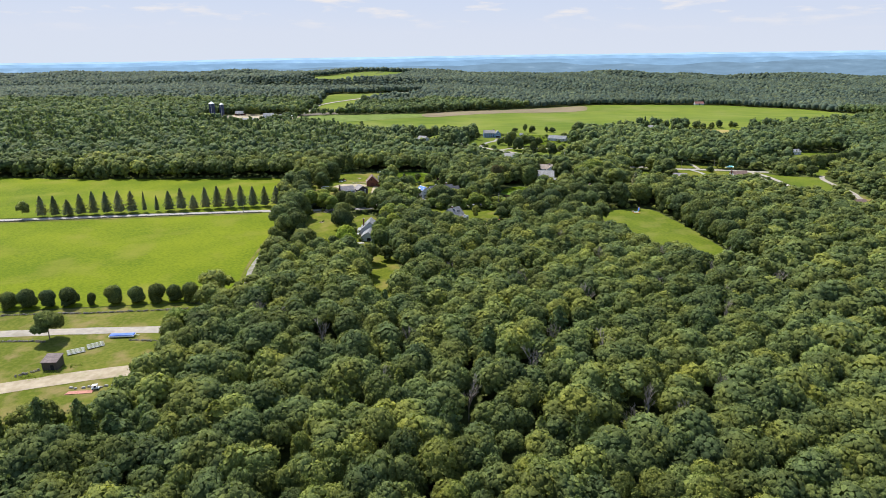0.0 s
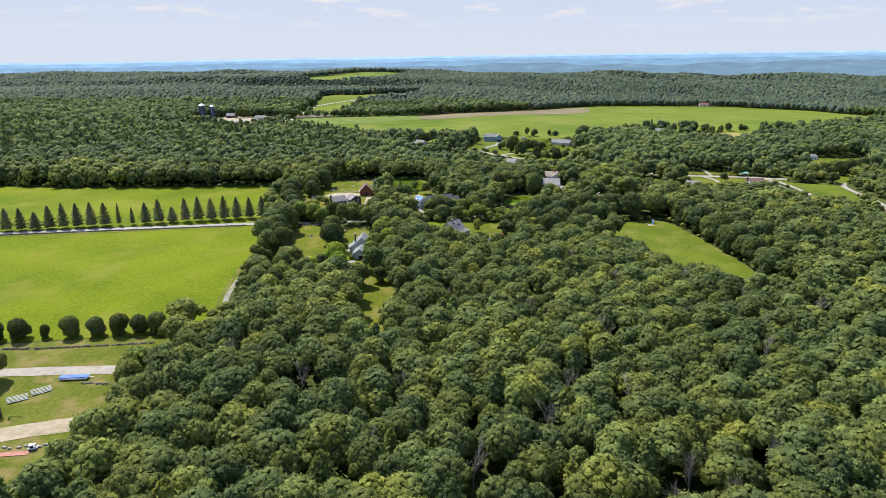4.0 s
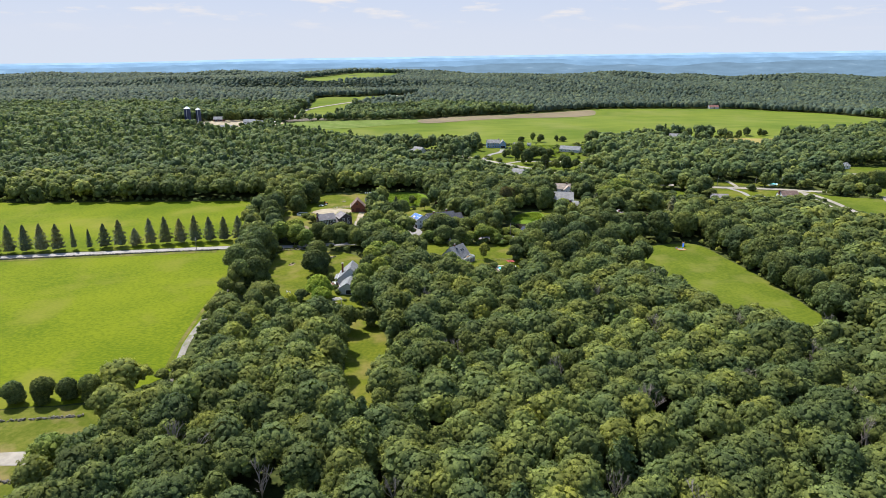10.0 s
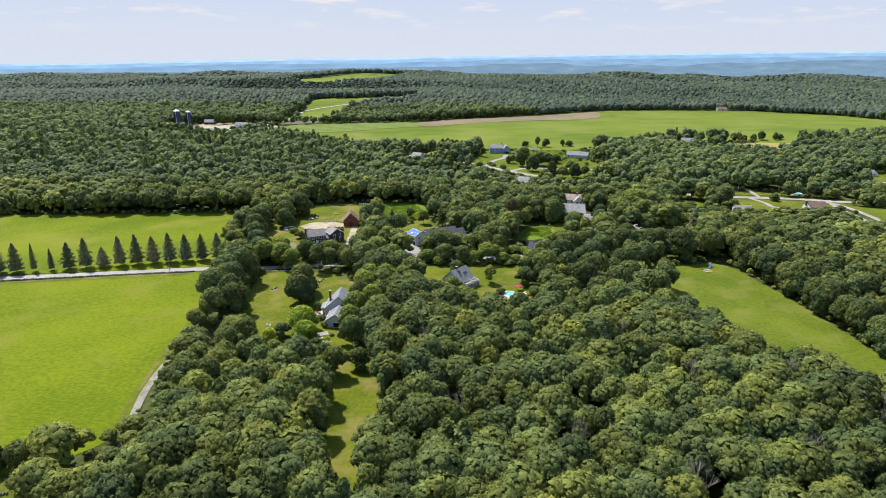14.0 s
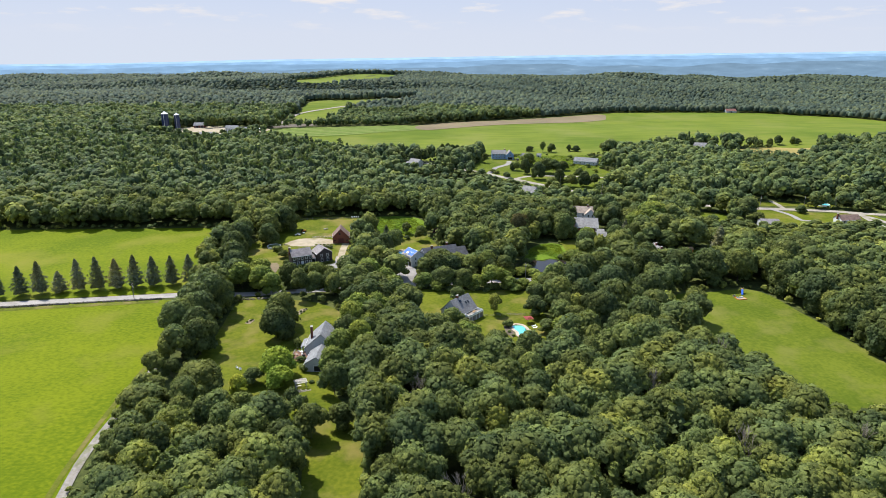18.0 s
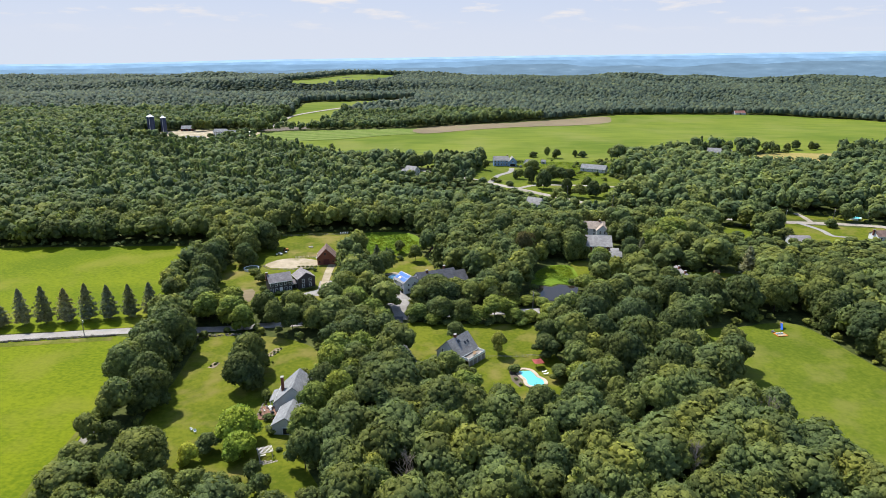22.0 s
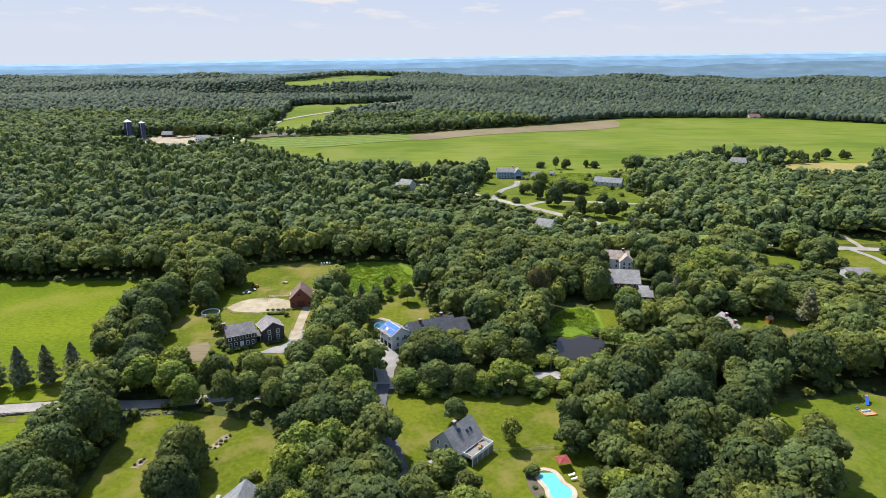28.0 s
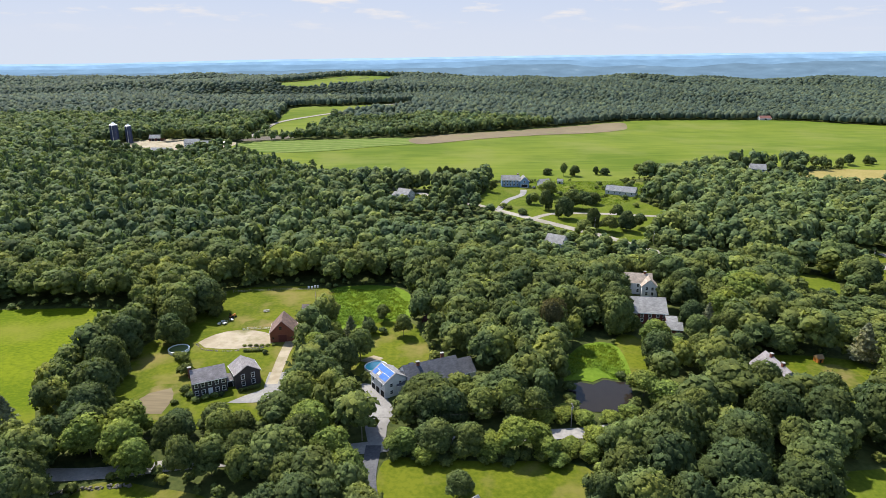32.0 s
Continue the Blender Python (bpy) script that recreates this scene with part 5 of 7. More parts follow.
# houses to the east
red = building("house", 85.6, 522.9, -7, 13.4, 13.6, 4.6, 4.0, "red_siding", "grey_roof", "large dark red house with a grey roof",
               rows("front", (-5.5, -3, 0, 3, 5.5), (0.9, 2.9), 0.9, 1.2) + rows("left", (-3, 0, 3), (0.9,)))
building("", 0, 0, -4, 6.0, 5.6, 2.5, 1.7, "red_siding", "grey_roof", "", rows("front", (-1.5, 1.5), (0.8,), 0.9, 1.2), owner=red, at=(7.4, -14.2, 0))
building("", 0, 0, 0, 4.0, 9.0, 2.5, 1.7, "red_siding", "grey_roof", "", (), owner=red, at=(7.6, -8.4, 0))
buff = building("house", 90.0, 551.5, -10, 12, 8, 5.2, 3.2, "white_siding", "buff_roof", "white house with a buff shingle roof among trees", rows("front", (-4, 0), (1, 3.4)), [(3, 0, 9.4)])
building("", 0, 0, 90, 6, 6.5, 5.0, 3.0, "white_siding", "buff_roof", "", rows("left", (-1.2, 1.2), (1, 3.3)), owner=buff, at=(4.5, -4.5, 0))
building("house", 112.6, 472.0, 93, 15, 10, 2.9, 4.2, "grey_siding", "taupe_roof", "low house with a taupe roof and two brick chimneys", rows("left", (-2, 2), (0.9,)) + rows("front", (-5, -2, 2, 5), (0.9,)), [(3.6, 0.3, 8.2), (-3.2, 0.3, 8.2)])
# far houses
blue = building("house", 54.7, 757.5, 0, 13.4, 8.0, 5.1, 2.9, "blue_siding", "grey_roof", "blue two-storey house on a lawn above the road", rows("front", (-5, -2.5, 0, 2.5, 5), (0.9, 3.4), 1.1, 1.5), [(5.6, 0.8, 9.2)])
building("", 0, 0, 90, 9.5, 6.6, 4.6, 3.2, "blue_siding", "grey_roof", "", [("left", 0, 0.1, 4.6, 2.2, "dark_opening"), ("left", 0, 3.6, 1.2, 1.3)], owner=blue, at=(10.0, -1.8, 0))
grey = building("house", -22.4, 714.5, -32, 10, 9, 4.6, 3.2, "grey_siding", "grey_roof", "grey house with a plain gable among trees", rows("right", (-2, 2), (1, 3.3)) + rows("front", (-3, 0, 3), (1, 3.3)))
building("", 0, 0, 0, 6, 6, 2.6, 1.8, "white_siding", "grey_roof", "", (), owner=grey, at=(-7.5, 2, 0))
building("house", 64.4, 611.6, -33, 10, 8.6, 4.0, 3.4, "grey_siding", "grey_roof", "grey house below the country road", rows("front", (-3, 0, 3), (0.9, 2.6)) + rows("right", (-1.6, 1.6), (0.9, 3.0)))
building("long_barn", 131.5, 730, -28, 21, 8.5, 3.0, 2.8, "grey_siding", "pale_roof", "long low barn with a pale metal roof", rows("front", (-8, -4, 0, 4, 8), (0.9,)), category="barn")
building("house", 80, 756, 20, 8, 7, 2.8, 2.6, "grey_siding", "grey_roof", "small grey house behind the blue house", rows("front", (-2, 2), (0.9,)))
building("shed", 94, 765, -20, 4, 3.5, 2.2, 1.2, "grey_siding", "pale_roof", "small grey shed in the meadow", [("front", 0, 0, 1.2, 1.8, "dark_opening")], category="shed")
building("house", 260, 551, 4, 13, 8, 2.8, 2.6, "white_siding", "brown_roof", "white ranch house with a brown roof", rows("front", (-4.5, -1.5, 1.5, 4.5), (0.9,)), [(-6.9, 0, 6.2)])
building("house", 205, 542, -6, 11, 8, 2.6, 2.2, "grey_siding", "taupe_roof", "low house with a taupe roof beside the lawn", rows("front", (-3, 0, 3), (0.9,)))
building("house", 358, 648, 15, 13, 8, 2.6, 2.2, "white_siding", "pale_roof", "white house at the edge of a pasture", rows("front", (-3.5, 0, 3.5), (0.9, 3.2)))
building("shed", 294, 437, 14, 9, 7, 2.8, 2.2, "timber", "brown_roof", "brown wooden stable by the pasture track", [("front", 0, 0, 2.4, 2.1, "dark_opening")], category="shed")
building("house", 263.4, 803, -15, 12, 9, 4.2, 3.4, "grey_siding", "grey_roof", "grey house by the field edge", rows("front", (-4, 0, 4), (0.9, 3.0)))
building("shed", 284, 818, 10, 5, 5, 2.4, 1.4, "white_siding", "pale_roof", "white garage by the drive", [("front", 0, 0, 2.4, 2.0, "garage_door")], category="shed")
building("barn", 512, 1297, 3, 18, 10, 2.6, 3.6, "grey_siding", "far_red_roof", "far red-roofed barn at the woods edge", [("front", 0, 0, 3, 3, "dark_opening")], category="barn")
building("house", 655, 1290, -20, 12, 8, 4.0, 3.0, "grey_siding", "pale_roof", "far grey house at the end of the crop field", rows("front", (-3, 0, 3), (0.9,)))

# dairy farm
def silo(x, y, r, h):
    e = thing("silo", x, y, 0, "tall dark blue enamelled farm silo with a pale domed cap", "silo", "farm silos")
    part("barrel", cylinder_bm(r, h, 24, (0, 0, -0.5)), M["silo_blue"], e)
    for i in range(9):
        part("hoop", cylinder_bm(r + 0.05, 0.12, 24, (0, 0, 1 + i * (h - 2) / 8)), M["silo_blue"], e)
    part("cap", cylinder_bm(r * 1.02, r * 0.45, 24, (0, 0, h - 0.5), r * 0.35), M["white_paint"], e, "pale metal cap")
    part("vent", cylinder_bm(r * 0.25, r * 0.25, 12, (0, 0, h - 0.5 + r * 0.45)), M["white_paint"], e)
    part("ladder", box_bm(0.5, 0.12, h, (0.3, -r - 0.1, -0.5)), M["steel"], e)


silo(-346, 968, 4.2, 20.5)
silo(-334, 975, 3.3, 18.5)
building("farmhouse", -258, 953, 0, 15, 9, 4.8, 3.0, "white_siding", "pale_roof", "white farmhouse with rows of windows", rows("front", (-6, -4, -2, 0, 2, 4, 6), (0.9, 3.2)))
building("dairy_barn", -242, 951, -4, 15, 8, 3.4, 2.8, "white_siding", "pale_roof", "long white dairy barn", rows("front", (-6, -4, -2, 0, 2, 4, 6), (1.2,)), category="barn")
building("farm_shed", -312, 992, 8, 14, 9, 3.2, 3.0, "red_siding", "pale_roof", "red farm shed with a white roof", [("front", -3, 0, 3, 2.6, "dark_opening"), ("front", 3, 0, 3, 2.6, "dark_opening")], category="shed")
building("machine_shed", -276, 918, -3, 20, 9, 4.2, 2.2, "white_siding", "pale_roof", "white machine shed among trees", rows("front", (-7, 0, 7), (1.2,)), category="shed")
building("machine_shed", -328, 938, 5, 16, 8, 3.6, 2.0, "grey_siding", "grey_roof", "low grey machine shed below the silos", [("front", -4, 0, 3, 2.6, "dark_opening"), ("front", 4, 0, 3, 2.6, "dark_opening")], category="shed")
tunnel = thing("greenhouse", -229, 964, 12, "white plastic-covered greenhouse tunnel", "greenhouse")
arch = [(4 * math.cos(math.pi * i / 12), 3.2 * math.sin(math.pi * i / 12) - 0.02) for i in range(13)]
part("cover", prism_bm(arch, 12), M["white_paint"], tunnel)
# Black slab on the closed cover paints the doorway's unlit inside.
part("doorway", box_bm(0.12, 1.6, 2.1, (6.05, 0, 0)), M["rubber"], tunnel)
for i in range(6):
    part("hoop", prism_bm([(a * 1.01, b * 1.01 + 0.02) for a, b in arch] + [(a * 0.99, b * 0.99) for a, b in arch[::-1]], 0.12).copy(), M["steel"], tunnel).location.x = -5.5 + i * 2.2

CLEAR.append(([(100, 462), (108, 462), (108, 484), (100, 484)], -1.0))
CLEAR.append(([(76, 504), (98, 500), (98, 516), (76, 516)], -1.0))
CLEAR.append(([(97, 540), (84, 538), (82, 546), (97, 545)], -1.0))

# ---- pools and pond ----
POOL = [(27.3, 392.0), (29.0, 393.4), (31.4, 392.6), (32.6, 390.4), (33.4, 387.6), (35.4, 385.0), (35.0, 381.8), (32.2, 380.6), (29.6, 382.0), (29.3, 385.6), (28.0, 388.6)]
pc = Vector((31.0, 387.0))
pool = thing("swimming_pool", pc.x, pc.y, 0, "kidney-shaped swimming pool with turquoise water and pale coping", "pool")
inner = [(Vector(p) - pc) * 0.9 for p in curve_through(POOL, True, 0.7)]


def grow(line, d):
    out = []
    n = len(line)
    for i, p in enumerate(line):
        t = (line[(i + 1) % n] - line[i - 1]).normalized()
        out.append(p + Vector((t.y, -t.x)) * d)
    return out


turn = sum(a.x * b.y - a.y * b.x for a, b in zip(inner, inner[1:] + inner[:1]))
outer = grow(inner, 1.25 if turn > 0 else -1.25)
bm = bmesh.new()
ri = [bm.verts.new((p.x, p.y, 0.36)) for p in inner]
rb = [bm.verts.new((p.x, p.y, -0.8)) for p in inner]
ro = [bm.verts.new((p.x, p.y, 0.36)) for p in outer]
rd = [bm.verts.new((p.x, p.y, -0.3)) for p in outer]
for i in range(len(inner)):
    j = (i + 1) % len(inner)
    for a, b in ((ri, ro), (rb, ri), (ro, rd)):
        bm.faces.new((a[i], a[j], b[j], b[i]))
bmesh.ops.recalc_face_normals(bm, faces=bm.faces[:])
part("coping", bm, plain("pale_paving", (0.38, 0.31, 0.24), 0.9, 0.1, 0.15, 1.2), pool, "pale stone paving")
bm = bmesh.new()
bm.faces.new([bm.verts.new((p.x, p.y, 0.22)) for p in inner])
bmesh.ops.recalc_face_normals(bm, faces=bm.faces[:])
part("water", bm, M["pool_water"], pool, "clear turquoise water")
umb = thing("parasol", 34.6, 394.6, 12, "square faded red parasol beside the pool", "parasol")
part("pole", cylinder_bm(0.05, 2.7, 8), M["steel"], umb)
part("base", cylinder_bm(0.4, 0.1, 12), M["concrete"], umb)
bm = bmesh.new()
cv = [bm.verts.new((sx * 1.75, sy * 1.75, 2.3)) for sx, sy in ((-1, -1), (1, -1), (1, 1), (-1, 1))]
tip = bm.verts.new((0, 0, 2.9))
for i in range(4):
    bm.faces.new((cv[i], cv[(i + 1) % 4], tip))
bmesh.ops.solidify(bm, geom=bm.faces[:], thickness=0.04)
part("canopy", bm, M["red_cloth"], umb, "faded red cloth canopy")


def lounger(x, y, rot):
    e = thing("sun_lounger", x, y, rot, "white sun lounger on the pool paving", "lounger", "pool loungers", lift=0.36)
    part("mattress", box_bm(1.3, 0.6, 0.1, (0, 0, 0.3), 0.03), M["white_paint"], e)
    part("backrest", box_bm(0.7, 0.6, 0.1, bevel=0.03, rot=Matrix.Translation((0.85, 0, 0.42)) @ Matrix.Rotation(radians(-35), 4, "Y")), M["white_paint"], e)
    for px in (-0.5, 0.6):
        for py in (-0.25, 0.25):
            part("leg", box_bm(0.05, 0.05, 0.3, (px, py, 0)), M["steel"], e)


lounger(36.0, 390.4, 20)
lounger(36.3, 388.9, 15)


def above_pool(x, y, r, hgt, inside_mat, label):
    e = thing("above_ground_pool", x, y, 0, label, "pool")
    bm = bmesh.new()
    seg = 32
    prof = [(r + 0.18, 0), (r + 0.18, hgt), (r - 0.12, hgt), (r - 0.12, hgt - 0.3)]
    rings = [[bm.verts.new((pr * math.cos(2 * math.pi * k / seg), pr * math.sin(2 * math.pi * k / seg), pz)) for k in range(seg)] for pr, pz in prof]
    for a, b in zip(rings, rings[1:]):
        for k in range(seg):
            bm.faces.new((a[k], a[(k + 1) % seg], b[(k + 1) % seg], b[k]))
    part("rim", bm, M["white_paint"], e, "white rim")
    part("water", cylinder_bm(r - 0.1, hgt - 0.28, 32), inside_mat, e)


# Rough grass green fills this ring, though the shared part is named water.
above_pool(-92.7, 493.8, 3.5, 1.1, water_material("grass_green_fill", (0.07, 0.10, 0.02), 0.8), "round white-rimmed pool, grass-green inside")
above_pool(-20.0, 480.4, 3.8, 1.2, M["pool_water"], "round pool with bright blue water behind the garage")
above_pool(272, 597, 3.6, 1.2, M["pool_water"], "blue round pool by the roadside house")
sheet("pond", [(43.5, 455), (43, 463), (44.5, 470), (48, 471), (52, 469.4), (56, 472.5), (60, 471), (64, 471), (63, 463), (60, 457), (55, 453), (48, 453.5)], M["pond_water"], 0.2, "dark still pond", "pond", step=8, wobble=0.8, clear=0.5)

# ---- yards ----
sheet("riding_ring", [(-88, 500), (-84, 507), (-76, 511), (-66, 509), (-58, 503), (-62, 498), (-73, 495), (-84, 496)], M["sand"], 0.2, "pale sand riding ring by the barn", "riding ring", wobble=0.3, clear=None)
ribbon("barn_drive", [(-54, 501), (-54, 490), (-53.5, 479), (-53, 470)], 3.6, M["sand"], 0.24, "pale gravel drive to the barn", "drive", clear=0.3)
sheet("dark_house_drive", [(-56, 478), (-49, 478), (-46, 470), (-47, 462), (-55, 459), (-64, 459), (-60, 463), (-55, 467)], M["asphalt"], 0.23, "grey asphalt drive beside the dark house", "drive", wobble=0.3, clear=0.3)
ribbon("house_link", [(-50, 462), (-47, 450), (-46, 440), (-45, 432)], 3.4, M["asphalt"], 0.25, "grey drive down to the road", "drive", clear=0.3)
sheet("garage_apron", [(-30, 467), (-26, 471), (-21, 470), (-15, 461.5), (-12, 455), (-13.5, 446), (-13.5, 438), (-18, 437), (-20, 446), (-25, 455)], M["asphalt"], 0.24, "wide worn asphalt apron before the garage", "drive", wobble=0.4, clear=0.5)
sheet("worn_patch", [(-76, 518), (-70, 521), (-64, 519), (-63, 513), (-70, 510), (-76, 513)], M["dry_grass"], 0.2, "worn dry patch on the lawn", "grass", wobble=0.8, clear=None)
sheet("worn_patch", [(-27, 486), (-22, 490), (-18, 488), (-21, 484)], M["sand"], 0.2, "bare sandy patch on the lawn", "grass", wobble=0.5, clear=None)
sheet("worn_patch", [(-91, 465), (-85, 468), (-81, 460), (-82, 453), (-88, 452), (-92, 457)], M["soil"], 0.26, "bare brown patch beside the dark house", "grass", wobble=1.2, clear=0.3)
sheet("dry_front_lawn", [(-92, 468), (-84, 470), (-78, 458), (-76, 450), (-86, 450), (-94, 456)], M["dry_grass"], 0.2, "dry front lawn of the dark house", "lawn", wobble=0.8, clear=0.3)
sheet("se_house_garden", [(128, 482), (140, 482), (143, 472), (134, 468), (129, 474)], M["dry_grass"], 0.2, "flower beds and paths in the garden", "garden", wobble=0.6, clear=None)
sheet("garden_bed", [(-62.5, 402), (-59.5, 402.6), (-57, 409.4), (-60, 409)], M["bed_mulch"], 0.2, "small vegetable bed with pale mulch", "garden bed", wobble=0.2, clear=None, smooth=False)
sheet("garden_bed", [(-61, 394), (-58, 394.5), (-57, 398.6), (-60, 398)], M["dry_grass"], 0.2, "small vegetable bed on the lawn", "garden bed", wobble=0.2, clear=None, smooth=False)
sheet("garden_bed", [(-80, 394.5), (-77.4, 394), (-76.6, 398), (-79, 398.6)], M["bed_mulch"], 0.2, "small mulched bed on the lawn", "garden bed", wobble=0.2, clear=None, smooth=False)
sheet("pool_bed", [(24.2, 391.5), (26.2, 393), (27, 389), (28.2, 384), (26.6, 381), (24.6, 385)], M["dark_soil"], 0.2, "dark mulched bed beside the pool", "garden bed", wobble=0.3, clear=None)

# farm yard objects
shed = thing("shed", -140.8, 206.2, 3, "weathered grey-brown wooden shed with a sloping shingle roof", "shed")
part("wall", prism_bm([(-2.4, -0.6), (2.4, -0.6), (2.4, 4.0), (-2.4, 3.1)], 5.2), M["weathered_boards"], shed)
part("roof", prism_bm([(-2.8, 3.02), (2.7, 4.1), (2.7, 4.3), (-2.8, 3.22)], 5.8), M["slate_shed_roof"], shed, "grey shingle roof")
part("door", box_bm(1.2, 0.08, 2.0, (0.9, -2.45, 0)), M["rubber"], shed)
for i in range(8):
    part("board", box_bm(0.56, 0.05, 2.9, (-2.3 + i * 0.655, -2.43, -0.2)), M["weathered_boards"], shed) if i not in (4, 5) else None


def bleacher(x, y, rot):
    e = thing("bleacher", x, y, rot, "grey aluminium spectator bench in the yard", "bleacher", "yard benches")
    for i in range(5):
        part("seat", box_bm(6.0, 0.34, 0.06, (0, i * 0.56 - 1.1, 0.42 + i * 0.2)), M["dull_metal"], e)
        if i:
            part("footboard", box_bm(6.0, 0.2, 0.05, (0, i * 0.56 - 1.38, 0.2 + i * 0.18)), M["dull_metal"], e)
    for px in (-2.6, 0, 2.6):
        part("frame", prism_bm([(-1.3, 0), (1.3, 0), (1.3, 1.2), (1.1, 1.2), (-1.3, 0.4)], 0.08), M["dull_metal"], e).location.x = px


bleacher(-138.6, 217.0, 33)
bleacher(-133.8, 222.0, 38)
wagon = thing("flatbed_trailer", -127.6, 230.6, 5, "long flatbed trailer stacked with blue panels", "trailer")
part("deck", box_bm(9.6, 2.4, 0.25, (0, 0, 0.75)), M["white_paint"], wagon)
for i in range(3):
    part("panel", box_bm(9.3, 0.72, 0.3, (0, -0.78 + i * 0.78, 1.0), 0.03), M["blue_paint"], wagon, "blue painted panel")
part("side_rail", box_bm(9.6, 0.08, 0.5, (0, -1.25, 0.55)), M["white_paint"], wagon)
part("drawbar", box_bm(2.0, 0.14, 0.14, (5.6, 0, 0.6)), M["steel"], wagon)
for px in (-2.6, 2.2):
    for py in (-1.0, 1.0):
        w = part("wheel", cylinder_bm(0.38, 0.25, 14), M["rubber"], wagon)
        w.matrix_basis = Matrix.Translation((px, py, 0.38)) @ Matrix.Rotation(radians(90), 4, "X")
stack = thing("board_stack", -122.0, 188.6, 8, "long low stack of faded red boards", "boards")
for i in range(4):
    part("board", box_bm(8.6 - 0.2 * i, 0.45, 0.16, (0.1 * i, -0.75 + 0.5 * i, 0.12)), M["red_boards"], stack)
part("bearer", box_bm(0.2, 2.0, 0.12, (-3, 0, 0)), M["grey_timber"], stack)
part("bearer", box_bm(0.2, 2.0, 0.12, (3, 0, 0)), M["grey_timber"], stack)
vrng = random.Random(8)
for i in range(12):
    bx, by = -126 + i * 1.9 + vrng.uniform(-0.5, 0.5), 190.8 + i * 0.28 + vrng.uniform(-0.4, 0.8)
    bl = thing("stone_block", bx, by, vrng.uniform(-15, 30), "pale cut stone block on the grass", "stone block", "stone blocks")
    sx = vrng.uniform(0.7, 1.7)
    part("block", box_bm(sx, 0.7, 0.55, (0, 0, -0.05), 0.06), M["concrete"], bl)
    part("ledge", box_bm(sx * 0.8, 0.55, 0.1, (0.05, 0, 0.5), 0.03), M["concrete"], bl)
cart = thing("utility_cart", -117.6, 190.8, 15, "small white-roofed utility cart parked by the track", "cart")
part("body", box_bm(2.4, 1.2, 0.5, (0, 0, 0.35), 0.08), M["white_paint"], cart)
part("roof", box_bm(1.7, 1.2, 0.08, (-0.1, 0, 1.75), 0.03), M["white_paint"], cart)
part("seat", box_bm(0.6, 1.0, 0.3, (-0.2, 0, 0.85), 0.05), M["rubber"], cart)
for px in (-0.85, 0.75):
    part("roof_post", box_bm(0.06, 1.1, 0.95, (px, 0, 0.82)), M["steel"], cart)
    for py in (-0.55, 0.55):
        w = part("wheel", cylinder_bm(0.26, 0.2, 12), M["rubber"], cart)
        w.matrix_basis = Matrix.Translation((px, py + 0.1, 0.26)) @ Matrix.Rotation(radians(90), 4, "X")


def car(x, y, rot, paint, label):
    e = thing("car", x, y, rot, label, "car", lift=0.24)
    part("body", box_bm(4.5, 1.8, 0.65, (0, 0, 0.35), 0.14), M[paint], e)
    part("cabin", prism_bm([(-1.5, 0.95), (1.1, 0.95), (0.55, 1.5), (-1.1, 1.5)], 1.6, "y"), M["glass"], e)
    part("roof", box_bm(1.6, 1.5, 0.06, (-0.28, 0, 1.48), 0.02), M[paint], e)
    for px in (-1.4, 1.4):
        for py in (-0.8, 0.8):
            w = part("wheel", cylinder_bm(0.34, 0.22, 14), M["rubber"], e)
            w.matrix_basis = Matrix.Translation((px, py + 0.11, 0.34)) @ Matrix.Rotation(radians(90), 4, "X")


car(-6.0, 383.0, 115, "car_paint", "dark car parked on the asphalt drive")
car(74, 616, 10, "car_paint", "dark car parked by the far grey house")
car(71.5, 748, 60, "car_paint", "dark car beside the blue house")
car(-7.6, 481, 20, "car_paint", "dark car parked behind the long house")

# meadow and garden objects
sand = thing("sandbox", 131.9, 419.6, 10, "orange wooden sandbox with pale blue toys on the meadow", "sandbox")
for bx, by, sx, sy in ((0, -1.5, 4.2, 0.2), (0, 1.5, 4.2, 0.2), (-2, 0, 0.2, 3), (2, 0, 0.2, 3)):
    part("side", box_bm(sx, sy, 0.4, (bx, by, 0)), M["orange_paint"], sand)
part("fill", box_bm(3.9, 2.8, 0.25), M["sand"], sand)
for i in range(3):
    part("toy", box_bm(0.7, 0.5, 0.5, (-1.2 + 1.1 * i, 0.6, 0.25), 0.1), plain("pale_blue_plastic", (0.35, 0.6, 0.72), 0.4), sand, "pale blue plastic toy")
slide = thing("play_slide", 135.0, 425.2, -20, "blue plastic play slide by the woods", "slide")
part("chute", box_bm(0.8, 3.0, 0.15, rot=Matrix.Translation((0, -0.6, 1.1)) @ Matrix.Rotation(radians(35), 4, "X")), M["blue_paint"], slide)
part("tower", box_bm(1.2, 1.2, 0.12, (0, 1.2, 1.9)), M["timber"], slide)
for px in (-0.55, 0.55):
    for py in (0.65, 1.75):
        part("post", box_bm(0.1, 0.1, 2.8, (px, py, 0)), M["timber"], slide)
bench = thing("garden_bench", 130.0, 421.6, 30, "pale grey garden bench on the meadow", "bench")
part("seat", box_bm(1.8, 0.5, 0.07, (0, 0, 0.42)), M["steel"], bench)
part("back", box_bm(1.8, 0.07, 0.5, (0, 0.25, 0.5)), M["steel"], bench)
for px in (-0.7, 0.7):
    part("leg", box_bm(0.08, 0.45, 0.42, (px, 0, 0)), M["steel"], bench)
small = building("garden_shed", -53.8, 529.2, 5, 2.6, 2.4, 2.1, 0.7, "grey_siding", "slate_shed_roof", "small grey garden shed by the fence", [("front", 0, 0, 0.9, 1.7, "dark_opening")], category="shed")
pic = thing("picnic_table", -70.1, 528.6, 15, "pale picnic table on the lawn", "table")
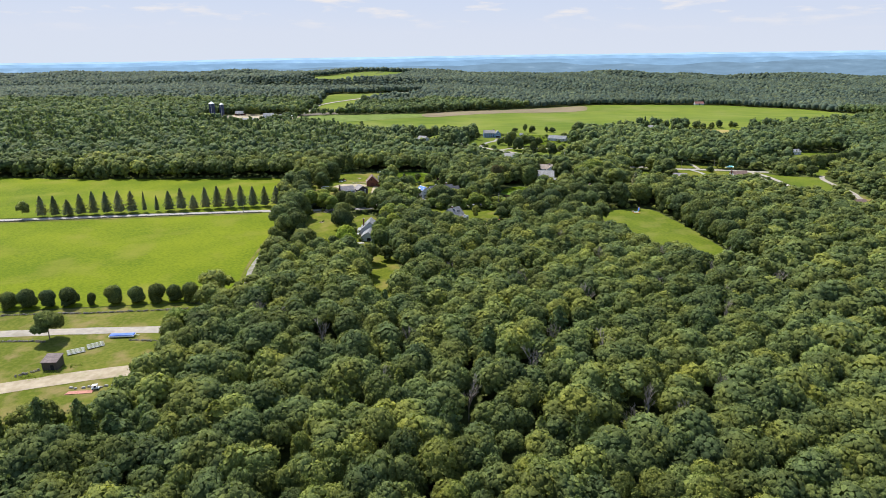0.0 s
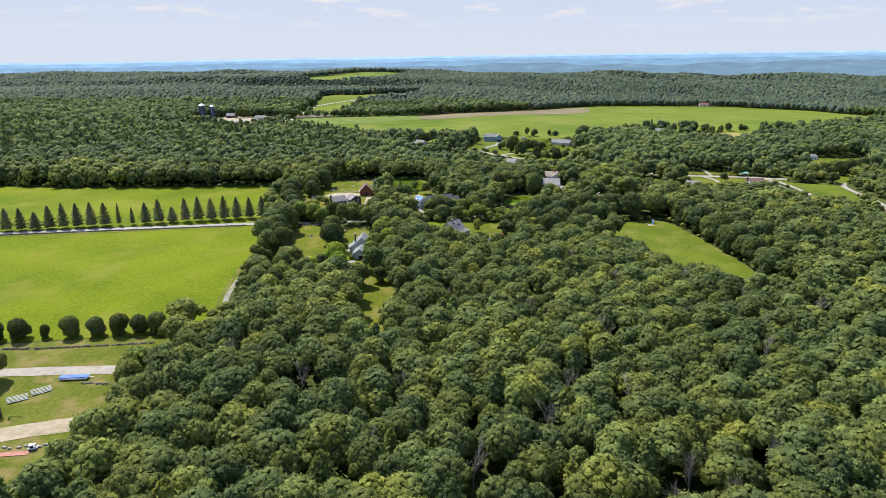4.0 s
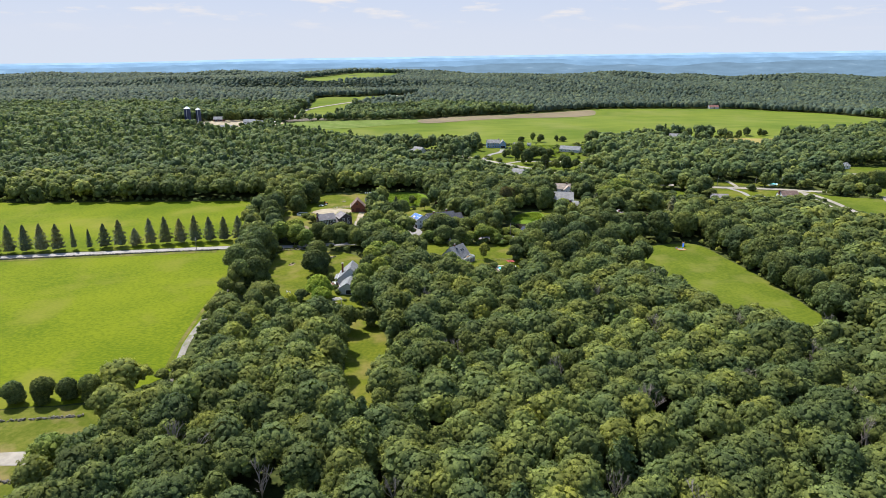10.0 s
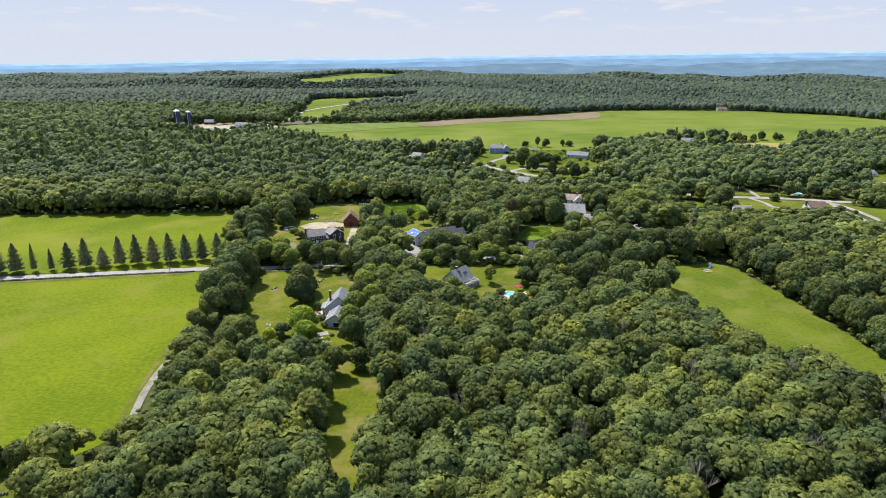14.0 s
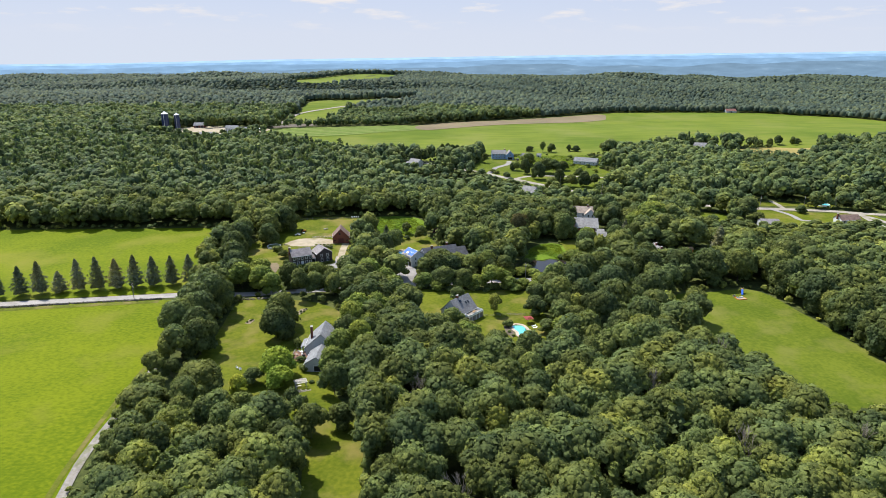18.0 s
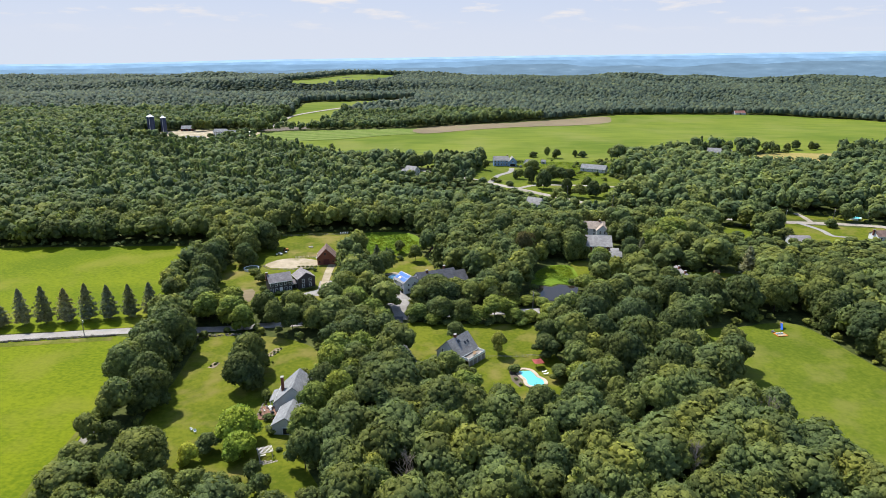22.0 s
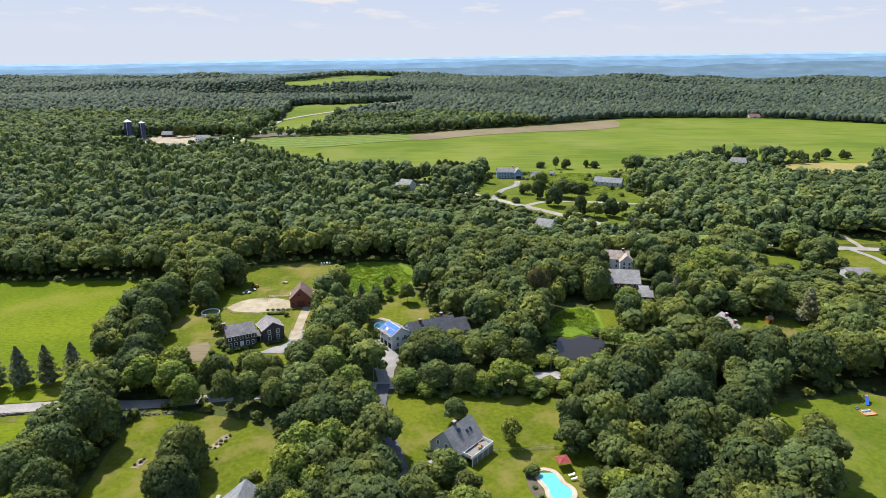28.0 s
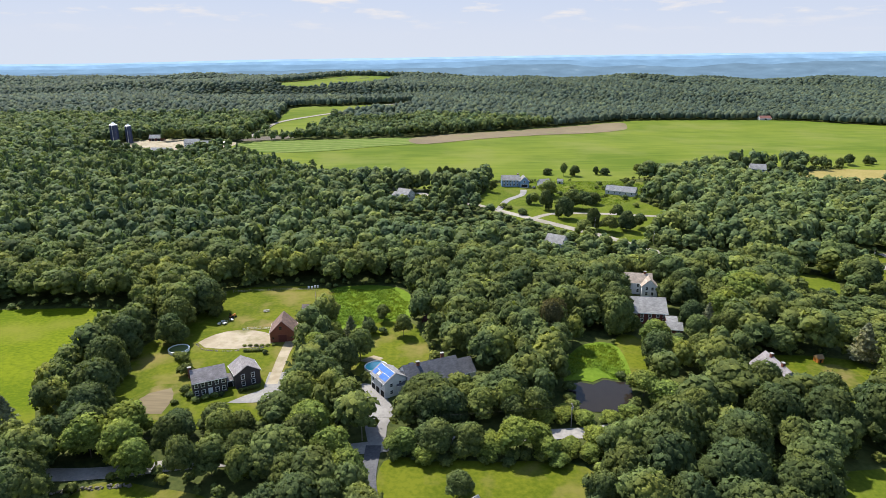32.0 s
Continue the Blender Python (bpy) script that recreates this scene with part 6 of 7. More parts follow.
part("tabletop", box_bm(2.4, 0.8, 0.06, (0, 0, 0.72)), M["concrete"], pic)
for py in (-0.75, 0.75):
    part("seat", box_bm(2.4, 0.3, 0.05, (0, py, 0.42)), M["concrete"], pic)
for px in (-0.9, 0.9):
    part("leg", box_bm(0.1, 1.7, 0.72, (px, 0, 0)), M["grey_timber"], pic)
tr = thing("tractor", -82.2, 522.6, 60, "orange garden tractor parked by the trees", "tractor")
part("bonnet", box_bm(1.5, 0.8, 0.7, (0.7, 0, 0.7), 0.08), M["orange_paint"], tr)
part("seat_box", box_bm(1.0, 1.0, 0.6, (-0.6, 0, 0.6), 0.06), M["orange_paint"], tr)
part("roll_bar", box_bm(0.1, 1.1, 1.2, (-1.0, 0, 1.1)), M["rubber"], tr)
for px, r in ((1.1, 0.4), (-0.7, 0.65)):
    for py in (-0.7, 0.7):
        w = part("wheel", cylinder_bm(r, 0.35, 14), M["rubber"], tr)
        w.matrix_basis = Matrix.Translation((px, py + 0.17, r)) @ Matrix.Rotation(radians(90), 4, "X")
for i, (bx, by) in enumerate(((-84.5, 518), (-83.3, 516), (-85.4, 515.6), (-81.6, 519.4))):
    tl = thing("farm_cart", bx, by, 20 + 40 * i, "small pale farm cart on the grass", "cart", "carts by the ring")
    part("tray", box_bm(1.6, 1.0, 0.45, (0, 0, 0.45), 0.05), M["steel"], tl)
    part("handle", box_bm(1.0, 0.06, 0.06, (1.2, 0, 0.6)), M["steel"], tl)
    for py in (-0.5, 0.5):
        w = part("wheel", cylinder_bm(0.3, 0.12, 12), M["rubber"], tl)
        w.matrix_basis = Matrix.Translation((0, py + 0.06, 0.3)) @ Matrix.Rotation(radians(90), 4, "X")
for i in range(4):
    hv = thing("beehive", -57.5 + 1.3 * i, 553.6 + 0.3 * i, 8, "white wooden beehive behind the pen", "beehive", "beehives")
    part("box", box_bm(0.7, 0.6, 0.5, (0, 0, 0.3), 0.02), M["white_paint"], hv)
    part("super", box_bm(0.7, 0.6, 0.3, (0, 0, 0.81), 0.02), M["white_paint"], hv)
    part("lid", box_bm(0.8, 0.7, 0.1, (0, 0, 1.11)), M["white_paint"], hv)
    part("stand", box_bm(0.6, 0.5, 0.3), M["grey_timber"], hv)
play = thing("playhouse", 134.2, 485.0, 10, "small orange wooden playhouse in the garden", "playhouse")
part("wall", box_bm(2.2, 2.2, 1.8), M["orange_paint"], play)
part("roof", prism_bm([(-1.4, 1.75), (1.4, 1.75), (0, 2.9)], 2.5), M["timber"], play)
part("door", box_bm(0.7, 0.06, 1.3, (0, -1.12, 0)), M["rubber"], play)


def fence(name, pts, label, gap=2.6, height=1.2, mat="grey_timber"):
    e = new(name)
    tagged(e, label, "fence")
    line = curve_through(pts, False, gap)
    for i, p in enumerate(line):
        z = float(gz(p.x, p.y))
        part("post", box_bm(0.12, 0.12, height + 0.3, (p.x, p.y, z - 0.2)), M[mat], e)
        if i:
            q = line[i - 1]
            for hh in (0.45, 0.95):
                bm = bmesh.new()
                tube(bm, (q.x, q.y, float(gz(q.x, q.y)) + hh), (p.x, p.y, z + hh), 0.05, 0.05, 4)
                part("rail", bm, M[mat], e)


fence("fence", [(-53.4, 548), (-51.4, 536), (-49.6, 523)], "dark wooden rail fence beside the weeds")
fence("fence", [(-90, 549), (-75, 551), (-53.6, 552)], "grey rail fence at the end of the lawn")
fence("fence", [(16.6, 401.2), (24, 401.6), (34, 402.2), (41, 403)], "low grey fence across the lawn", 2.0, 0.9)
fence("fence", [(-74.5, 510.6), (-68, 512), (-62, 510)], "pale rail fence of the riding ring", 2.2, 1.1, "steel")


# ---- stone walls ----
def stone_wall(name, pts, label, width=0.9, height=0.8, per=2.2, seed=1):
    """A dry wall of rough field stones."""
    g = np.random.default_rng(seed)
    line = curve_through(pts, False, 1.0)
    n = int(len(line) * per * 2)
    t = g.uniform(0, len(line) - 1.001, n)
    i = t.astype(int)
    P = np.array([tuple(p) for p in line])
    c = P[i] + (P[i + 1] - P[i]) * (t - i)[:, None] + g.normal(0, width * 0.28, (n, 2))
    s = g.uniform(0.22, 0.5, (n, 1))
    z = gz(c[:, 0], c[:, 1])[:, None] + g.uniform(0.0, height * 0.8, (n, 1))
    cv, cf = ICO[1]
    sc = s[:, None] * g.uniform(0.7, 1.3, (n, 1, 3)) * [1, 1, 0.75]
    V = np.concatenate([c, z], 1)[:, None] + cv[None] * sc * g.uniform(0.75, 1.2, (n, len(cv), 1))
    F = (cf[None] + (np.arange(n) * len(cv))[:, None, None]).reshape(-1, 3)
    ob = new(name, array_mesh(name, V.reshape(-1, 3), F, M["stone"]))
    return tagged(ob, label, "stone wall", kind="stuff")


stone_wall("stone_wall", [(-330, 389.2), (-286, 396.2), (-200, 409.2), (-124, 420)], "rough grey field-stone wall beside the road", seed=1, per=3.4, width=0.7)
stone_wall("stone_wall", [(-300, 236), (-190, 250.5), (-150, 253.5), (-112, 258)], "rough field-stone wall along the yard", seed=2)
stone_wall("stone_wall", [(-200, 222), (-172, 226), (-156, 226)], "low field-stone wall beside the gravel road", seed=3)
stone_wall("stone_wall", [(-124, 227.6), (-108, 227)], "tumbled stones beside the trailer", seed=4, height=0.5)
stone_wall("stone_wall", [(-150, 199), (-146, 202), (-144.5, 204)], "heap of stones by the shed", seed=5, width=1.6)
stone_wall("stone_wall", [(-104, 415), (-90, 418.6), (-76, 420.5)], "field-stone wall at the end of the lawn", seed=6)
stone_wall("stone_edge", [(-88, 499), (-84, 494.6), (-73, 493.6), (-61, 497)], "stone edging of the riding ring", seed=7, height=0.2, width=0.4, per=1.0)


# ---- poles ----
def pole(x, y, h, rot):
    e = thing("utility_pole", x, y, rot, "grey wooden utility pole by the road", "utility pole", "roadside poles")
    part("mast", cylinder_bm(0.16, h, 8, (0, 0, -0.3), 0.11), M["grey_timber"], e)
    part("crossarm", box_bm(2.2, 0.12, 0.14, (0, 0, h - 1.0)), M["grey_timber"], e)
    for px in (-0.9, 0, 0.9):
        part("insulator", cylinder_bm(0.05, 0.18, 6, (px, 0, h - 0.86)), M["steel"], e)
    part("transformer", cylinder_bm(0.25, 0.8, 10, (0.3, -0.15, h - 2.6)), M["steel"], e)


POLES = [(-136, 420, 8), (-84, 429.5, 8), (-20, 439.5, 8), (40, 446, 8)]
for x, y, h in POLES:
    pole(x, y, h, 100)
for x, y in ((92, 642), (118, 616), (226, 596), (256, 594), (275, 589)):
    pole(x, y, 9, 60)
lamp = thing("yard_lamp", -27.0, 459.4, 0, "grey yard lamp post beside the apron", "lamp post")
part("post", cylinder_bm(0.09, 3.6, 8), M["grey_timber"], lamp)
part("head", box_bm(0.45, 0.45, 0.5, (0, 0, 3.6), 0.05), M["steel"], lamp)


def wires(name, pts, label):
    e = new(name)
    tagged(e, label, "wire")
    for (x0, y0, h0), (x1, y1, h1) in zip(pts, pts[1:]):
        a = Vector((x0, y0, float(gz(x0, y0)) + h0 - 0.8))
        b = Vector((x1, y1, float(gz(x1, y1)) + h1 - 0.8))
        bm = bmesh.new()
        last = a
        for k in range(1, 9):
            u = k / 8
            q = a.lerp(b, u) - Vector((0, 0, 4 * 0.8 * u * (1 - u)))
            tube(bm, last, q, 0.025, 0.025, 4)
            last = q
        part("span", bm, M["rubber"], e)


wires("power_line", POLES, "thin dark power line along the road")
wires("power_line", [(92, 642, 9), (118, 616, 9)], "thin dark power line by the far road")

# ---- garden planting ----
put("bright", -66.8, 342.6, 6.0, 3.0, "", "golden yellow garden shrub beside dark bushes")
for x, y, h, r in ((-56, 361, 3.4, 2.4), (-58.5, 357.5, 3.0, 2.2), (-54.4, 374.5, 3.2, 1.8), (-54.8, 376.4, 2.6, 1.6), (-48.0, 356.4, 2.4, 1.9), (-62, 336, 3.2, 2.4), (-58, 333, 4, 2.6), (-66, 334, 3, 2.2), (-48, 337, 4.6, 2.6), (-70, 330, 4, 2.8), (-52, 334, 2.4, 1.8), (-44, 330, 6, 3), (-88.9, 361, 2.6, 1.8), (-47.5, 388, 2.2, 1.6), (-45.5, 390, 2.4, 1.8)):
    put("shrub", x, y, h, r)
for x, y, h, r in ((-80.4, 458.4, 1.6, 1.3), (-74.0, 459.6, 1.8, 1.6), (-71.5, 461.2, 1.8, 1.5), (-69.2, 462.4, 1.6, 1.4), (-67.4, 463.2, 1.4, 1.2), (-76.6, 462.0, 2.2, 1.8), (-79.2, 464.8, 2.8, 2.0), (-60.5, 466.2, 1.3, 1.2), (-58.8, 467.2, 1.3, 1.2), (-57.2, 468.2, 1.2, 1.1), (-62.0, 465.6, 1.2, 1.0), (-60.8, 491.3, 1.6, 1.2), (-83.0, 476, 4.5, 3.2), (-88, 486, 3.5, 2.6), (-90.5, 488, 2.6, 2.2),
                   (-23.7, 507.6, 3.2, 2.0), (-20.0, 508.2, 2.4, 2.0), (-25.6, 512, 5, 1.8), (26.4, 390.6, 2.2, 1.5), (26.0, 386.0, 0.9, 0.8), (27.2, 382.6, 0.9, 0.8), (61.5, 451.0, 1.8, 1.7), (-0.6, 398.6, 1.2, 1.3), (1.6, 396.4, 1.0, 1.2), (-1.2, 401.6, 0.9, 1.4), (2.6, 394.6, 1.0, 1.2),
                   (-49.0, 358.0, 1.6, 1.6), (-51.0, 363.0, 1.8, 1.8), (-50.5, 376, 1.6, 1.4), (-46, 382, 2.0, 1.8), (-44, 348, 1.0, 1.0), (43.6, 694, 3.2, 3.0), (47, 690, 2.4, 2.8), (70, 714, 2.4, 2.2)):
    put("shrub", x, y, h, r)
for i in range(46):
    x, y = TREE_RNG.uniform(70, 150), TREE_RNG.uniform(690, 768)
    if all((x - a) ** 2 + (y - b) ** 2 > 14 ** 2 for a, b in ((131.5, 730), (80, 756), (94, 765), (54.7, 757))) and not (673 < y < 683):
        k = TREE_RNG.uniform(1.2, 3.0)
        put("shrub", x, y, k * 1.2, k, "meadow bushes", "scrubby bush in the rough meadow")
for i in range(24):
    put("shrub", -10 + 2.4 * i + TREE_RNG.uniform(-1.4, 1.4), 431.2 + TREE_RNG.uniform(-2.6, 2.2), TREE_RNG.uniform(1.4, 4.0), TREE_RNG.uniform(1.2, 2.6), "roadside thicket", "tangled green bush in the thicket below the road")
for x, y in ((-61.6, 403), (-60.4, 404.5), (-59.6, 406), (-58.6, 407.6), (-60.2, 402.8), (-59.2, 404.4), (-58.4, 406), (-57.8, 408.4), (-60, 395), (-59, 396.4), (-58.2, 397.8), (-79, 395.4), (-78, 396.6), (-77.6, 397.8)):
    put("shrub", x, y, TREE_RNG.uniform(0.5, 0.9), TREE_RNG.uniform(0.35, 0.6), "bed plants", "small leafy vegetable plant in a bed")
for i in range(6):
    put("shrub", -70 + 2.1 * i, 497.2 + 0.15 * i, 0.8, 0.9, "vegetable rows", "low green vegetable row in the garden")
    put("shrub", -68.5 + 1.2 * i, 493.0 + 0.1 * i, 1.1, 0.9, "vegetable rows", "low green vegetable row in the garden")

# ---- woods ----
def allowed(x, y, r):
    """Which trees keep clear of fields, roads and houses."""
    ok = np.ones(len(x), bool)
    for poly, margin in CLEAR:
        p = np.array(poly)
        near = (x > p[:, 0].min() - 12) & (x < p[:, 0].max() + 12) & (y > p[:, 1].min() - 12) & (y < p[:, 1].max() + 12) & ok
        idx = np.where(near)[0]
        if not len(idx):
            continue
        bad = inside(poly, x[idx], y[idx])
        seg = np.roll(p, -1, 0) - p
        ll = (seg ** 2).sum(1) + 1e-9
        dx, dy = x[idx][:, None] - p[None, :, 0], y[idx][:, None] - p[None, :, 1]
        u = np.clip((dx * seg[:, 0] + dy * seg[:, 1]) / ll, 0, 1)
        dist = np.sqrt((dx - u * seg[:, 0]) ** 2 + (dy - u * seg[:, 1]) ** 2).min(1)
        bad |= dist < r[idx] * 0.55 + margin
        ok[idx[bad]] = False
    for tx, ty, tr in TAKEN:
        ok &= (x - tx) ** 2 + (y - ty) ** 2 > (tr * 0.7 + r * 0.6) ** 2
    return ok


LOW = ((13, 466, 12, 9, 0.45), (-250, 890, 110, 50, 0.6), (-110, 790, 80, 40, 0.8), (45, 650, 85, 36, 0.3), (100, 600, 60, 35, 0.55), (60, 585, 40, 25, 0.6), (-22, 688, 26, 22, 0.6), (230, 512, 88, 48, 0.36), (85, 500, 16, 12, 0.8),
       (116, 452, 20, 12, 0.8), (52, 450, 20, 13, 0.3), (80, 494, 16, 16, 0.35), (300, 785, 130, 32, 0.65), (-250, 1430, 210, 80, 0.3), (-190, 1020, 50, 30, 0.5), (300, 425, 45, 32, 0.6), (-33, 700, 30, 30, 0.7), (-12, 480, 14, 10, 0.4), (330, 560, 60, 60, 0.6), (600, 1090, 90, 90, 0.6), (315, 745, 60, 26, 0.3), (268, 782, 30, 22, 0.3), (288, 470, 48, 70, 0.45), (-90, 1085, 60, 120, 0.7), (-89, 276, 9, 30, 0.45), (-94, 322, 6, 30, 0.6))


def low_growth(x, y):
    """How far trees fall short of full height, where younger growth stands."""
    f = np.ones(len(x))
    for cx, cy, rx, ry, k in LOW:
        d = np.sqrt(((x - cx) / rx) ** 2 + ((y - cy) / ry) ** 2)
        f = np.minimum(f, k + (1 - k) * ease(0.75, 1.15, d))
    return f


def scatter(y0, y1, spacing, rng, spread=0.74, edge=35):
    n = 0
    xs, ys = [], []
    for j, y in enumerate(np.arange(y0, y1, spacing * 0.87)):
        half = spread * y + edge
        x = np.arange(-half, half, spacing) + (spacing / 2 if j % 2 else 0)
        xs.append(x + rng.uniform(-0.36, 0.36, len(x)) * spacing)
        ys.append(np.full(len(x), y) + rng.uniform(-0.36, 0.36, len(x)) * spacing)
    return np.concatenate(xs), np.concatenate(ys)


def woods(name, templates, x, y, r, h, shade, rng, label, pick=None, mat=None, smooth=False):
    """Many trees as one mesh."""
    t = rng.integers(0, len(templates), len(x)) if pick is None else pick
    a = rng.uniform(0, 2 * math.pi, len(x))
    z = gz(x, y)
    VV, FF, SS, off = [], [], [], 0
    for k, (tv, tf) in enumerate(templates):
        m = np.where(t == k)[0]
        if not len(m):
            continue
        c, s = np.cos(a[m])[:, None], np.sin(a[m])[:, None]
        X = (tv[None, :, 0] * c - tv[None, :, 1] * s) * r[m][:, None] + x[m][:, None]
        Y = (tv[None, :, 0] * s + tv[None, :, 1] * c) * r[m][:, None] + y[m][:, None]
        Z = tv[None, :, 2] * h[m][:, None] + z[m][:, None]
        VV.append(np.stack([X, Y, Z], -1).reshape(-1, 3))
        FF.append((tf[None] + (np.arange(len(m)) * len(tv))[:, None, None] + off).reshape(-1, 3))
        SS.append(np.repeat(shade[m], len(tf)))
        off += len(m) * len(tv)
    ob = new(name, array_mesh(name, np.concatenate(VV), np.concatenate(FF), mat or M["leaf_woods"], np.concatenate(SS), smooth))
    return tagged(ob, label, "woods", kind="stuff")


def tree_shades(x, y, rng):
    broad = np.array([noise.noise((a * 0.012, b * 0.012, 0)) + 0.7 * noise.noise((a * 0.0035, b * 0.0045, 5)) for a, b in zip(x, y)])
    return np.clip(0.42 + 0.3 * broad + rng.normal(0, 0.2, len(x)) + 0.35 * (rng.uniform(0, 1, len(x)) > 0.95), 0, 1)


rng = np.random.default_rng(11)
x, y = scatter(112, 585, 7.3, rng, 0.72, 26)
big = rng.uniform(0, 1, len(x))
r = 2.9 + 2.9 * big ** 1.4 + rng.uniform(0, 0.6, len(x))
ok = allowed(x, y, r)
x, y, r, big = x[ok], y[ok], r[ok], big[ok]
h = (11.6 + 4.2 * big ** 1.2 + rng.uniform(-1.6, 1.8, len(x))) * low_growth(x, y)
r = r * (0.45 + 0.55 * low_growth(x, y))
tint = tree_shades(x, y, rng)
idx = np.where((np.abs(x - 12) < 66) & (y < 265))[0]
single = np.zeros(len(x), bool)
single[idx[:105]] = True
for i in np.where(single)[0]:
    tree("oak" if rng.uniform() < 0.9 else "pine", float(x[i]), float(y[i]), float(h[i]), float(r[i]) * 1.08, "woodland trees")
NEAR = [dome_crown(200 + k, 0.86, -5, 850, 0.215, lobes=8 + k % 4, low=0.2, reach=(0.36, 0.84), bulge=0.92) for k in range(8)] + [cone_crown(230 + k, 7, 240, 0.05, low=0.25, power=0.6, ragged=0.4, slim=0.3) for k in range(2)]
MIDN = [dome_crown(260 + k, 1.15, -4, 240, 0.33, lobes=8 + k % 3, low=0.16, sink=0.5, reach=(0.36, 0.8), bulge=0.92) for k in range(6)] + [cone_crown(270, 6, 130, 0.07, low=0.2, power=0.6, ragged=0.4, slim=0.3, quads=False)]
MID = [dome_crown(300 + k, 1.7, -4, 44, 0.5, lobes=6, low=0.06, sink=0.55, reach=(0.4, 0.8), bulge=0.95) for k in range(5)]
UPPER = [dome_crown(310 + k, 2.3, -4, 14, 0.7, lobes=3, low=0.06, sink=0.55) for k in range(5)]
for bank in (MID, UPPER):
    bank.append(cone_crown(330, 6, 70, 0.09, low=0.2, power=0.5, ragged=0.4, quads=False, slim=0.3))
close = (y < 430) & (np.abs(x) < 135)
beside = ~close & ((y < 430) | (np.abs(x) < 215))
for name, bank, sel in (("woodland", NEAR, ~single & close), ("back_woodland", MIDN, ~single & beside), ("outer_woodland", MID, ~single & ~close & ~beside)):
    broad = len(bank) - (2 if bank is NEAR else 1)
    n = int(sel.sum())
    pick = np.where(rng.uniform(0, 1, n) < 0.05, broad, rng.integers(0, broad, n))
    woods(name, bank, x[sel], y[sel], r[sel] * 1.14, h[sel], tint[sel], rng, "dense mixed broadleaf woods in full summer leaf", pick)

# the same woods behind the start and beside the way
x, y = scatter(-130, 330, 14.5, rng, 0.0, 330)
out = (np.abs(x) > 0.72 * y + 22) | (y < 108)
x, y = x[out & (np.abs(x) < 150 + 0.75 * np.maximum(y, 0))], y[out & (np.abs(x) < 150 + 0.75 * np.maximum(y, 0))]
r = rng.uniform(5.6, 8.6, len(x))
ok = allowed(x, y, r)
x, y, r = x[ok], y[ok], r[ok]
FEW = [dome_crown(320 + k, 2.4, -5, 0, 0.8, lobes=4, low=0.06, sink=0.55) for k in range(4)]
woods("side_woods", FEW, x, y, r, rng.uniform(11, 17, len(x)), tree_shades(x, y, rng), rng, "dense mixed broadleaf woods in full summer leaf")

# undergrowth where woods meet fields and lawns
ex, ey = [], []
for poly in EDGES:
    P = np.array(poly)
    D = np.roll(P, -1, 0) - P
    ll = np.hypot(D[:, 0], D[:, 1])
    turn = np.sign((P[:, 0] * np.roll(P[:, 1], -1) - P[:, 1] * np.roll(P[:, 0], -1)).sum())
    for a, d, q in zip(P, D, ll):
        for _ in range(max(1, int(q / 3.8))):
            u, w = rng.uniform(0, 1), rng.uniform(0.2, 4.5)
            ex.append(a[0] + d[0] * u + turn * d[1] / (q + 1e-6) * w)
            ey.append(a[1] + d[1] * u - turn * d[0] / (q + 1e-6) * w)
ex, ey = np.array(ex), np.array(ey)
er = rng.uniform(0.9, 2.1, len(ex))
TAKEN.clear()
ok = allowed(ex, ey, er) & ~((ex < -112) & (ey < 446)) & (ey < 830) & (np.abs(ex) < 0.73 * ey + 30)
ex, ey, er = ex[ok], ey[ok], er[ok]
BUSH = [dome_crown(280 + k, 0.5, -5, 14, 0.2, R=1.6, H=2.8, low=0.0, lobes=4) for k in range(4)]
WEED = []
for k in range(4):
    q = np.random.default_rng(290 + k)
    base = np.stack([q.uniform(-1, 1, 16), q.uniform(-1, 1, 16), q.uniform(-0.1, 0.1, 16)], 1)
    ang = q.uniform(0, 6.28, 16)
    side = np.stack([np.cos(ang), np.sin(ang), np.zeros(16)], 1) * q.uniform(0.15, 0.34, (16, 1))
    tip = base + np.stack([q.normal(0, 0.4, 16), q.normal(0, 0.4, 16), q.uniform(0.5, 1.1, 16)], 1)
    WEED.append((np.stack([base - side, base + side, tip], 1).reshape(-1, 3), np.arange(48).reshape(-1, 3)))
wx, wy = [], []
for poly, n in (([(-46, 552), (-19, 553), (-11, 535), (-13, 522), (-30, 515), (-44, 516)], 1700), ([(44, 474), (47, 476.5), (51, 479.5), (56, 480.5), (60, 474), (64, 473), (66, 484), (65, 498), (56, 498), (49, 490)], 900), ([(-150, 199), (-144, 201), (-134, 207), (-126, 214), (-133, 205), (-143, 196)], 300), ([(-104, 186), (-112, 180), (-124, 167), (-108, 170)], 300), ([(74, 770), (150, 771), (160, 745), (138, 715), (120, 700), (84, 700), (75, 740)], 3000)):
    P = np.array(poly)
    qx, qy = rng.uniform(P[:, 0].min(), P[:, 0].max(), n), rng.uniform(P[:, 1].min(), P[:, 1].max(), n)
    m = inside(poly, qx, qy)
    wx.append(qx[m])
    wy.append(qy[m])
wx, wy = np.concatenate(wx), np.concatenate(wy)
wr = rng.uniform(0.5, 1.0, len(wx))
woods("tall_weeds", WEED, wx, wy, wr, wr * rng.uniform(0.4, 0.9, len(wx)), np.clip(0.5 + rng.normal(0, 0.3, len(wx)), 0, 1), rng, "rank bright green weeds and reeds", None, M["weed_blades"])
woods("undergrowth", BUSH, ex, ey, er, er * rng.uniform(1.2, 2.2, len(ex)), np.clip(tree_shades(ex, ey, rng) + 0.2, 0, 1), rng, "tangled green bushes along the wood edges")

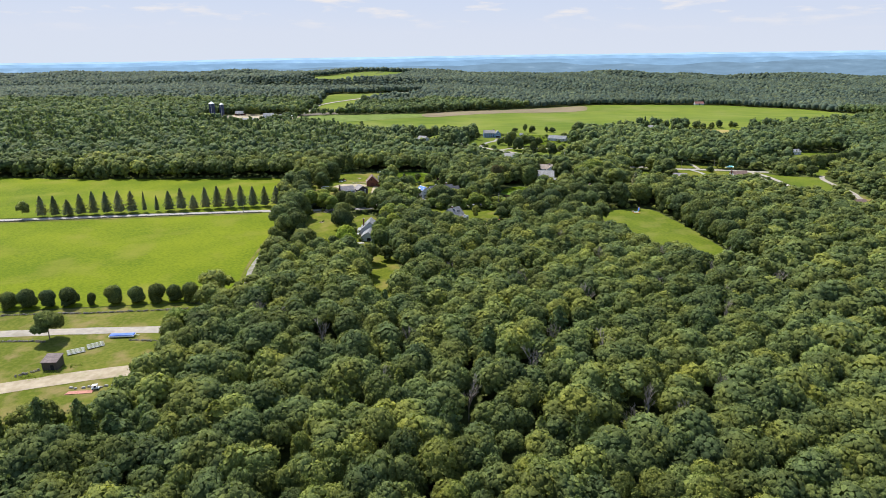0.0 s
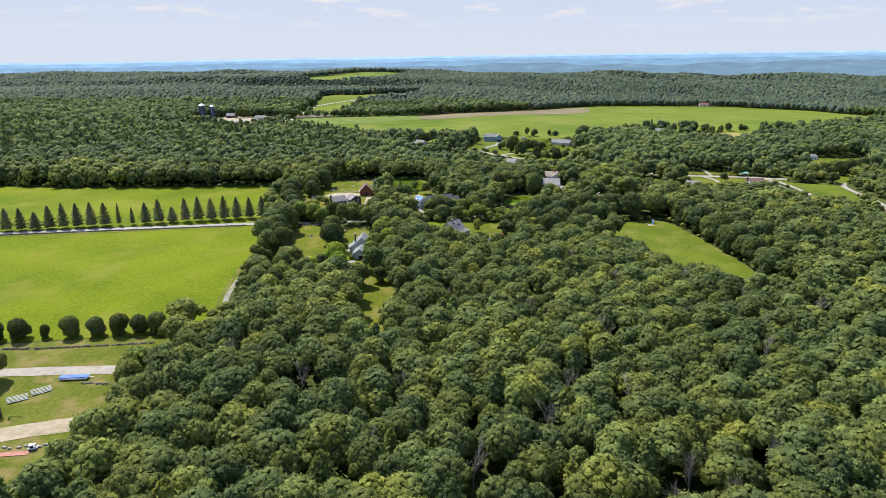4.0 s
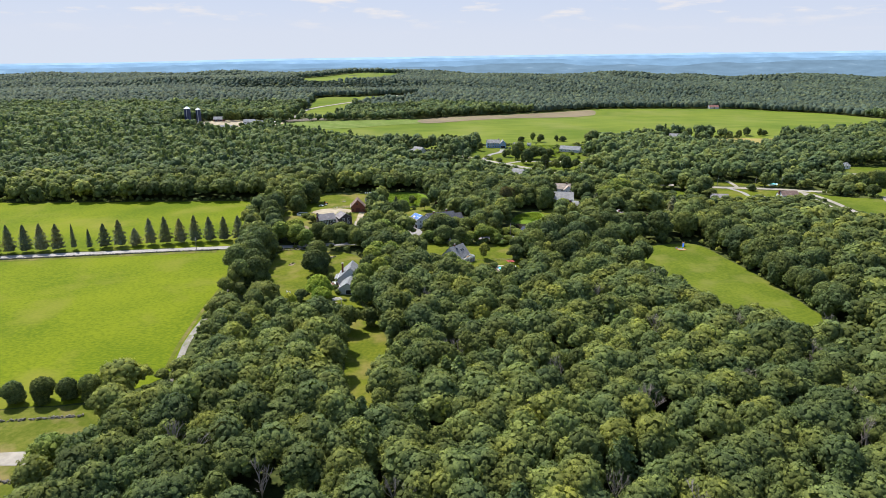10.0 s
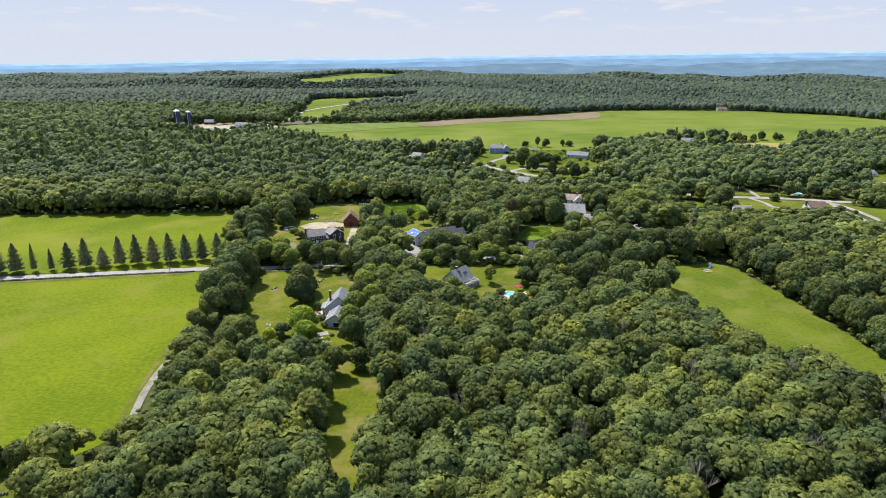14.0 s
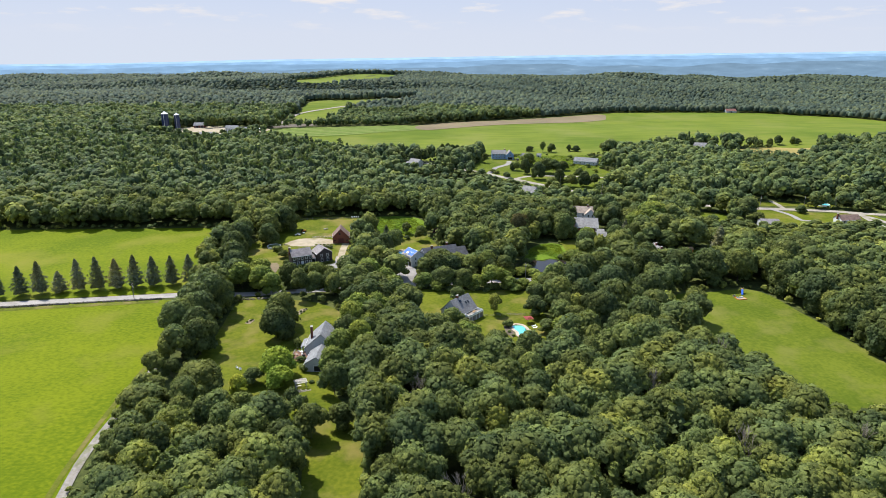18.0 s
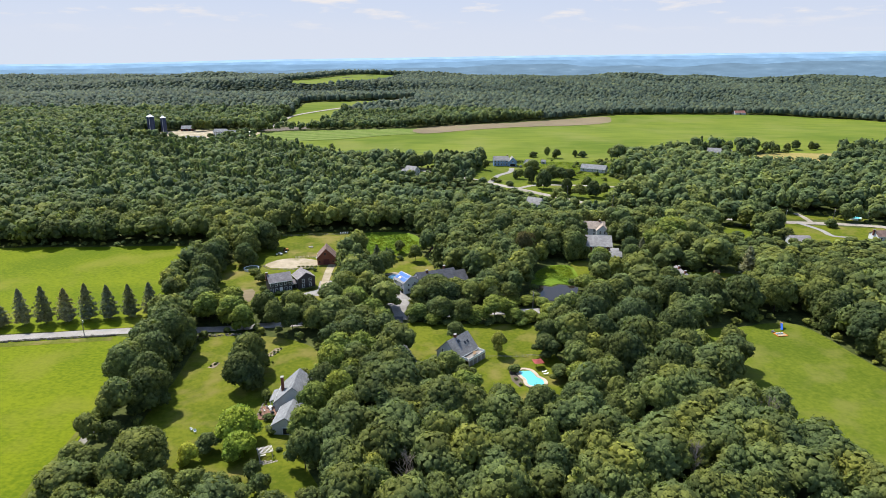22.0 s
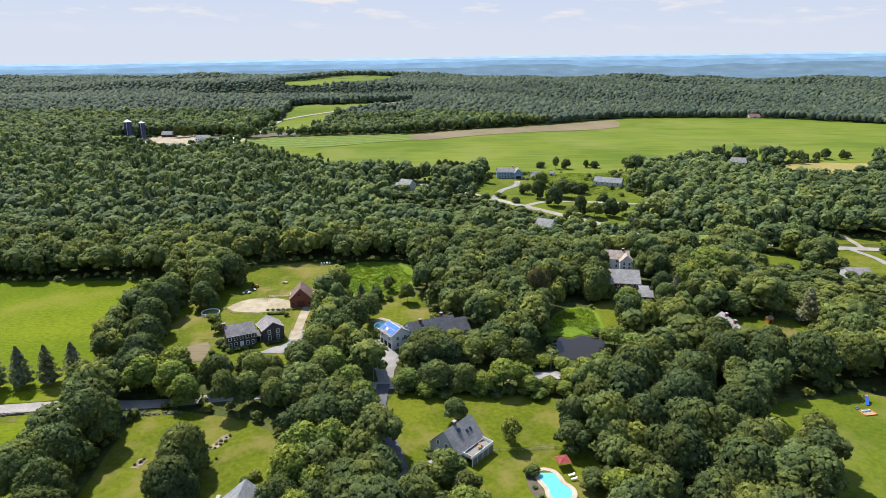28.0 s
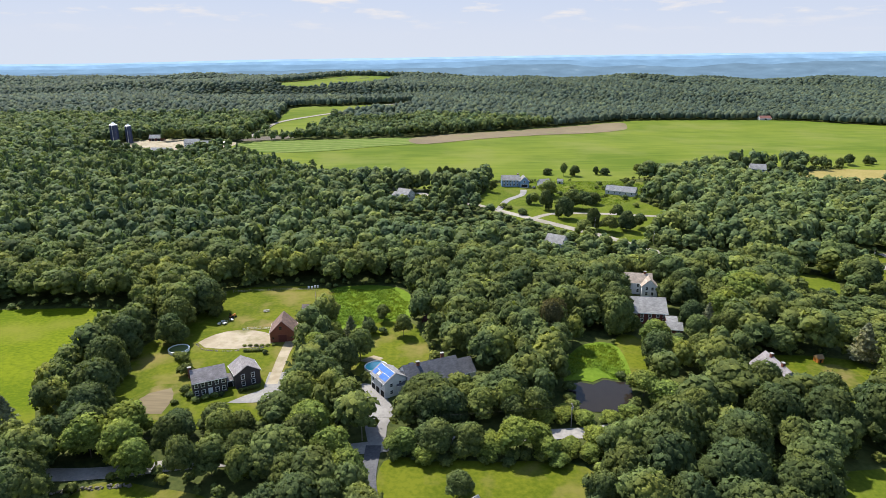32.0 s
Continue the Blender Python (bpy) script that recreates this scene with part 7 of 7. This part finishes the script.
x, y = scatter(585, 1160, 7.7, rng, 0.73, 10)
big = rng.uniform(0, 1, len(x)) ** 1.5
r = 2.9 + 3.0 * big
ok = allowed(x, y, r)
x, y, r, big = x[ok], y[ok], r[ok], big[ok]
r = r * (0.45 + 0.55 * low_growth(x, y))
pine = rng.uniform(0, 1, len(x)) < np.where((x < -90) & (y > 640) & (y < 900), 0.34, np.where(x < -40, 0.07, 0.03))
h = (11.6 + 4.4 * big + rng.uniform(-1.3, 1.5, len(x))) * low_growth(x, y) * np.where(pine, 1.12, 1)
r = r * np.where(pine, 0.95, 1)
tint = tree_shades(x, y, rng) * np.where(pine, 0.3, 1)
kinds = np.where(pine, 5, rng.integers(0, 5, len(x)))
for name, sel, bank in (("middle_woods", (y < 800) & (np.abs(x) < 380), MID), ("upper_woods", (y >= 800) | (np.abs(x) >= 380), UPPER)):
    woods(name, bank, x[sel], y[sel], r[sel] * 1.12, h[sel], tint[sel] * 0.9, rng, "dense green woods on the middle slopes", kinds[sel], M["leaf_slope"])

x, y = scatter(1160, 1800, 8.0, rng, 0.73, 0)
x2, y2 = scatter(1800, 3000, 15.0, rng, 0.73, 0)
fine = 1 - 0.3 * (np.concatenate([y, y2]) < 1800)
x, y = np.concatenate([x, x2]), np.concatenate([y, y2])
big = rng.uniform(0, 1, len(x)) ** 1.5
r = (5.6 + 3.4 * big) * fine
ok = allowed(x, y, r)
x, y, r, big = x[ok], y[ok], r[ok], big[ok]
FARC = []
for k in range(5):
    cv, cf = ICO[1]
    q = np.random.default_rng(400 + k)
    up = cf[(cv[cf][:, :, 2].mean(1) > -0.3)]
    FARC.append((cv * [1, 1, 0.5] * (1 + q.uniform(-0.22, 0.22, (len(cv), 1))) + [0, 0, 0.5], up))
# Haze comes from the leaf colour; tone times 0.8 for self-shade plain domes lack.
woods("far_woods", FARC, x, y, r, (10.5 + 3.2 * big) * low_growth(x, y), tree_shades(x, y, rng) * 0.8, rng, "distant green woods on low hills, haze in the leaf colour", None, M["leaf_far_haze"], True)


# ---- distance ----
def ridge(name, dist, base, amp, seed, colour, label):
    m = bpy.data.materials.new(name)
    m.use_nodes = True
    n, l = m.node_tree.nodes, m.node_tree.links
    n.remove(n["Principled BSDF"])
    # Emission, not lit: each strip glows with haze and daylight in its colour.
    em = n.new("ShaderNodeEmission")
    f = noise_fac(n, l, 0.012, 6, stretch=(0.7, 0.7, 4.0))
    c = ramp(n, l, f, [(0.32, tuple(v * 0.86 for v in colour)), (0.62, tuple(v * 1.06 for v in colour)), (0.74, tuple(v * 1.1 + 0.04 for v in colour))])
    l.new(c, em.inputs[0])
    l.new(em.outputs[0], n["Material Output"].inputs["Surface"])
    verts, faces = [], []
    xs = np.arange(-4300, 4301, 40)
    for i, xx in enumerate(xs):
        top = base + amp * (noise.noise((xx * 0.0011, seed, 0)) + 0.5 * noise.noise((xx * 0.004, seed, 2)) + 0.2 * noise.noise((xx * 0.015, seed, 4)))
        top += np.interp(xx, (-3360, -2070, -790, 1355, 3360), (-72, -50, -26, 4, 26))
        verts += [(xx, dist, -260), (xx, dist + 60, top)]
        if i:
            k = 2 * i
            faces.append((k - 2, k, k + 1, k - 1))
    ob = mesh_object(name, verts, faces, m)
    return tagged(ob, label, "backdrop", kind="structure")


# Painted aerial haze: each farther strip is paler and bluer.
ridge("backdrop_near", 3900, 50, 22, 1.0, (0.120, 0.190, 0.268), "distant wooded hills, blue-green with painted haze")
ridge("backdrop_middle", 4250, 76, 14, 5.0, (0.150, 0.250, 0.375), "distant hills in painted blue haze")
ridge("backdrop_far", 4600, 93, 9, 9.0, (0.190, 0.315, 0.480), "far-off hills in painted blue haze")
ridge("backdrop_farthest", 4800, 105, 5, 3.0, (0.27, 0.41, 0.59), "farthest hills on the horizon in painted pale blue haze")
